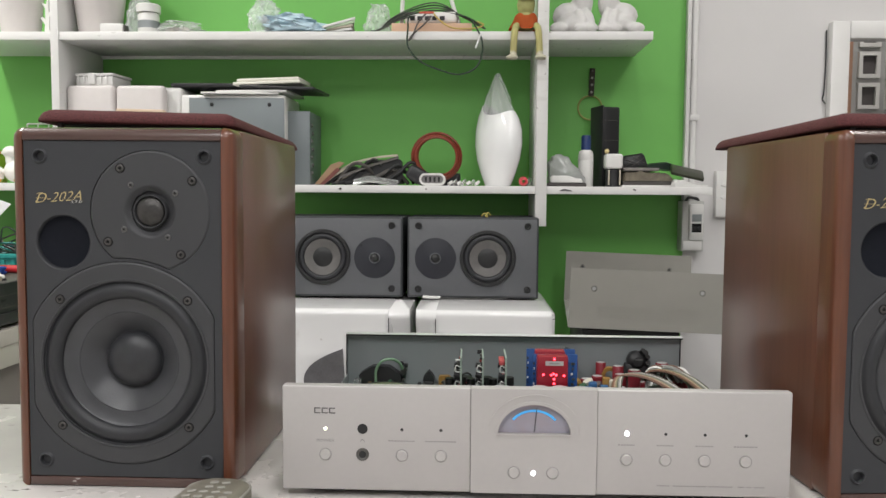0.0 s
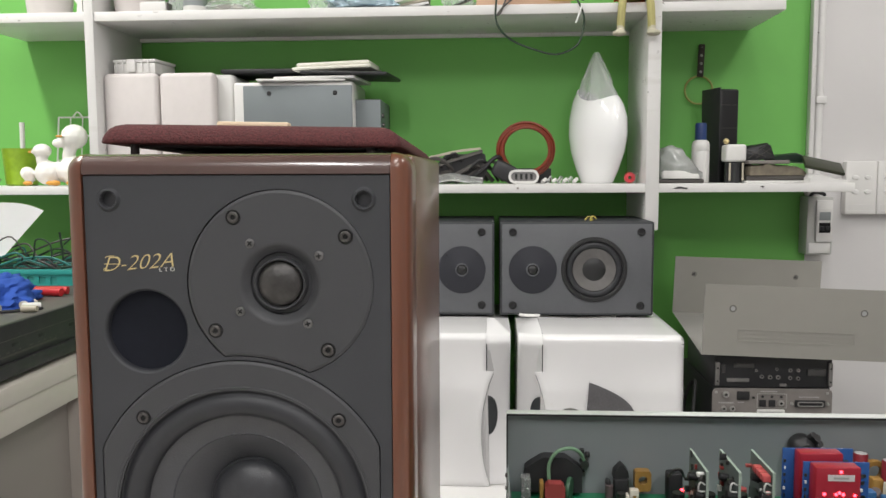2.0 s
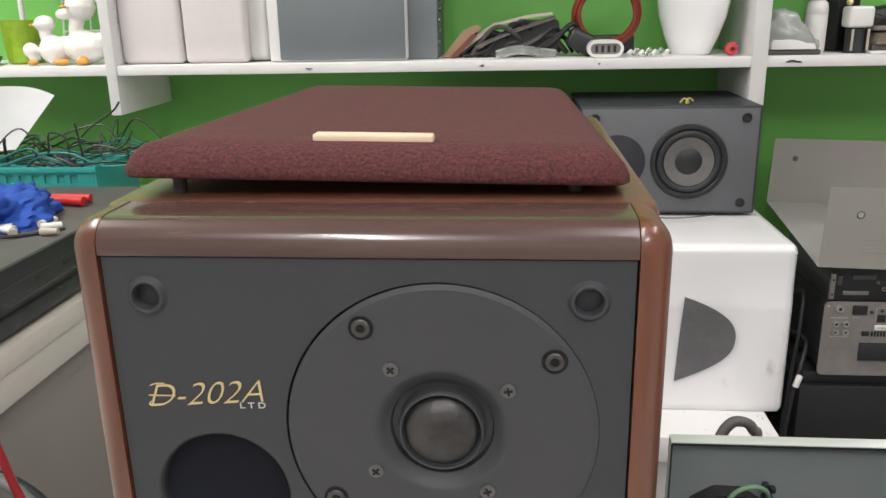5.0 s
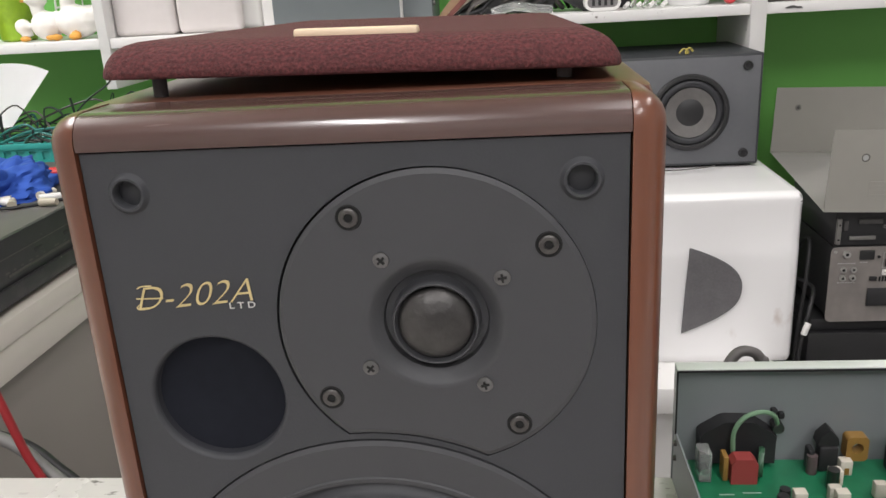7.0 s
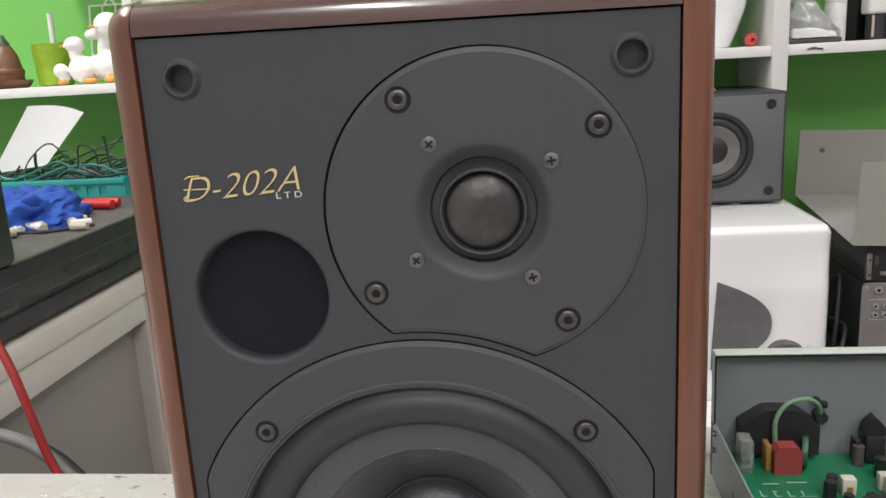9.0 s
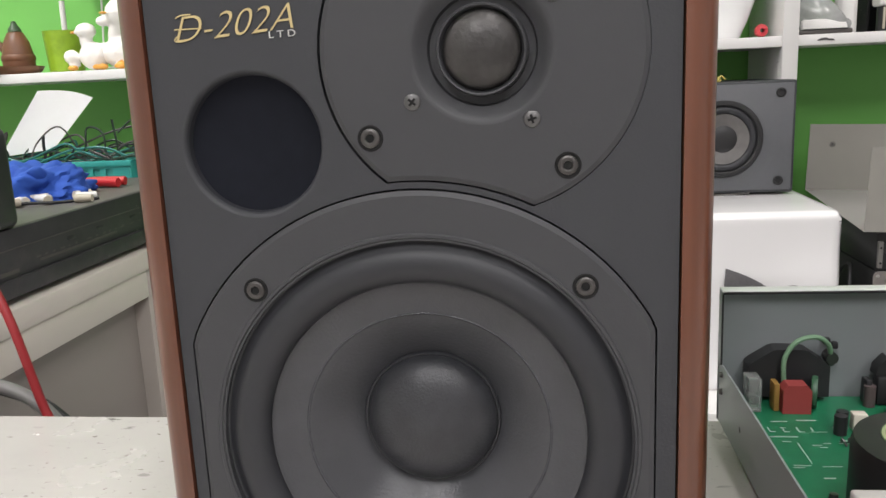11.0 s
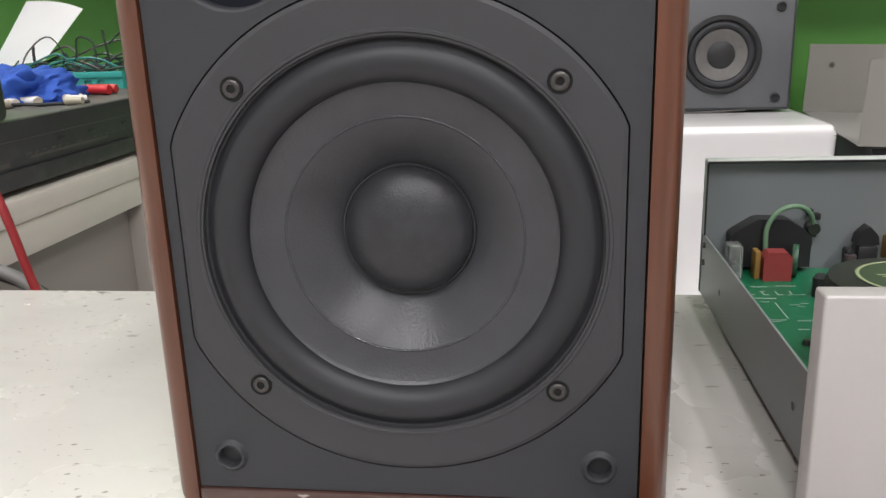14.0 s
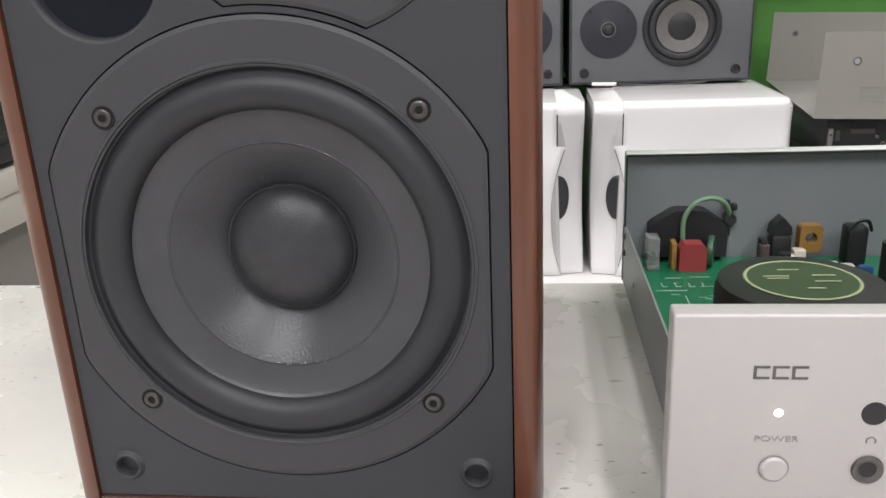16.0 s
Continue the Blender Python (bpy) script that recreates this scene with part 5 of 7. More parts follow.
for x in (-0.103, 0.096):
    br = part("bracket", slab(x, x + 0.007, -0.006, 0.0, 0.004, 0.046, 0.0008), BRACKET, dev1)
    for z in (0.012, 0.036):
        part("bracket_hole", lathe([(0, 0.0004), (0.0017, 0.0004)], 12, Matrix.Translation((x + 0.0035, -0.006, z)) @ FACE), PIT, br)
DEV_GREY = material("dull_grey_case", (0.215, 0.195, 0.182), 0.5, vary=0.3, scale=40)
dev2 = thing("receiver", "silver-grey audio unit showing its rear panel sockets", "receiver", pose(0.3600, 1.732, 0.5365))
# near-black case colour carries the shade beside the grey panel
part("case", slab(-0.104, 0.104, 0.0025, 0.24, 0.0, 0.1205, 0.004), DARK, dev2, "case with its sides darkened for shade")
part("rear_panel", plate(round_rect(-0.1055, 0.106, -0.008, 0.1195, 0.009, 5), [], 0.0, 0.0024), DEV_GREY, dev2, "dull grey rear panel")
SOCKET = material("bright_socket_metal", (0.42, 0.41, 0.39), 0.35, metal=0.6, vary=0.2, scale=150)
for x, z, r in ((-0.082, 0.108, 0.0062), (-0.085, 0.082, 0.0052), (-0.0695, 0.082, 0.0052), (-0.085, 0.068, 0.0052), (-0.0695, 0.068, 0.0052), (0.0160, 0.093, 0.0056)):
    so = part("socket", lathe([(r * 0.42, -0.002), (r * 0.45, 0.004), (r * 0.9, 0.004), (r, 0.0)], 18, Matrix.Translation((x, 0, z)) @ FACE), SOCKET, dev2)
    part("socket_hole", lathe([(0, 0.0030), (r * 0.46, 0.0030)], 14, Matrix.Translation((x, 0, z)) @ FACE), PIT, so)
for x0, x1, z0, z1, mt in ((-0.0625, -0.0405, 0.0990, 0.1140, DARK), (-0.0225, -0.0110, 0.0870, 0.0990, DARK), (-0.0055, 0.0055, 0.0870, 0.0990, DARK), (-0.026, 0.0225, 0.0725, 0.0815, PLASTIC_W),
                           (0.0400, 0.0930, 0.0865, 0.0990, DARK), (-0.045, 0.060, 0.020, 0.050, BLACK_DEV), (-0.0440, -0.0330, 0.0630, 0.0700, DARK), (-0.0350, -0.0310, 0.1010, 0.1050, DARK)):
    part("rear_fitting", slab(x0, x1, -0.004, 0.0, z0, z1, 0.001), mt, dev2)
part("socket_frame", plate(rect(-0.0265, 0.0265, 0.0835, 0.1105), [rect(-0.0252, 0.0252, 0.0848, 0.1092)], -0.0012, 0.0002), SOCKET, dev2)
for x in (-0.0165, 0.0, 0.0165):
    part("frame_screw", lathe([(0, 0.0016), (0.0022, 0.0012), (0.0026, 0)], 12, Matrix.Translation((x, 0, 0.1045)) @ FACE), DARK, dev2)
for x in (0.0350, 0.0980):
    part("connector_bolt", lathe([(0, 0.0045), (0.0028, 0.0040), (0.0032, 0)], 6, Matrix.Translation((x, 0, 0.0925)) @ FACE), SOCKET, dev2)
part("connector_shell", plate(round_rect(0.0440, 0.0890, 0.0885, 0.0970, 0.003, 4), [round_rect(0.0455, 0.0875, 0.0900, 0.0955, 0.002, 4)], -0.0065, -0.0041), SOCKET, dev2)
for k in range(17):
    part("vent_slot", slab(-0.029 + 0.0047 * k, -0.0262 + 0.0047 * k, -0.0006, 0.0001, 0.0610, 0.0690), PIT, dev2)
for x0, x1, z in ((-0.094, -0.066, 0.0915), (-0.020, 0.010, 0.1130), (0.048, 0.084, 0.1035), (-0.092, -0.064, 0.0590), (-0.060, -0.048, 0.0930)):
    n = round((x1 - x0) / 0.0040)
    for k in range(n):
        part("printed_bar", slab(x0 + k * (x1 - x0) / n, x0 + (k + 0.68) * (x1 - x0) / n, -0.0003, 0.0001, z, z + 0.0018), LABEL_W, dev2)
part("printed_bar", slab(-0.023, 0.018, -0.0043, -0.0041, 0.0765, 0.0780), PRINT, dev2)
for x in (-0.099, 0.097):
    part("case_screw", lathe([(0, 0.0014), (0.0022, 0.0012), (0.0028, 0)], 12, Matrix.Translation((x, 0, 0.112)) @ FACE), SOCKET, dev2)
dev3 = thing("receiver", "black audio unit at the bottom of the stack", "receiver", pose(0.3600, 1.735, 0.3605))
part("case", slab(-0.128, 0.115, 0.0, 0.32, 0.010, 0.1460, 0.003), DARK, dev3)
part("lower_case", slab(-0.122, 0.110, 0.012, 0.31, 0.1463, 0.1665, 0.002), BLACK_DEV, dev3)
for x in (-0.11, 0.10):
    for y in (0.03, 0.29):
        part("foot", rod((x, y, 0), (x, y, 0.0105), 0.012, 14), DARK, dev3)
es = thing("equipment_stand", "dark stand under the stack of audio units", "stand", pose(0.3600, 1.735, 0.0))
part("top_board", slab(-0.150, 0.150, -0.01, 0.36, 0.340, 0.360, 0.003), DARK, es)
for x in (-0.140, 0.120):
    part("side_board", slab(x, x + 0.020, 0.0, 0.35, 0.0, 0.3398), DARK, es)
cb = thing("cable_bundle", "tangled black cables hanging behind the white speaker to the floor", "cable")
part("cable", tube([(0.196, 1.76, 0.006), (0.205, 1.74, 0.30), (0.215, 1.735, 0.52), (0.222, 1.74, 0.60), (0.232, 1.77, 0.66), (0.225, 1.82, 0.60), (0.212, 1.85, 0.40), (0.205, 1.86, 0.006)], 0.0032), DARK, cb)
part("cable", tube([(0.190, 1.74, 0.006), (0.205, 1.72, 0.35), (0.216, 1.72, 0.50), (0.226, 1.725, 0.55), (0.240, 1.76, 0.58), (0.212, 1.80, 0.56), (0.208, 1.84, 0.35), (0.200, 1.84, 0.006)], 0.0036), DARK, cb)
part("plug_end", tube([(0.2170, 1.714, 0.515), (0.2200, 1.714, 0.526), (0.2235, 1.716, 0.534)], 0.0050, 10), PLASTIC_W, cb, "small white plug")
cb = thing("power_cable", "dark grey mains lead arching up behind the open component", "cable")
part("plug", slab(-0.102, -0.076, 1.0022, 1.030, 0.762, 0.782, 0.003), DARK, cb)
part("cable", tube([(-0.089, 1.026, 0.772), (-0.088, 1.040, 0.778), (-0.083, 1.050, 0.797), (-0.075, 1.054, 0.8085), (-0.066, 1.055, 0.8105), (-0.057, 1.055, 0.804), (-0.053, 1.055, 0.780), (-0.055, 1.060, 0.60), (-0.058, 1.075, 0.30), (-0.060, 1.08, 0.008)], 0.0042, 10), LEADS_DARK, cb)
cb = thing("speaker_wire", "thin white wire lying on the white cabinets", "cable")
part("wire", tube([(-0.055, 1.862, 0.7635), (-0.02, 1.852, 0.7635), (0.02, 1.846, 0.7632), (0.06, 1.852, 0.7632), (0.10, 1.868, 0.7632)], 0.0014, 6), STEEL, cb)
part("wire_end", tube([(-0.090, 1.866, 0.7645), (-0.07, 1.860, 0.7645), (-0.05, 1.863, 0.7640)], 0.0032, 8), PLASTIC_W, cb)
YELLOW_TIE = material("yellow_plastic", (0.40, 0.33, 0.08), 0.45, vary=0.1)
t = thing("wire_twist", "small yellow wire twist on the grey speaker", "wire", pose(0.055, 1.915, 0.9487))
part("twist", tube([(-0.012, 0, 0.002), (-0.004, 0.002, 0.009), (0.003, 0, 0.003), (-0.002, -0.003, 0.002), (0.004, 0, 0.010), (0.011, 0.001, 0.004)], 0.0018, 6), YELLOW_TIE, t)

# ---- goods on the lower shelf ----
SZ = 1.0227

for a, b in ((-0.9875, -0.867), (-0.8635, -0.741)):
    t = thing("satellite_speaker", "small off-white satellite speaker with rounded edges on the shelf", "speaker", pose((a + b) / 2, 2.000, SZ), "white satellite speakers")
    w = (b - a) / 2
    part("grille_cover", slab(-w, w, 0, 0.030, 0, 0.243, 0.011, 4), PINKISH, t)
    part("body", slab(-w + 0.002, w + (0.034 if a > -0.9 else -0.002), 0.0305, 0.165, 0.002, 0.242, 0.012, 4), PLASTIC_W, t)
t = thing("steel_speaker", "blue-grey metal faced unit in a white case", "speaker", pose(-0.572, 2.000, SZ))
part("case", slab(-0.128, 0.132, 0.002, 0.17, 0, 0.220, 0.006, 3), PLASTIC_W, t)
part("front_panel", slab(-0.106, 0.130, -0.001, 0.0018, 0.004, 0.212, 0.002), STEEL_BLUE, t)
for x in (-0.050, 0.093):
    part("screw", lathe([(0, 0.003), (0.004, 0.0026), (0.005, 0)], 16, Matrix.Translation((x, -0.001, 0.196)) @ FACE), DARK, t)
t = thing("metal_case", "blue-grey metal case with sockets along its side", "case", pose(-0.4150, 2.03, SZ))
part("body", slab(-0.030, 0.030, 0, 0.15, 0, 0.184, 0.003), STEEL_BLUE, t)
for k in range(7):
    part("socket", lathe([(0.002, 0), (0.002, 0.004), (0.005, 0.004), (0.0055, 0)], 12, Matrix.Translation((0.0302, 0.02 + 0.01 * (k % 2), 0.03 + 0.02 * k)) @ Matrix.Rotation(radians(90), 4, "Y")), STEEL, t)
t = thing("lidded_box", "small grey-white plastic box with a ridged lid", "box", pose(-0.899, 2.02, 1.2660, 0, 0, -6))
part("body", slab(-0.076, 0.022, 0, 0.09, 0, 0.024, 0.003), PLASTIC_W, t)
part("lid", slab(-0.078, 0.024, -0.002, 0.092, 0.0245, 0.032, 0.003), PLASTIC_W, t)
for k in range(6):
    part("lid_rib", slab(-0.070 + 0.015 * k, -0.066 + 0.015 * k, -0.0032, -0.002, 0.004, 0.030, 0.0005), SHELF, t)
part("latch", slab(-0.042, -0.022, -0.006, -0.0033, 0.004, 0.032, 0.002), PLASTIC_W, t)
t = thing("black_tray", "thin black panel lying on the speakers", "panel", pose(-0.625, 2.01, 1.2665))
part("body", slab(-0.115, 0.120, 0.03, 0.17, 0, 0.010, 0.003), BLACK_DEV, t)
t = thing("paper_pad", "white folded papers under the black board", "paper", pose(-0.545, 1.99, 1.2430))
part("sheet", slab(-0.10, 0.09, 0, 0.15, 0, 0.005, 0.002), PLASTIC_W, t, at=pose(0, 0, 0, 0, 0, 4))
part("sheet", slab(-0.07, 0.11, 0.01, 0.16, 0.0054, 0.0115, 0.002), SHELF, t, at=pose(0, 0, 0, 0, 0, -5))
t = thing("tablet_board", "dark flat board under a white drawing pad", "board", pose(-0.470, 1.99, 1.2565, 0, 2.2, -6))
part("body", slab(-0.085, 0.105, 0.0, 0.14, 0, 0.007, 0.002), BLACK_DEV, t)
t = thing("white_keypad", "white plastic pad with sloping edges", "pad", pose(-0.483, 2.0, 1.2690, 0, -1.5, -4))
CREAMP = material("cream_plastic", (0.72, 0.70, 0.62), 0.4, vary=0.04)
part("body", slab(-0.090, 0.082, 0.0, 0.12, 0, 0.0075, 0.003), CREAMP, t)
part("top_shell", slab(-0.082, 0.078, 0.006, 0.114, 0.0077, 0.0165, 0.004), CREAMP, t)

# black odds and ends between the case and the coil
t = thing("cable_heap", "heap of black leads and flat plastic strips on the shelf", "cables", pose(-0.215, 2.05, SZ))
LEADS = material("grey_lead", (0.070, 0.063, 0.058), 0.5, vary=0.2)
PALE_L = material("pale_strip", (0.42, 0.38, 0.30), 0.5, vary=0.15)
r2 = random.Random(8)
for k in range(14):
    x0 = -0.145 + 0.012 * k
    pts = [(x0, 0.0 + 0.05 * r2.random(), 0.004), (x0 + 0.04, 0.03 * r2.random(), 0.012 + 0.04 * r2.random()), (x0 + 0.075, 0.04 * r2.random(), 0.018 + 0.05 * r2.random()), (x0 + 0.11, 0.02 + 0.03 * r2.random(), 0.006)]
    pts = [(min(p[0], 0.125), p[1], p[2]) for p in pts]
    part("lead", tube(pts, 0.0030 + 0.0025 * r2.random(), 7, 6), DARK if k % 3 else LEADS, t)
for a, b, w, mt in (((-0.14, 0.0, 0.006), (-0.06, 0.02, 0.060), 0.006, PALE_L), ((-0.06, 0.02, 0.060), (0.045, 0.035, 0.078), 0.004, PALE_L), ((-0.10, 0.0, 0.020), (0.05, 0.01, 0.072), 0.005, LEADS)):
    part("strip", tube([a, tuple((Vector(a) + Vector(b)) / 2 + Vector((0, 0, 0.003))), b], w, 6, 4, flat=0.3), mt, t)
part("black_folder", plate([(-0.112, 0.003), (-0.070, 0.024), (-0.020, 0.046), (0.046, 0.069), (0.056, 0.064), (0.060, 0.030), (0.050, 0.003)], [], 0.012, 0.030), BLACK_DEV, t)
part("pale_edge", tube([(-0.100, 0.010, 0.012), (-0.060, 0.010, 0.036), (0.000, 0.010, 0.056), (0.046, 0.011, 0.071)], 0.0022, 6, 4), PALE_L, t)
TAN = material("tan_card", (0.34, 0.22, 0.13), 0.6, vary=0.2)
part("card_strip", plate([(-0.164, 0.002), (-0.150, 0.002), (-0.088, 0.056), (-0.100, 0.060), (-0.122, 0.052)], [], 0.004, 0.010), TAN, t)
part("card_strip", plate([(-0.150, 0.001), (-0.138, 0.001), (-0.096, 0.040), (-0.106, 0.044)], [], -0.004, 0.000), material("dark_red_card", (0.16, 0.05, 0.04), 0.5, vary=0.2), t)
part("black_adapter", slab(-0.02, 0.055, 0.03, 0.075, 0.004, 0.066, 0.006), BLACK_DEV, t)
part("flat_pouch", slab(-0.13, -0.02, 0.04, 0.07, 0.002, 0.045, 0.01, 3), BLACK_DEV, t)
part("wrapper", tube([(-0.06, -0.02, 0.006), (-0.02, -0.025, 0.016), (0.02, -0.02, 0.010), (0.05, -0.015, 0.006)], 0.011, 7, 4, flat=0.5), CLEAR, t)
t = thing("black_charger", "black plastic charger with a beige band", "charger", pose(-0.128, 2.035, SZ, 0, 28, 0))
part("body", slab(-0.03, 0.030, 0, 0.04, 0.010, 0.048, 0.010, 3), BLACK_DEV, t)
part("band", slab(0.0305, 0.036, 0, 0.04, 0.012, 0.046, 0.002), PALE_L, t)
t = thing("black_box", "small flat black box lying behind the coil", "box", pose(-0.055, 2.12, SZ))
part("body", slab(-0.045, 0.045, 0, 0.05, 0, 0.034, 0.003), BLACK_DEV, t)
COIL = material("red_brown_cable", (0.20, 0.032, 0.014), 0.4, vary=0.25, scale=40)
t = thing("cable_coil", "coil of red-brown cable standing against the wall", "cable", pose(-0.070, 2.075, SZ + 0.0725, 8, 0, 0))
for k in range(6):
    r, cx, cz, dy = 0.0515 + 0.0036 * (k % 4), 0.002 * math.sin(k * 2.1), 0.002 * math.cos(k * 1.7), 0.004 * (k - 2.5)
    pts = [(cx + r * math.cos(a), dy + 0.003 * math.sin(3 * a + k), cz + r * 0.97 * math.sin(a)) for a in [2 * math.pi * j / 20 for j in range(21)]]
    part("loop", tube(pts, 0.0034, 8, 3), COIL, t)
t = thing("usb_hub", "white oval charging hub with four slots", "charger", pose(-0.077, 2.000, SZ + 0.0005))
part("shell", plate(round_rect(-0.032, 0.032, 0, 0.030, 0.0148, 8), [round_rect(-0.027, 0.027, 0.0055, 0.0245, 0.009, 8)], 0, 0.045), PLASTIC_W, t)
part("face", plate(round_rect(-0.027, 0.027, 0.0055, 0.0245, 0.009, 8), [], 0.003, 0.01), ALU_DARK, t)
for k in range(4):
    part("slot", slab(-0.0185 + 0.0107 * k, -0.0135 + 0.0107 * k, 0.0018, 0.0029, 0.009, 0.021), DARK, t)
t = thing("plug_scraps", "clear and white plug scraps on the shelf", "scraps", pose(-0.015, 2.01, SZ))
for k in range(7):
    x = -0.022 + 0.011 * k
    part("scrap", rod((x, 0.004 * (k % 3), 0.004), (x + 0.008, 0.01, 0.010 + 0.004 * (k % 2)), 0.0040, 8), CLEAR if k % 2 else PLASTIC_W, t)

t = thing("vase", "glossy white flattened oval ceramic vase with a plastic bag in it", "vase", pose(0.086, 2.073, SZ, 0, 0, -58))
prof = [(0, 0), (0.029, 0), (0.032, 0.003), (0.042, 0.030), (0.0525, 0.066), (0.0578, 0.104), (0.0568, 0.140), (0.0500, 0.170), (0.0415, 0.193), (0.0392, 0.193), (0.0475, 0.169), (0.0545, 0.139), (0.0552, 0.104), (0.05, 0.06), (0.02, 0.02), (0, 0.02)]
bm = lathe(prof, 64)
for v in bm.verts:
    if v.co.z > 0.13:
        u = v.co.x / 0.0445
        v.co.z += (v.co.z - 0.13) / 0.063 * (0.022 * u * u - 0.013 * u - 0.014)
    v.co.x, v.co.y = v.co.x * 1.46, v.co.y * 0.77
part("body", bm, CERAMIC, t)
BAGM = material("clear_crinkled_bag", (0.90, 0.91, 0.92), 0.12, vary=0.05, bump=1.0, bump_scale=60, alpha=0.30, ior=1.5, coat=0.6)


def crumpled(w, d, h, seed, tip=0.2, lean=0.0):
    bm = lathe([(0, 0), (0.5, 0.0), (0.55, 0.25), (0.5, 0.55), (0.38, 0.8), (0.5 * tip + 0.02, 1.0), (0, 1.0)], 22)
    bmesh.ops.subdivide_edges(bm, edges=bm.edges[:], cuts=3, use_grid_fill=True)
    for v in bm.verts:
        n = noise.noise_vector(v.co * 4.5 + Vector((seed, seed * 2.3, 0)))
        n += 0.45 * noise.noise_vector(v.co * 13 + Vector((seed * 3.1, 0, seed)))
        k = 0.20 if v.co.z > 0.03 else 0.0
        v.co += Vector((n.x, n.y, n.z * 0.7)) * k
        v.co.x += lean * v.co.z
        v.co = Vector((v.co.x * w, v.co.y * d, max(0.0005, v.co.z * h)))
    return bm


b = lathe([(0, 0), (0.032, 0.0), (0.036, 0.040), (0.034, 0.055), (0.026, 0.085), (0.016, 0.115), (0.006, 0.140), (0.0, 0.146)], 28)
bmesh.ops.subdivide_edges(b, edges=b.edges[:], cuts=1, use_grid_fill=True)
for v in b.verts:
    a = math.atan2(v.co.y, v.co.x)
    fold = 1 + 0.16 * math.sin(5 * a + 30 * v.co.z) + 0.14 * noise.noise(v.co * 45)
    v.co = Vector((v.co.x * fold * 1.50 - 0.004 * max(0.0, v.co.z - 0.06) / 0.08, v.co.y * fold * 0.80, v.co.z + 0.004 * math.sin(4 * a)))
bmesh.ops.translate(b, vec=(-0.002, 0, 0.138), verts=b.verts)
part("plastic_bag", b, BAGM, t, "clear crinkled plastic bag", angle=85)
t = thing("red_bead", "small red ring beside the vase", "bead", pose(0.147, 2.02, SZ))
part("ring", lathe([(0.004, 0), (0.010, 0.001), (0.012, 0.008), (0.010, 0.016), (0.004, 0.017)], 20, Matrix.Translation((0, 0, 0.012)) @ FACE), material("coral_red", (0.55, 0.05, 0.06), 0.4, vary=0.1), t)
t = thing("glass_stopper", "small greenish glass stopper", "stopper", pose(0.163, 2.06, SZ))
part("body", rod((0, 0, 0), (0.004, 0.0, 0.022), 0.007, 12, r2=0.004), CLEAR, t)

# right bay
GREY_BAG = material("grey_clear_bag", (0.46, 0.47, 0.46), 0.16, vary=0.25, scale=60, bump=0.8, bump_scale=70, alpha=0.72, coat=0.6)
LEATHER = material("black_leather", (0.0042, 0.0042, 0.0052), 0.45, vary=0.3, scale=60, bump=0.1, bump_scale=400)
BRASS = material("dull_brass", (0.36, 0.35, 0.11), 0.35, metal=0.25, vary=0.2, scale=120)


def draped(outline, depth, rough, seed, cuts=5):
    """A soft body: an upright outline in x and z drawn back in y, creased by noise."""
    bm = bmesh.new()
    steps = [(0.0, 0.86), (0.12, 0.97), (0.35, 1.0), (0.65, 1.0), (0.88, 0.95), (1.0, 0.84)]
    line = [p for a, b in zip(outline, outline[1:]) for p in [(a[0] + (b[0] - a[0]) * k / cuts, a[1] + (b[1] - a[1]) * k / cuts) for k in range(cuts)]] + [outline[-1]]
    grid = [[bm.verts.new((x * (0.6 + 0.4 * g), depth * u, z * g)) for x, z in line] for u, g in steps]
    for p, q in zip(grid, grid[1:]):
        for j in range(len(p) - 1):
            bm.faces.new((p[j], p[j + 1], q[j + 1], q[j]))
        bm.faces.new((p[-1], p[0], q[0], q[-1]))
    bm.faces.new(grid[0])
    bm.faces.new(grid[-1][::-1])
    bmesh.ops.recalc_face_normals(bm, faces=bm.faces)
    for v in bm.verts:
        n = noise.noise_vector(v.co * 42 + Vector((seed, 0, seed))) + 0.5 * noise.noise_vector(v.co * 110 + Vector((0, seed, 0)))
        v.co += n * rough * min(1.0, v.co.z / 0.006)
        v.co.z = max(v.co.z, 0.0002)
    return bm


t = thing("grey_folder", "flat dark folded sheet under the packet", "folder", pose(0.250, 2.00, SZ))
part("body", slab(-0.045, 0.050, 0, 0.08, 0, 0.009, 0.003), LEADS, t)
t = thing("plastic_packet", "grey crinkled plastic packet slumped on a folded sheet", "packet", pose(0.254, 2.005, SZ + 0.0092))
part("packet", draped([(-0.044, 0.0), (-0.045, 0.050), (-0.036, 0.068), (-0.020, 0.072), (0.002, 0.062), (0.026, 0.034), (0.044, 0.012), (0.045, 0.0)], 0.075, 0.0055, 3.0), GREY_BAG, t, angle=85)
part("contents", draped([(-0.040, 0.0), (-0.042, 0.012), (-0.038, 0.018), (0.006, 0.014), (0.034, 0.009), (0.036, 0.0)], 0.012, 0.0022, 8.0), PLASTIC_W, t, "white folded sheet", at=pose(0, -0.008, 0.0005), angle=85)
t = thing("spray_bottle", "white bottle with a dark blue cap", "bottle", pose(0.3045, 2.055, SZ))
part("body", lathe([(0, 0), (0.0175, 0), (0.0188, 0.003), (0.0188, 0.066), (0.0182, 0.0675), (0.0188, 0.069), (0.0186, 0.080), (0.0165, 0.088), (0.0115, 0.092), (0, 0.092)], 32), PLASTIC_W, t)
part("cap", lathe([(0.0110, 0.0921), (0.0122, 0.0925), (0.0122, 0.122), (0.0105, 0.128), (0, 0.129)], 28), material("navy_plastic", (0.012, 0.035, 0.13), 0.4, vary=0.1), t)
t = thing("black_case", "tall black leather-look case standing upright", "case", pose(0.3680, 2.083, SZ, 0, 0, 16))
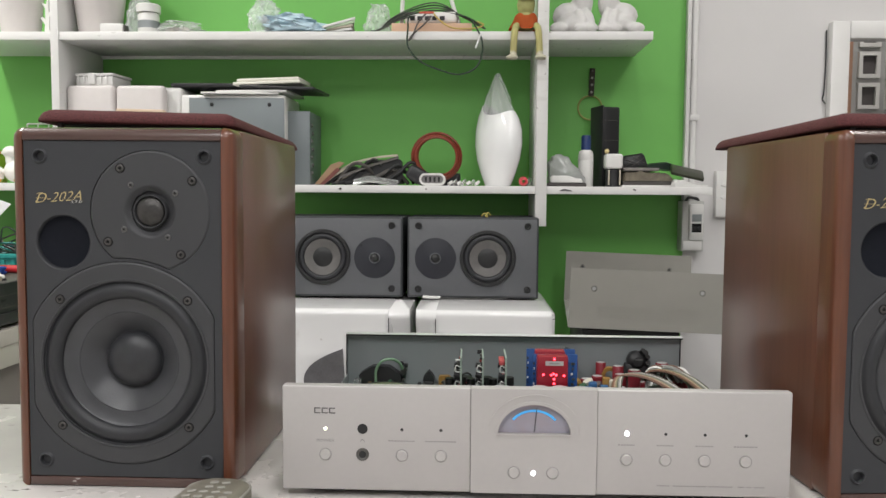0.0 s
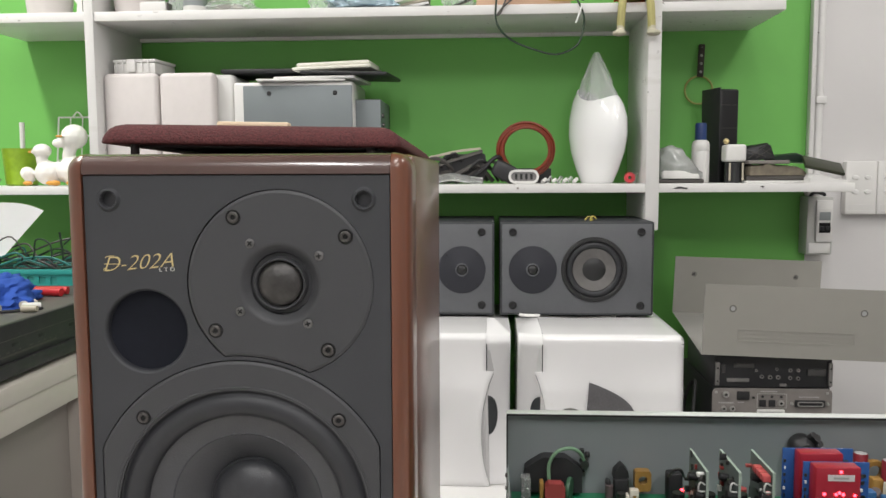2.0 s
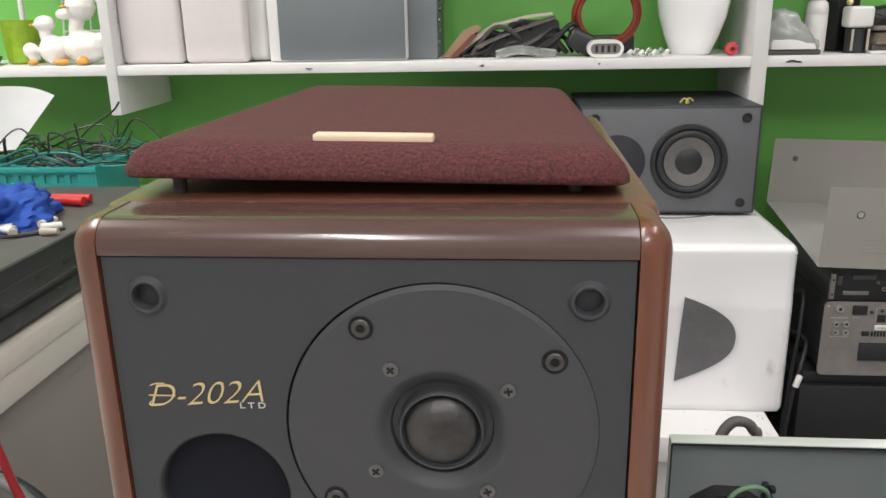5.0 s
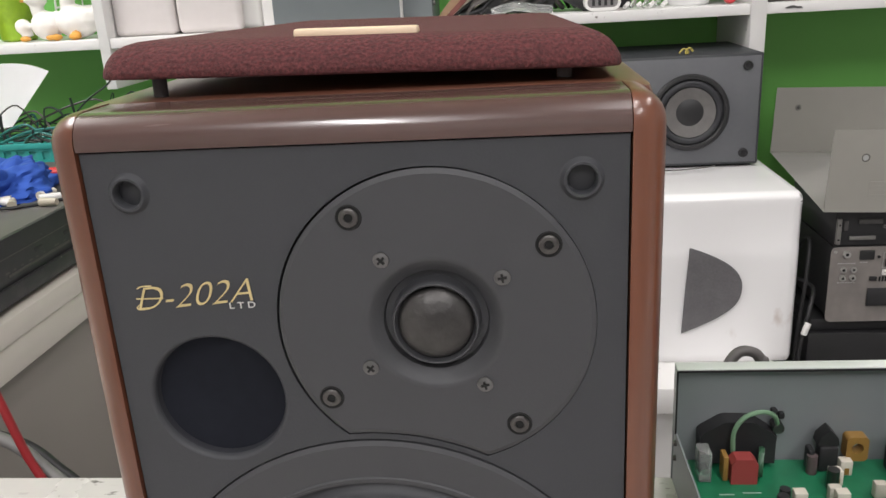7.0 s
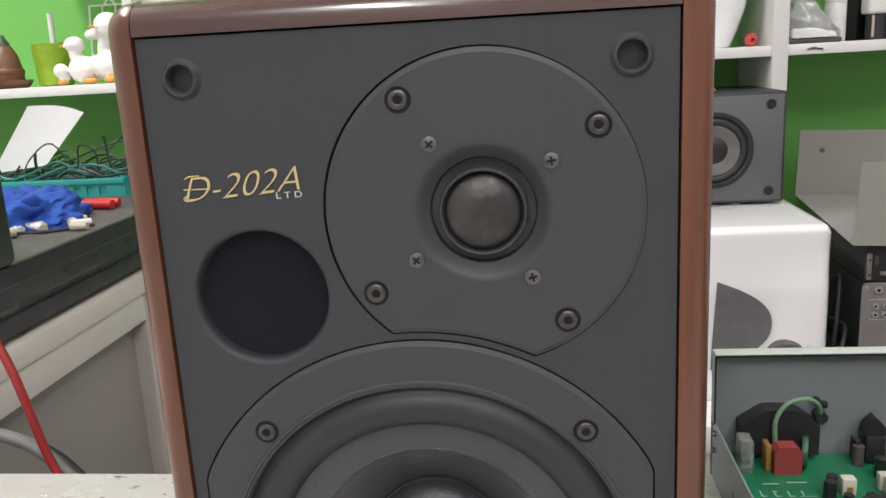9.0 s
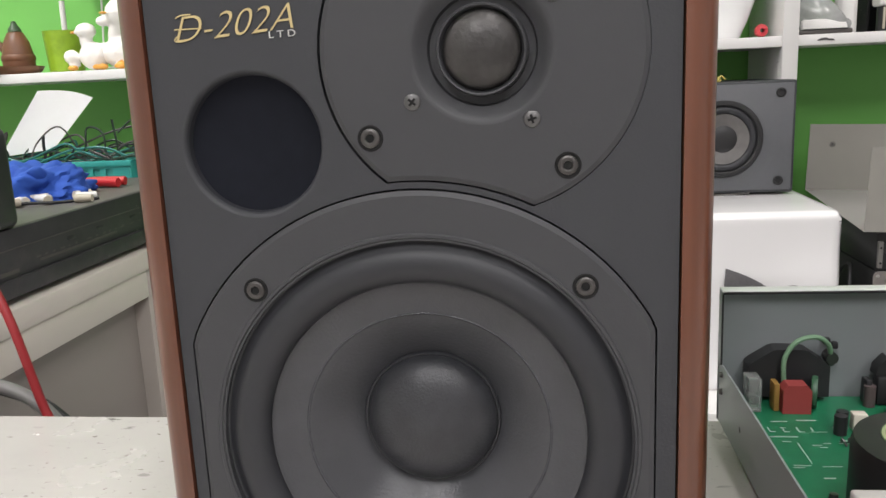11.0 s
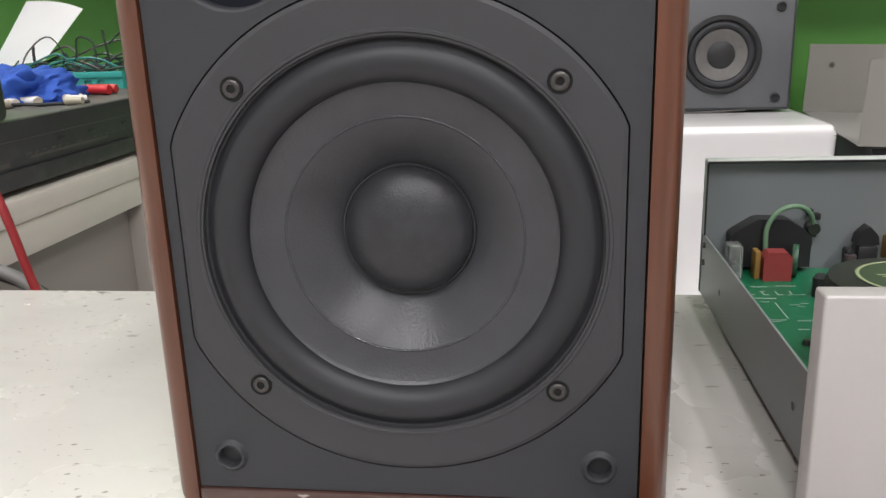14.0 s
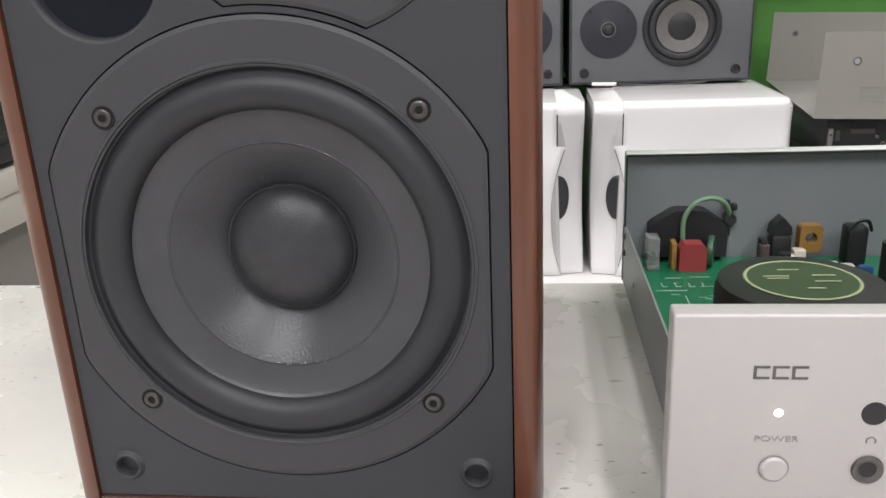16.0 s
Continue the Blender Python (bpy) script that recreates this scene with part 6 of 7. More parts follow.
part("body", slab(-0.018, 0.027, 0, 0.075, 0, 0.203, 0.005, 3), LEATHER, t)
part("side_flap", slab(-0.0205, -0.0182, -0.002, 0.073, 0.002, 0.206, 0.0008), DUSTY, t)
for z in (0.118, 0.168):
    part("seam", slab(-0.016, 0.022, -0.0010, 0.0, z, z + 0.0010), LEADS, t)
t = thing("brass_knob", "small brass ball on a peg", "knob", pose(0.3540, 2.040, SZ + 0.0882))
part("ball", lathe([(0, -0.0065), (0.004, -0.005), (0.0065, 0), (0.004, 0.005), (0, 0.0065)], 18), GOLD, t)
t = thing("wide_jar", "small jar with a white screw lid and black base", "jar", pose(0.3690, 2.035, SZ))
part("base", lathe([(0, 0), (0.018, 0), (0.018, 0.042), (0.016, 0.044), (0, 0.044)], 28), BLACK_DEV, t)
part("lid", slab(-0.0212, 0.0212, -0.021, 0.021, 0.0442, 0.0810, 0.006, 4), PLASTIC_W, t)
for x in (-0.015, 0.012):
    part("clip", slab(x, x + 0.004, -0.0205, -0.018, 0.005, 0.042, 0.0005), PALE_L, t)
t = thing("paper_stack", "crumpled stack of grey and tan papers on a white sheet", "papers", pose(0.452, 2.005, SZ))
OLD_PAPER = material("tan_grey_paper", (0.20, 0.17, 0.125), 0.6, vary=0.5, scale=70, dark=(0.07, 0.06, 0.045), patch=0.5)
part("sheet", slab(-0.065, 0.085, 0, 0.12, 0, 0.0045, 0.001), SHELF, t, "white sheet")
part("booklet", slab(-0.062, 0.070, 0.004, 0.12, 0.0048, 0.015, 0.0015), LEADS, t, at=pose(0, 0, 0, 0, 0, -3))
part("crumpled_paper", draped([(-0.060, 0.0), (-0.060, 0.021), (-0.020, 0.024), (0.020, 0.021), (0.052, 0.016), (0.062, 0.004), (0.060, 0.0)], 0.11, 0.004, 5.0), OLD_PAPER, t, at=pose(0, 0.002, 0.0152), angle=50)
part("booklet", slab(-0.060, 0.026, 0.004, 0.11, 0.0395, 0.0470, 0.0012), DEV_GREY, t, at=pose(0, 0, 0, 0, 0, 3))
t = thing("black_pouch", "quilted black pouch lying on the stack of papers", "pouch", pose(0.424, 2.030, SZ + 0.0478, 0, -6, 0))
part("body", draped([(-0.034, 0.0), (-0.036, 0.026), (-0.022, 0.032), (0.018, 0.036), (0.025, 0.030), (0.031, 0.004), (0.029, 0.0)], 0.045, 0.0012, 2.0), LEATHER, t, angle=60)
for a, b in (((-0.026, 0.006), (0.012, 0.029)), ((-0.010, 0.005), (0.022, 0.022)), ((-0.026, 0.024), (0.010, 0.006)), ((-0.004, 0.028), (0.022, 0.010))):
    part("seam", tube([(a[0], -0.0005, a[1]), ((a[0] + b[0]) / 2, -0.0010, (a[1] + b[1]) / 2), (b[0], -0.0005, b[1])], 0.0008, 6, 4), LEADS, t)
t = thing("spectacle_case", "flat dark green spectacle case lying on the papers", "case", pose(0.488, 2.04, SZ + 0.0440, 0, 5, 6))
part("body", draped([(-0.036, 0.0), (-0.038, 0.008), (-0.020, 0.014), (0.014, 0.021), (0.026, 0.018), (0.044, 0.006), (0.045, 0.0)], 0.050, 0.0006, 1.0), material("dark_green_leather", (0.009, 0.024, 0.014), 0.35, vary=0.3), t, angle=60)
t = thing("phone_case", "olive-black phone case tilted on the papers", "case", pose(0.4980, 1.985, SZ + 0.0300, 24, 13, -6))
part("body", slab(0.0, 0.080, 0, 0.055, 0, 0.008, 0.003), material("olive_black", (0.030, 0.034, 0.018), 0.4, vary=0.3, scale=60), t)
t = thing("tissue", "folded white tissue at the shelf end", "tissue", pose(0.546, 1.978, SZ))
part("sheet", draped([(-0.040, 0.0), (-0.041, 0.010), (-0.034, 0.019), (-0.016, 0.018), (0.016, 0.010), (0.042, 0.005), (0.043, 0.0)], 0.05, 0.0022, 4.0), SHELF, t, angle=50)
t = thing("key_ring", "brass ring hanging on a leather strap from the wall", "ring", pose(0.333, 2.196, 1.235))
part("ring", tube([(0.0315 * math.cos(a), 0.002, 0.0315 * math.sin(a)) for a in [2 * math.pi * j / 24 for j in range(25)]], 0.0023, 8, 3), BRASS, t)
part("strap", slab(-0.0075, 0.0075, -0.002, 0.003, 0.030, 0.104, 0.002), material("dark_leather", (0.035, 0.026, 0.018), 0.5, vary=0.3), t, at=pose(0.001, 0, 0, 0, 2, 0))
for z in (0.041, 0.060, 0.078):
    part("stud", lathe([(0, 0.002), (0.0025, 0.001), (0.0034, 0)], 12, Matrix.Translation((0.001 + z * 0.035, -0.002, z)) @ FACE), SOCKET, t)
part("nail", rod((0.0045, 0.0135, 0.096), (0.0045, -0.004, 0.097), 0.002, 10), STEEL, t)

# wall fittings
t = thing("circuit_breaker", "pale grey circuit breaker box on the wall", "breaker", pose(0.604, 2.160, 0.856))
part("housing", slab(-0.030, 0.028, 0.0, 0.0495, 0.0, 0.133, 0.003), material("grey_plastic", (0.48, 0.48, 0.46), 0.45, vary=0.06), t)
part("breaker_face", slab(-0.012, 0.024, -0.008, 0.0, 0.030, 0.125, 0.002), PLASTIC_W, t)
part("breaker_frame", plate(rect(-0.0085, 0.0205, 0.044, 0.106), [rect(-0.0068, 0.0188, 0.0505, 0.0740), rect(-0.0068, 0.0188, 0.0790, 0.0985)], -0.0105, -0.0082), PLASTIC_W, t)
part("toggle_well", slab(-0.0066, 0.0186, -0.0090, -0.0081, 0.0507, 0.0738), PIT, t)
for x in (-0.0055, 0.0070):
    part("toggle", slab(x, x + 0.0105, -0.0150, -0.0091, 0.0560, 0.0660, 0.001), BLACK_DEV, t)
part("window", slab(-0.0066, 0.0186, -0.0092, -0.0081, 0.0792, 0.0983, 0.0003), ZINC, t)
part("lower_cover", slab(-0.026, 0.022, -0.0035, -0.0002, 0.004, 0.028, 0.001), PLASTIC_W, t)
part("cable_entry", tube([(-0.015, 0.03, 0.133), (-0.005, 0.03, 0.142), (0.015, 0.03, 0.139), (0.02, 0.03, 0.133)], 0.004, 8), DARK, t)
for x in (0.703, 0.774):
    t = thing("light_switch", "white double socket and switch plate on the wall", "switch", pose(x, 2.186, 0.947), "switch plates")
    part("plate", slab(-0.0350, 0.0350, 0.0, 0.0235, 0.0, 0.122, 0.003), PLASTIC_W, t)
    for sx in (-1, 1):
        for z in (0.052, 0.085):
            part("rocker", lathe([(0, 0.003), (0.007, 0.0025), (0.0085, 0)], 18, Matrix.Translation((sx * 0.014, 0, z)) @ FACE @ Matrix.Diagonal((1, 0.6, 1, 1))), SHELF, t)
    part("name_strip", plate(rect(-0.030, 0.030, 0.008, 0.024), [rect(-0.0285, 0.0285, 0.0095, 0.0225)], -0.0006, 0.0004), SHELF, t)
t = thing("wire_hook", "bent wire hanging beside the frame", "wire", pose(0.949, 2.205, 1.26))
part("wire", tube([(0, 0, 0.18), (0.001, 0, 0.08), (-0.001, 0, 0.02), (-0.004, 0, 0.0), (0.004, -0.002, -0.012)], 0.0018, 6), DARK, t)

# ---- goods on the upper shelf ----
UZ = 1.3912
t = thing("flower_pot", "off-white flared pot on the upper shelf", "pot", pose(-0.925, 2.06, UZ), "off-white pots")
part("body", lathe([(0, 0), (0.045, 0), (0.050, 0.006), (0.074, 0.19), (0.076, 0.20), (0.070, 0.20), (0.047, 0.012), (0, 0.012)], 48), PINKISH, t)
t = thing("white_adapter", "small white plug adapter", "adapter", pose(-0.861, 1.985, UZ))
part("body", slab(-0.032, 0.026, 0, 0.03, 0, 0.022, 0.004), PLASTIC_W, t)
part("end_cap", slab(0.0262, 0.030, 0.003, 0.027, 0.003, 0.019, 0.001), LEADS, t)
t = thing("plastic_bag", "clear crumpled plastic bag on the upper shelf", "bag", pose(-0.822, 2.06, UZ), "clear bags")
part("bag", crumpled(0.06, 0.05, 0.10, 1.0, 0.5), BAGM, t, angle=85)
t = thing("pill_jar", "white jar with a ribbed screw lid", "jar", pose(-0.780, 2.01, UZ))
part("body", lathe([(0, 0), (0.024, 0), (0.0255, 0.003), (0.0255, 0.044), (0.022, 0.050), (0, 0.050)], 32), PLASTIC_W, t)
part("lid", lathe([(0.0225, 0.0505), (0.0285, 0.0505), (0.0285, 0.068), (0.026, 0.071), (0, 0.071)], 36), PLASTIC_W, t)
part("printed_bar", lathe([(0.02565, 0.012), (0.02565, 0.030)], 32), ZINC, t)
t = thing("flat_packet", "flat clear packet of small parts", "packet", pose(-0.705, 2.02, UZ))
part("packet", crumpled(0.105, 0.06, 0.030, 2.0, 0.8), BAGM, t, angle=85)
part("contents", crumpled(0.07, 0.04, 0.016, 5.0, 0.8), PALE_L, t)
for x, w, h, sd in ((-0.500, 0.075, 0.085, 4.0), (-0.215, 0.060, 0.075, 7.0)):
    t = thing("plastic_bag", "clear crumpled plastic bag on the upper shelf", "bag", pose(x, 2.05, UZ), "clear bags")
    part("bag", crumpled(w, 0.06, h, sd, 0.6), BAGM, t, angle=85)
t = thing("blue_bag", "pale blue plastic bag lying folded", "bag", pose(-0.40, 2.04, UZ + 0.006))
part("bag", crumpled(0.15, 0.09, 0.044, 9.0, 0.7, -0.35), material("pale_blue_plastic", (0.46, 0.60, 0.68), 0.3, vary=0.2, bump=0.4, bump_scale=50), t, angle=85)
t = thing("dark_folder", "thin dark folder under the bags", "folder", pose(-0.37, 2.0, UZ))
part("body", slab(-0.115, 0.10, 0, 0.12, 0, 0.006, 0.002), BLACK_DEV, t)
t = thing("booklets", "pale green and white booklets leaning in a pile", "books", pose(-0.318, 2.02, UZ + 0.0065))
for k in range(4):
    part("booklet", slab(-0.045, 0.040, 0, 0.09, 0.0075 * k, 0.0075 * k + 0.006, 0.001), (SHELF, PALE_L, material("pale_green_paper", (0.48, 0.60, 0.42), 0.6, vary=0.1), SHELF)[k], t, at=pose(0.006 * k, 0, 0, 0, -9 - 3 * k, 5 * k))
t = thing("cardboard_box", "flat peach-coloured cardboard box under the router", "box", pose(-0.080, 1.985, UZ))
part("body", slab(-0.097, 0.097, 0, 0.13, 0, 0.0215, 0.0015), material("peach_card", (0.55, 0.36, 0.25), 0.6, vary=0.1), t)
t = thing("router", "white wireless router with two antennas, cables plugged in", "router", pose(-0.085, 1.995, UZ + 0.0218))
part("body", slab(-0.062, 0.066, 0, 0.11, 0.002, 0.030, 0.008, 3), PLASTIC_W, t)
part("stripe", slab(-0.026, 0.010, -0.0012, 0.0, 0.024, 0.029, 0.0005), material("orange_red_print", (0.55, 0.10, 0.06), 0.5, vary=0.1), t)
for k in range(5):
    part("port", slab(-0.048 + 0.018 * k, -0.036 + 0.018 * k, -0.0012, 0.0, 0.008, 0.018), DARK, t)
part("antenna", rod((-0.070, 0.02, 0.002), (-0.064, 0.02, 0.16), 0.005, 12), PLASTIC_W, t)
part("antenna", rod((0.070, 0.02, 0.004), (0.022, 0.03, 0.15), 0.005, 12), PLASTIC_W, t)
t = thing("hanging_cable", "loop of dark green-black cable hanging over the shelf edge", "cable")
CABLE_G = material("dark_green_cable", (0.012, 0.030, 0.016), 0.4, vary=0.1)
part("loop", tube([(-0.11, 2.02, 1.425), (-0.133, 1.975, 1.425), (-0.136, 1.968, 1.395), (-0.135, 1.966, 1.352), (-0.105, 1.967, 1.318), (-0.052, 1.967, 1.296), (-0.010, 1.967, 1.288), (0.028, 1.967, 1.305), (0.042, 1.967, 1.340), (0.040, 1.967, 1.372), (0.025, 1.97, 1.402), (0.01, 1.985, 1.424), (-0.03, 2.0, 1.438)], 0.0021, 8, 8), CABLE_G, t)
part("short_lead", tube([(-0.095, 1.99, 1.435), (-0.112, 1.970, 1.410), (-0.126, 1.966, 1.375), (-0.134, 1.966, 1.368), (-0.122, 1.966, 1.384), (-0.100, 1.970, 1.404), (-0.082, 1.99, 1.43)], 0.0019, 8), LEADS, t)
part("tie_end", tube([(0.038, 1.966, 1.385), (0.030, 1.965, 1.360), (0.026, 1.966, 1.350)], 0.0022, 6), PLASTIC_W, t)
part("yellow_lead", tube([(-0.075, 1.99, 1.436), (-0.062, 1.972, 1.418), (-0.03, 1.968, 1.398), (0.02, 1.985, 1.400), (0.045, 2.02, 1.415), (0.03, 2.05, 1.43)], 0.0019, 8), material("yellow_cable", (0.50, 0.36, 0.10), 0.45, vary=0.1), t)
for k in range(5):
    part("lead", tube([(-0.27 + 0.01 * k, 2.03, 1.394), (-0.21, 2.0 + 0.01 * k, 1.398 + 0.004 * k), (-0.15, 1.995, 1.425 + 0.004 * k), (-0.07, 2.0, 1.440 + 0.006 * k), (0.0, 2.0 + 0.006 * k, 1.432), (0.05, 2.05, 1.412)], 0.0018, 6, 6), CABLE_G if k % 2 else LEADS, t)


def blob(bm, c, r, sx=1, sy=1, sz=1, m=None):
    g = bmesh.ops.create_icosphere(bm, subdivisions=2, radius=r)
    for v in g["verts"]:
        v.co = Vector((v.co.x * sx, v.co.y * sy, v.co.z * sz))
        if m is not None:
            v.co = m @ v.co
        v.co += Vector(c)


def fused(name, bm, voxel, tint, plain, at):
    """Melts overlapping lumps into one smooth figure; tint: places (x, y, z, reach, material) coloured otherwise."""
    me = bpy.data.meshes.new("lumps")
    bm.to_mesh(me)
    bm.free()
    tmp = bpy.data.objects.new("lumps", me)
    scene.collection.objects.link(tmp)
    r = tmp.modifiers.new("melt", "REMESH")
    r.mode, r.voxel_size = "VOXEL", voxel
    sm = tmp.modifiers.new("soften", "SMOOTH")
    sm.factor, sm.iterations = 0.5, 4
    out = bpy.data.meshes.new_from_object(tmp.evaluated_get(bpy.context.evaluated_depsgraph_get()))
    bpy.data.objects.remove(tmp)
    out.name = name
    out.materials.clear()
    out.materials.append(plain)
    for x, y, z, reach, mat in tint:
        if mat.name not in [m.name for m in out.materials]:
            out.materials.append(mat)
        k = [m.name for m in out.materials].index(mat.name)
        for p in out.polygons:
            if (p.center - Vector((x, y, z))).length < reach:
                p.material_index = k
    out.polygons.foreach_set("use_smooth", [True] * len(out.polygons))
    ob = new(name, out)
    ob.matrix_basis = at
    return ob


# figurine sitting on the shelf edge: one plain shape
bm = bmesh.new()
blob(bm, (0, 0.02, 0.024), 0.028, 1.05, 0.8, 0.85)
blob(bm, (0, 0.02, 0.065), 0.024, 0.95, 0.8, 1.2)
for sx in (-1, 1):
    tube([(sx * 0.018, 0.01, 0.012), (sx * 0.026, -0.012, 0.006), (sx * 0.030, -0.014, -0.030), (sx * 0.031, -0.013, -0.060)], 0.0085, 10, 5, bm)
    blob(bm, (sx * 0.034, -0.020, -0.066), 0.012, 1.3, 1.2, 0.55)
PALE_FEET = material("pale_painted_resin", (0.50, 0.47, 0.36), 0.55, vary=0.2, scale=60)
STRAW = material("straw_striped_resin", (0.46, 0.42, 0.17), 0.6, vary=0.45, scale=220, stretch=(1, 1, 0.15))
blob(bm, (-0.012, -0.004, 0.100), 0.012)
blob(bm, (0.014, -0.004, 0.100), 0.012)
blob(bm, (0, 0.008, 0.086), 0.022, 1.25, 0.9, 0.8)
tagged(fused("figurine", bm, 0.0026, [(sx * 0.030, -0.012, -0.030, 0.032, STRAW) for sx in (-1, 1)] + [(sx * 0.036, -0.022, -0.070, 0.020, PALE_FEET) for sx in (-1, 1)],
             material("olive_yellow_resin", (0.36, 0.36, 0.14), 0.55, vary=0.4, scale=60), pose(0.1465, 1.975, UZ + 0.001)), "small resin figurine sitting with dangling striped legs", "figurine")
t = thing("orange_cloth", "orange cloth skirt round the figurine", "cloth", pose(0.1465, 1.975, UZ + 0.001))
bm = lathe([(0.026, 0.040), (0.032, 0.026), (0.040, 0.010), (0.041, 0.006)], 28)
for v in bm.verts:
    v.co.y = v.co.y * 0.75 + 0.018
    v.co.z += 0.003 * math.sin(9 * math.atan2(v.co.y, v.co.x))
bmesh.ops.solidify(bm, geom=bm.faces[:], thickness=0.0015)
part("skirt", bm, material("orange_fabric", (0.62, 0.13, 0.03), 0.8, vary=0.15), t)
GLAZE = material("grey_white_glaze", (0.60, 0.585, 0.575), 0.32, vary=0.10, scale=40, bump=0.05)
for x, f in ((0.268, 1), (0.372, -1)):
    bm = bmesh.new()
    blob(bm, (0, 0.04, 0.028), 0.046, 1.05, 0.9, 0.66)
    blob(bm, (-0.014 * f, 0.05, 0.050), 0.036, 1.1, 0.9, 0.95)
    blob(bm, (0.020 * f, 0.048, 0.082), 0.030, 0.9, 0.85, 1.4)
    for dx, dy, dz, r in ((0.034, 0.004, 0.012, 0.017), (0.012, 0.000, 0.011, 0.015), (-0.040, 0.012, 0.014, 0.019)):
        blob(bm, (dx * f, dy, dz), r, 1.25, 1.1, 0.75)
    tube([(0.024 * f, 0.022, 0.060), (0.034 * f, 0.006, 0.036), (0.036 * f, 0.002, 0.014)], 0.010, 10, 5, bm)
    tube([(0.004 * f, 0.020, 0.056), (0.014 * f, 0.002, 0.034), (0.014 * f, -0.002, 0.014)], 0.009, 10, 5, bm)
    tagged(fused("ceramic_ornament", bm, 0.0032, [], GLAZE, pose(x, 2.0, UZ + 0.001)), "grey-white glazed sitting ornament on the upper shelf", "ornament", "pair of glazed ornaments")
t = thing("flower_pot", "off-white flared pot on the upper shelf", "pot", pose(-1.13, 2.06, UZ), "off-white pots")
part("body", lathe([(0, 0), (0.040, 0), (0.046, 0.01), (0.058, 0.14), (0.054, 0.14), (0.042, 0.012), (0, 0.012)], 40), PINKISH, t)
t = thing("tree_card", "white cut-out tree ornament", "ornament", pose(-1.052, 2.04, UZ))
bm = plate([(-0.008, 0), (-0.005, 0.03), (-0.016, 0.045), (-0.012, 0.05), (-0.004, 0.042), (-0.004, 0.07), (-0.014, 0.085), (-0.002, 0.08), (0.004, 0.1), (0.005, 0.06), (0.018, 0.072), (0.02, 0.066), (0.006, 0.048), (0.006, 0.02), (0.010, 0)], [], 0, 0.006)
part("body", bm, PLASTIC_W, t)
t = thing("glass_tumbler", "clear glass on the upper shelf", "glass", pose(-1.028, 2.09, UZ))
part("body", lathe([(0, 0), (0.016, 0), (0.020, 0.09), (0.0185, 0.09), (0.0145, 0.003), (0, 0.003)], 24), CLEAR, t)

# ---- goods on the shelf above the side bench ----
GOOSE = material("white_glazed_figure", (0.78, 0.76, 0.72), 0.3, vary=0.06, scale=40)
ORANGE = material("yellow_orange_glaze", (0.62, 0.30, 0.05), 0.35, vary=0.1)
EYE = material("dark_glaze", (0.05, 0.04, 0.04), 0.4, vary=0.1)
bm = bmesh.new()
blob(bm, (0.010, 0, 0.032), 0.038, 1.15, 0.9, 0.86)
blob(bm, (0.040, 0.004, 0.044), 0.022, 1.3, 0.8, 0.8)
tube([(-0.002, 0, 0.046), (-0.003, -0.002, 0.066), (0.004, -0.002, 0.088)], 0.0135, 14, 5, bm)
blob(bm, (0.012, -0.002, 0.108), 0.029, 1.0, 0.95, 0.98)
blob(bm, (-0.020, -0.010, 0.094), 0.012, 1.3, 0.9, 0.9)
blob(bm, (-0.008, -0.030, 0.108), 0.006, 1.5, 1.0, 0.5)
for x in (-0.022, 0.016):
    blob(bm, (x, -0.030, 0.006), 0.011, 1.2, 1.0, 0.6)
tagged(fused("goose_figurine", bm, 0.0024, [(-0.008, -0.034, 0.108, 0.0085, ORANGE), (-0.024, -0.034, 0.005, 0.015, ORANGE), (0.018, -0.034, 0.005, 0.013, ORANGE), (-0.002, -0.026, 0.122, 0.0045, EYE)], GOOSE,
             pose(-1.083, 2.03, SZ + 0.0005)), "white glazed goose figurine with orange beak and feet", "figurine", "goose figurines")
bm = bmesh.new()
blob(bm, (0.012, 0, 0.028), 0.030, 1.05, 0.85, 0.95)
blob(bm, (0.034, 0.002, 0.044), 0.013, 1.3, 0.8, 0.8)
tube([(0.002, 0, 0.040), (-0.001, -0.002, 0.056), (-0.001, -0.002, 0.070)], 0.0125, 12, 5, bm)
blob(bm, (0.000, -0.002, 0.077), 0.0190, 1.12, 0.95, 0.88)
blob(bm, (-0.024, -0.006, 0.075), 0.0055, 1.5, 0.9, 0.6)
blob(bm, (-0.035, -0.004, 0.028), 0.0160, 1.0, 0.9, 0.95)
tube([(-0.033, -0.004, 0.024), (-0.030, -0.002, 0.008)], 0.011, 10, 3, bm)
for x in (-0.022, 0.030):
    blob(bm, (x, -0.026, 0.006), 0.0095, 1.2, 1.0, 0.6)
tagged(fused("goose_figurine", bm, 0.0022, [(-0.027, -0.006, 0.075, 0.0075, ORANGE), (-0.024, -0.030, 0.005, 0.013, ORANGE), (0.032, -0.030, 0.005, 0.012, ORANGE)], GOOSE,
             pose(-1.144, 2.025, SZ + 0.0005)), "small white glazed goose figurine with a chick", "figurine", "goose figurines")
t = thing("green_cup", "translucent green patterned cup with a spoon handle", "cup", pose(-1.230, 2.085, SZ))
part("body", lathe([(0, 0), (0.030, 0), (0.034, 0.004), (0.040, 0.085), (0.0375, 0.085), (0.032, 0.006), (0, 0.006)], 40), material("lime_green_plastic", (0.26, 0.42, 0.03), 0.3, vary=0.35, scale=55), t)
part("spoon_handle", rod((0.004, 0, 0.02), (0.006, 0, 0.145), 0.0055, 12), PLASTIC_W, t)
t = thing("wire_rack", "white wire rack leaning on the green wall", "rack", pose(-1.145, 2.170, SZ, -8, 0, 0))
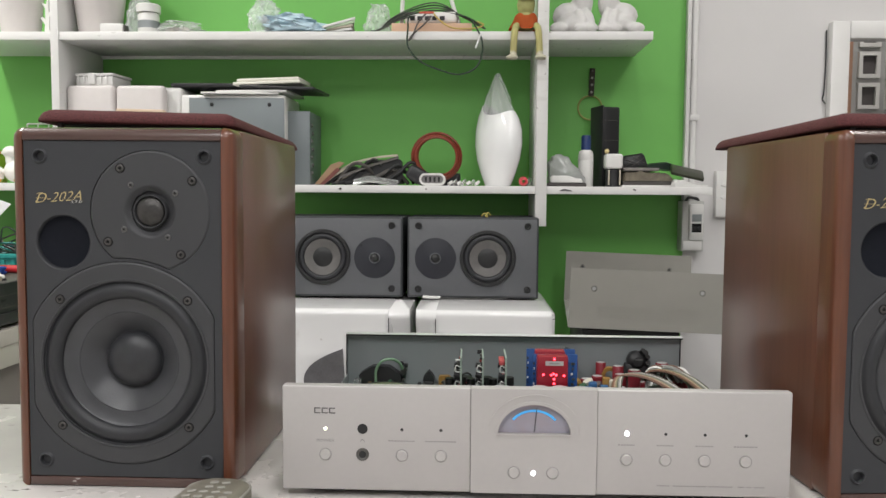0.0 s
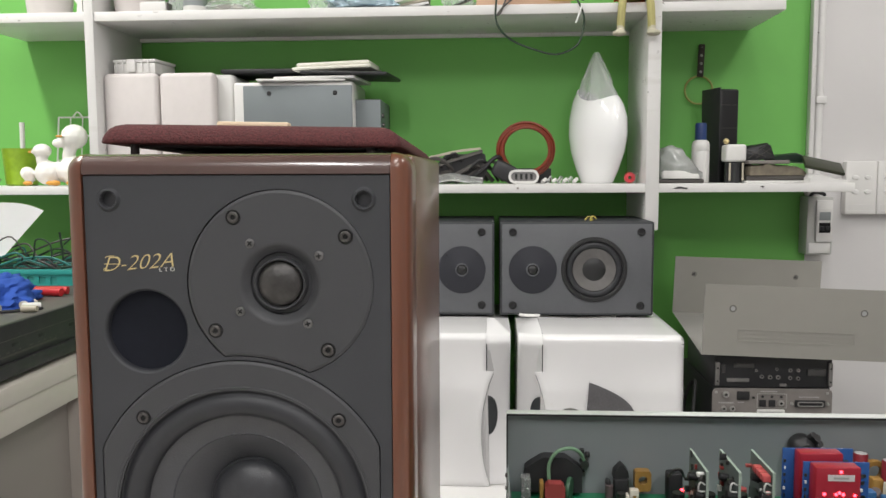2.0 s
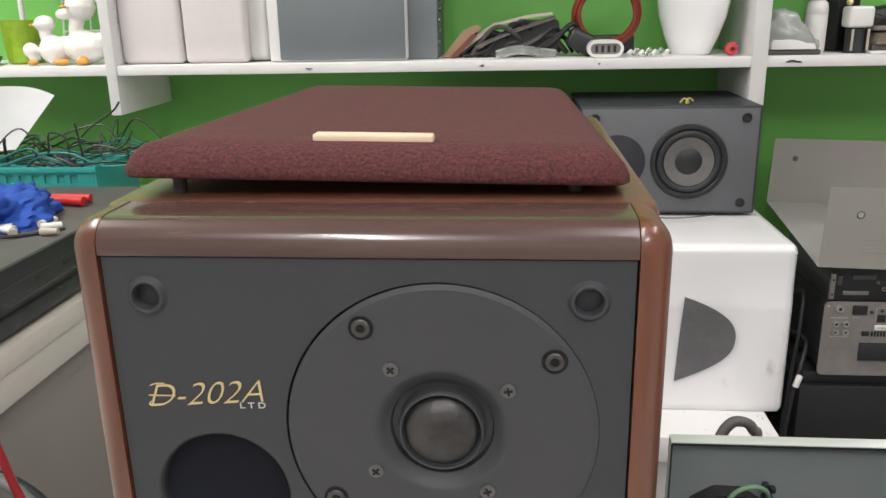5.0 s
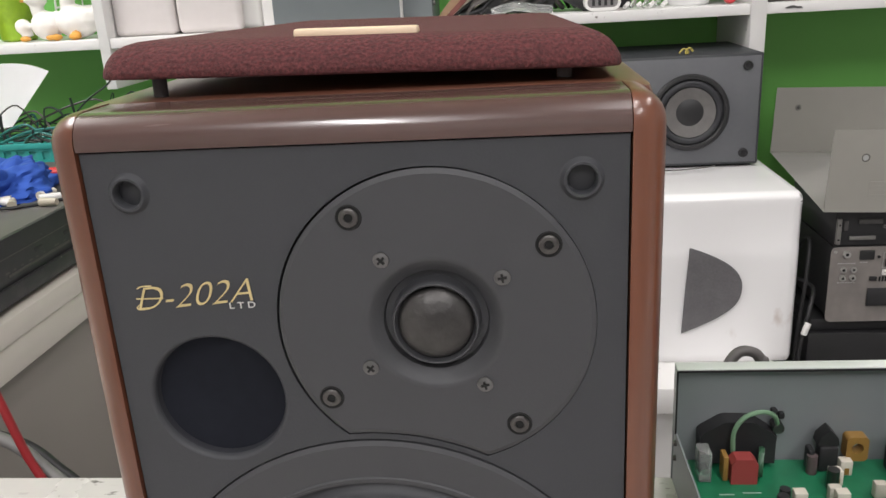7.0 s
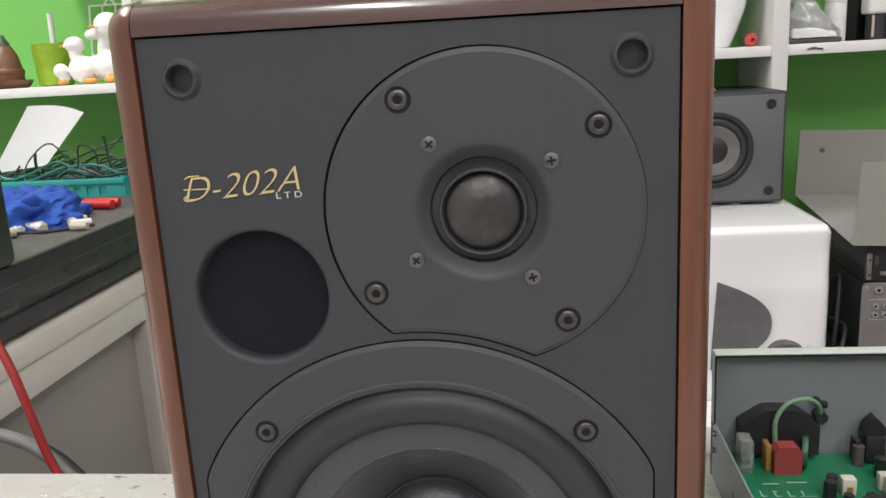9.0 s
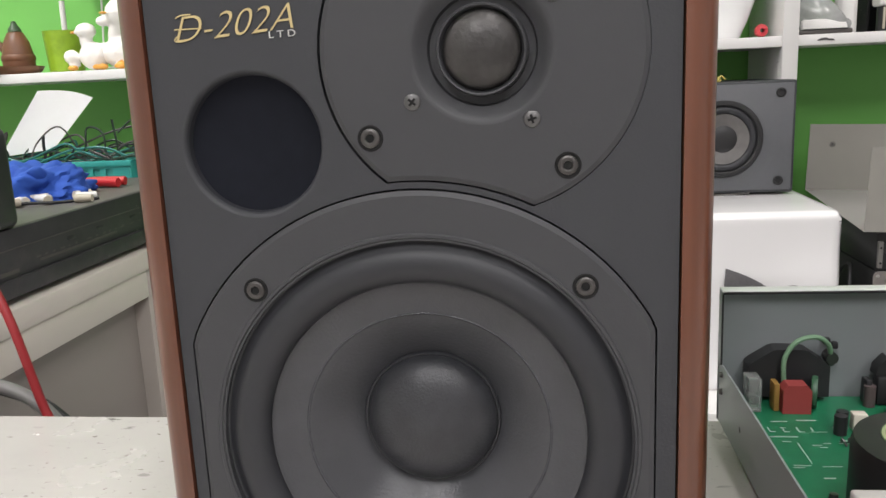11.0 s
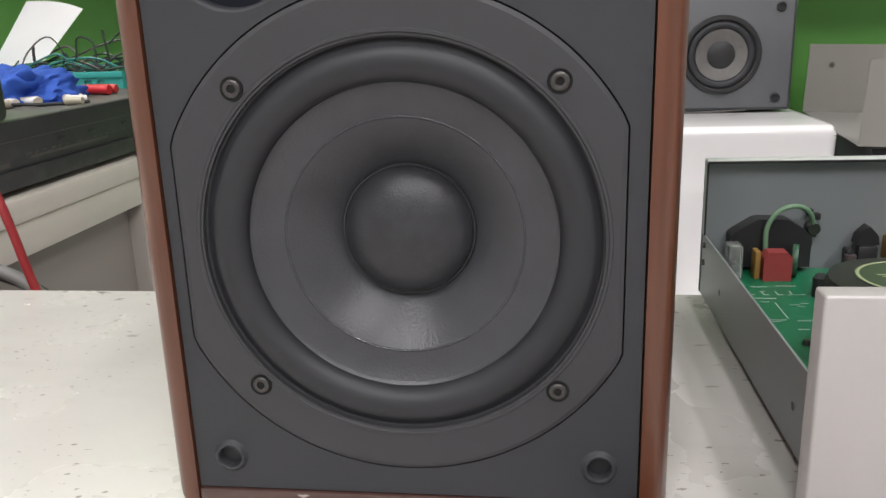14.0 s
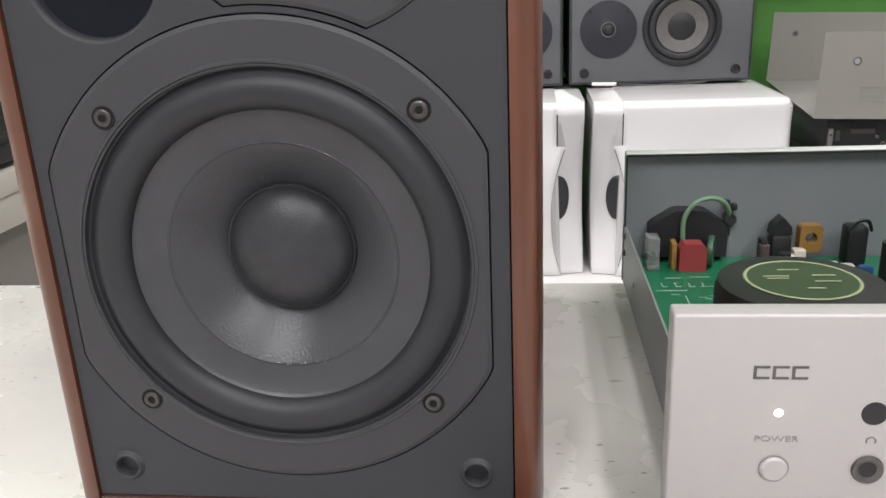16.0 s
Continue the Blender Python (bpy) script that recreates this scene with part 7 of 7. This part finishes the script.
for x in (-0.05, 0.075):
    part("wire", rod((x, 0, 0), (x, 0, 0.165), 0.0022, 8), PLASTIC_W, t)
for z in (0.165, 0.120, 0.06, 0.01):
    part("wire", rod((-0.05, 0, z), (0.075, 0, z), 0.0020, 8), PLASTIC_W, t)
for x in (-0.02, 0.01, 0.04):
    part("wire", rod((x, 0, 0.01), (x, 0, 0.165), 0.0016, 8), PLASTIC_W, t)
part("hook", tube([(-0.015, 0, 0.165), (-0.004, 0, 0.178), (0.010, 0, 0.165)], 0.0018, 6), PLASTIC_W, t)
BROWN = material("brown_carved_wood", (0.16, 0.07, 0.035), 0.45, vary=0.4, scale=40)
t = thing("wooden_tray", "dark red-brown turned wooden tray", "tray", pose(-1.33, 2.03, SZ))
part("body", lathe([(0, 0), (0.06, 0), (0.068, 0.008), (0.072, 0.016), (0.068, 0.016), (0.06, 0.006), (0, 0.006)], 36), BROWN, t)
t = thing("teapot", "small brown carved teapot with a green lid on a wooden tray", "teapot", pose(-1.300, 2.03, SZ + 0.0062))
part("body", lathe([(0, 0), (0.028, 0), (0.031, 0.006), (0.030, 0.030), (0.024, 0.058), (0.015, 0.076), (0.012, 0.078), (0, 0.078)], 32), BROWN, t)
part("lid", lathe([(0.013, 0.0782), (0.0125, 0.083), (0.006, 0.092), (0.0045, 0.098), (0, 0.100)], 24), material("dull_green_glaze", (0.045, 0.085, 0.04), 0.4, vary=0.3), t, "dull green lid")
part("spout", tube([(-0.022, 0, 0.036), (-0.042, 0, 0.058), (-0.060, 0, 0.066), (-0.074, 0, 0.060), (-0.080, 0, 0.044)], 0.0075, 10, 5), BROWN, t)
part("relief_band", lathe([(0.0305, 0.020), (0.0322, 0.023), (0.0320, 0.030), (0.0298, 0.033)], 32), BROWN, t)

# ---- clutter on the side bench ----
PAPER = material("white_paper", (0.84, 0.84, 0.84), 0.6, vary=0.03, bump=0.1, bump_scale=20)
BZ = 0.7452
blackdev = thing("black_amplifier", "long black amplifier on the side bench, strewn with tools", "amplifier")
part("case", slab(-1.28, -0.848, 1.06, 1.800, 0.752, 0.8294, 0.002), DUSTY, blackdev)
# paler than the case: dust, plus a brown-grey reflection painted in
part("top_panel", slab(-1.276, -0.852, 1.064, 1.796, 0.8290, 0.8301, 0.0004), material("dusty_black_lid_sheen", (0.105, 0.097, 0.090), 0.5, vary=0.4, scale=22), blackdev, "dusty top panel with its grey reflection put into the colour")
part("front_ledge", slab(-0.8478, -0.8420, 1.062, 1.798, 0.7525, 0.7740, 0.002), DUSTY, blackdev)
for y in (1.12, 1.74):
    for x in (-0.90, -1.22):
        part("foot", rod((x, y, BZ), (x, y, 0.7525), 0.016, 14), DARK, blackdev)
for y0, y1, z0, z1 in ((1.10, 1.30, 0.778, 0.783), (1.34, 1.52, 0.782, 0.785)):
    part("front_slot", slab(-0.8482, -0.8475, y0, y1, z0, z1), LEADS, blackdev)
for k in range(26):
    y = 1.335 + 0.0165 * k + (0.010 if k % 7 == 6 else 0.0)
    part("printed_bar", slab(-0.8483, -0.8478, y, y + 0.0045 + 0.004 * (k % 3 == 0), 0.7870, 0.7892), LEADS, blackdev)
part("front_line", slab(-0.8486, -0.8475, 1.075, 1.785, 0.8055, 0.8068), LEADS, blackdev)
for y in (1.40, 1.47, 1.56, 1.66):
    part("push_button", slab(-0.8500, -0.8475, y, y + 0.020, 0.7945, 0.8000, 0.0008), DARK, blackdev)
t = thing("blue_cloth", "crumpled royal blue cloth thrown on the amplifier", "cloth", pose(-0.986, 1.556, 0.8305))
bm = bmesh.new()
bmesh.ops.create_icosphere(bm, subdivisions=5, radius=1.0)
for v in bm.verts:
    n = noise.noise(v.co * 1.7 + Vector((3, 1, 2)))
    f = abs(noise.noise(v.co * 3.6 + Vector((7, 0, 1))))
    f2 = abs(noise.noise(v.co * 7.5))
    k = 0.85 + 0.40 * n + 0.32 * f + 0.10 * f2
    v.co = Vector((v.co.x * 0.076 * k, v.co.y * 0.085 * k, max(0.0, (v.co.z + 0.20) * 0.047 * k)))
part("cloth", bm, material("royal_blue_fabric", (0.020, 0.075, 0.36), 0.85, vary=0.25, scale=30, bump=0.3, bump_scale=300), t, angle=60)
t = thing("pliers", "red-handled tool lying on the amplifier", "pliers", pose(-0.941, 1.655, 0.8302))
REDH = material("red_rubber_handle", (0.50, 0.025, 0.030), 0.45, vary=0.15)
part("handle", tube([(-0.045, 0.0, 0.008), (-0.01, 0.004, 0.009), (0.030, 0.0, 0.008)], 0.0075, 10, 5), REDH, t)
part("handle", tube([(-0.045, 0.016, 0.008), (-0.01, 0.020, 0.009), (0.030, 0.022, 0.008)], 0.0070, 10, 5), REDH, t)
part("jaw", tube([(-0.045, 0.008, 0.008), (-0.075, 0.008, 0.007), (-0.095, 0.008, 0.006)], 0.006, 8, 4), STEEL, t)
for k in range(9):
    t = thing("small_part", "loose pale plastic plug among the tools", "plug", pose(-0.884 - 0.0105 * k, 1.490 - 0.005 * k + 0.022 * (k % 3), 0.8302, 0, 0, 40 * k))
    part("body", rod((0, 0, 0.0064), (0.024 + 0.003 * (k % 4), 0.0, 0.0064), 0.0062, 10, r2=0.0048), (PALE_L, PLASTIC_W, BEIGE)[k % 3], t)
t = thing("white_card", "white card lying on the amplifier", "card", pose(-0.985, 1.700, 0.8302, 0, 0, 12))
part("body", slab(-0.05, 0.05, -0.012, 0.012, 0, 0.002), PLASTIC_W, t)
TEAL = material("teal_plastic", (0.03, 0.30, 0.27), 0.4, vary=0.12)
t = thing("test_lead", "thin black lead lying across the amplifier", "cable")
part("lead", tube([(-0.995, 1.440, 0.8325), (-0.950, 1.455, 0.836), (-0.915, 1.475, 0.8335), (-0.885, 1.500, 0.8325), (-0.868, 1.520, 0.8325)], 0.0022, 8), DARK, t)
t = thing("teal_crate", "teal plastic crate with square holes", "crate", pose(-1.135, 1.830, BZ))
part("front_wall", plate(rect(-0.27, 0.15, 0, 0.112), [rect(-0.255 + 0.024 * k, -0.241 + 0.024 * k, 0.083, 0.098) for k in range(16)], 0, 0.004), TEAL, t)
part("body", slab(-0.27, 0.15, 0.0042, 0.16, 0, 0.104, 0.003), TEAL, t)
part("end_wall", slab(0.1502, 0.154, 0.0, 0.16, 0, 0.112, 0.001), TEAL, t)
part("rim", slab(-0.272, 0.156, -0.003, -0.0002, 0.102, 0.113, 0.001), TEAL, t)
t = thing("cable_tangle", "tangle of thin green, teal and black wires heaped on the crate", "cables")
TEALW = material("teal_wire", (0.025, 0.16, 0.14), 0.4, vary=0.1)
r3 = random.Random(21)
for k in range(44):
    x, y, z = -1.40 + 0.40 * r3.random(), 1.84 + 0.13 * r3.random(), 0.8515 + 0.003 * r3.random()
    pts = [(x, y, z)]
    turn = 2 * math.pi * r3.random()
    for j in range(6):
        turn += 1.5 * (r3.random() - 0.5)
        x += 0.055 * math.cos(turn) + 0.016
        y = min(1.985, max(1.838, y + 0.045 * math.sin(turn)))
        z = 0.8525 + (0.045 if k % 3 else 0.085) * r3.random() * (1 - abs(j - 2.5) / 3.2)
        pts.append((min(-0.92, max(-1.44, x)), y, z))
    part("wire", tube(pts, 0.0010 + 0.0014 * r3.random(), 6, 5), (CABLE_G, DARK, TEALW, LEADS, CABLE_G, TEALW)[k % 6], t)
part("wire", tube([(-1.02, 1.87, 0.855), (-1.025, 1.87, 0.90), (-1.028, 1.87, 0.930)], 0.0022, 6), CABLE_G, t)
part("wire", tube([(-1.02, 1.87, 0.905), (-1.00, 1.88, 0.925), (-0.965, 1.89, 0.948), (-0.95, 1.89, 0.965)], 0.0018, 6), CABLE_G, t)
part("wire", tube([(-1.16, 1.86, 0.852), (-1.162, 1.86, 0.885), (-1.160, 1.86, 0.905)], 0.0028, 6), DARK, t)
t = thing("paper_sheet", "large sheet of white paper standing up among the wires", "paper")
bm = bmesh.new()
cols = []
for i in range(13):
    u = i / 12
    cols.append([bm.verts.new((-1.280 + 0.112 * u + 0.055 * w, 1.900 + 0.062 * w + 0.010 * math.sin(u * 3.0) * (0.4 + w), 0.8660 + 0.122 * w - 0.030 * u * w + 0.012 * u + 0.006 * math.sin(u * 3.1) * w)) for w in (0, 0.2, 0.4, 0.6, 0.8, 1)])
for p, q in zip(cols, cols[1:]):
    for k in range(5):
        bm.faces.new((p[k], q[k], q[k + 1], p[k + 1]))
bmesh.ops.solidify(bm, geom=bm.faces[:], thickness=0.0012)
part("sheet", bm, PAPER, t)
t = thing("black_speaker_box", "small black plastic speaker box on the amplifier", "speaker", pose(-0.9240, 1.237, 0.8302))
part("body", slab(-0.090, 0.082, 0, 0.072, 0, 0.114, 0.010, 3), BLACK_DEV, t)
part("front_ring", lathe([(0.010, 0.001), (0.014, 0.003), (0.018, 0.001)], 24, Matrix.Translation((0.045, 0, 0.045)) @ FACE), LEADS, t)
t = thing("red_cable", "red test lead hanging down behind the table", "cable")
part("lead", tube([(-0.847, 1.20, 0.834), (-0.80, 1.15, 0.850), (-0.745, 1.10, 0.838), (-0.712, 1.085, 0.790), (-0.690, 1.08, 0.715), (-0.655, 1.07, 0.60), (-0.66, 1.06, 0.30), (-0.68, 1.08, 0.006)], 0.0040, 10), material("red_cable_rubber", (0.27, 0.018, 0.022), 0.4, vary=0.1), t)
t = thing("mains_cable", "grey and black mains cables hanging behind the table", "cable")
part("lead", tube([(-0.86, 1.02, 0.73), (-0.80, 1.07, 0.738), (-0.735, 1.09, 0.722), (-0.685, 1.09, 0.690), (-0.63, 1.08, 0.60), (-0.62, 1.07, 0.30), (-0.64, 1.09, 0.006)], 0.0062, 10), material("grey_cable_rubber", (0.16, 0.155, 0.15), 0.45, vary=0.15), t)
part("lead", tube([(-0.86, 1.04, 0.715), (-0.80, 1.09, 0.725), (-0.735, 1.11, 0.707), (-0.685, 1.11, 0.675), (-0.64, 1.10, 0.60), (-0.63, 1.09, 0.30), (-0.65, 1.12, 0.006)], 0.0055, 10), DARK, t)

# ---- remote control on the table ----
t = thing("remote_control", "grey-olive remote control with rows of dull silver keys", "remote", pose(-0.2070, 0.602, 0.7291, 0, 0, -6))
KEYM = material("silver_rubber_key", (0.29, 0.28, 0.25), 0.5, vary=0.15)
bm = bmesh.new()
ring = round_rect(-0.0278, 0.0278, -0.060, 0.1185, 0.021, 8)
rings = []
for grow, z in ((-0.003, 0.0), (0.0, 0.004), (0.0, 0.0105), (-0.0018, 0.0140), (-0.0055, 0.0160)):
    rings.append([bm.verts.new((x * (1 + grow / 0.0278), 0.029 + (y - 0.029) * (1 + grow / 0.089), z)) for x, y in ring])
for p, q in zip(rings, rings[1:]):
    for j in range(len(p)):
        bm.faces.new((p[j - 1], p[j], q[j], q[j - 1]))
bm.faces.new(rings[0][::-1])
bm.faces.new(rings[-1])
bmesh.ops.recalc_face_normals(bm, faces=bm.faces)
part("body", bm, material("olive_grey_plastic", (0.175, 0.160, 0.130), 0.45, vary=0.15), t)
for j in range(14):
    for k in range(4):
        if j > 11 and k in (0, 3):
            continue
        m = pose(-0.0162 + 0.0108 * k, -0.045 + 0.0112 * j, 0.0158, 0, 0, 18)
        part("key", slab(-0.0036, 0.0036, -0.0022, 0.0022, 0, 0.0016, 0.0007), KEYM, t, at=m)
part("rim", tube([(x * 0.985, 0.029 + (y - 0.029) * 0.985, 0.0128) for x, y in ring + ring[:1]], 0.0011, 6, 1), KEYM, t, "dull silver rim")
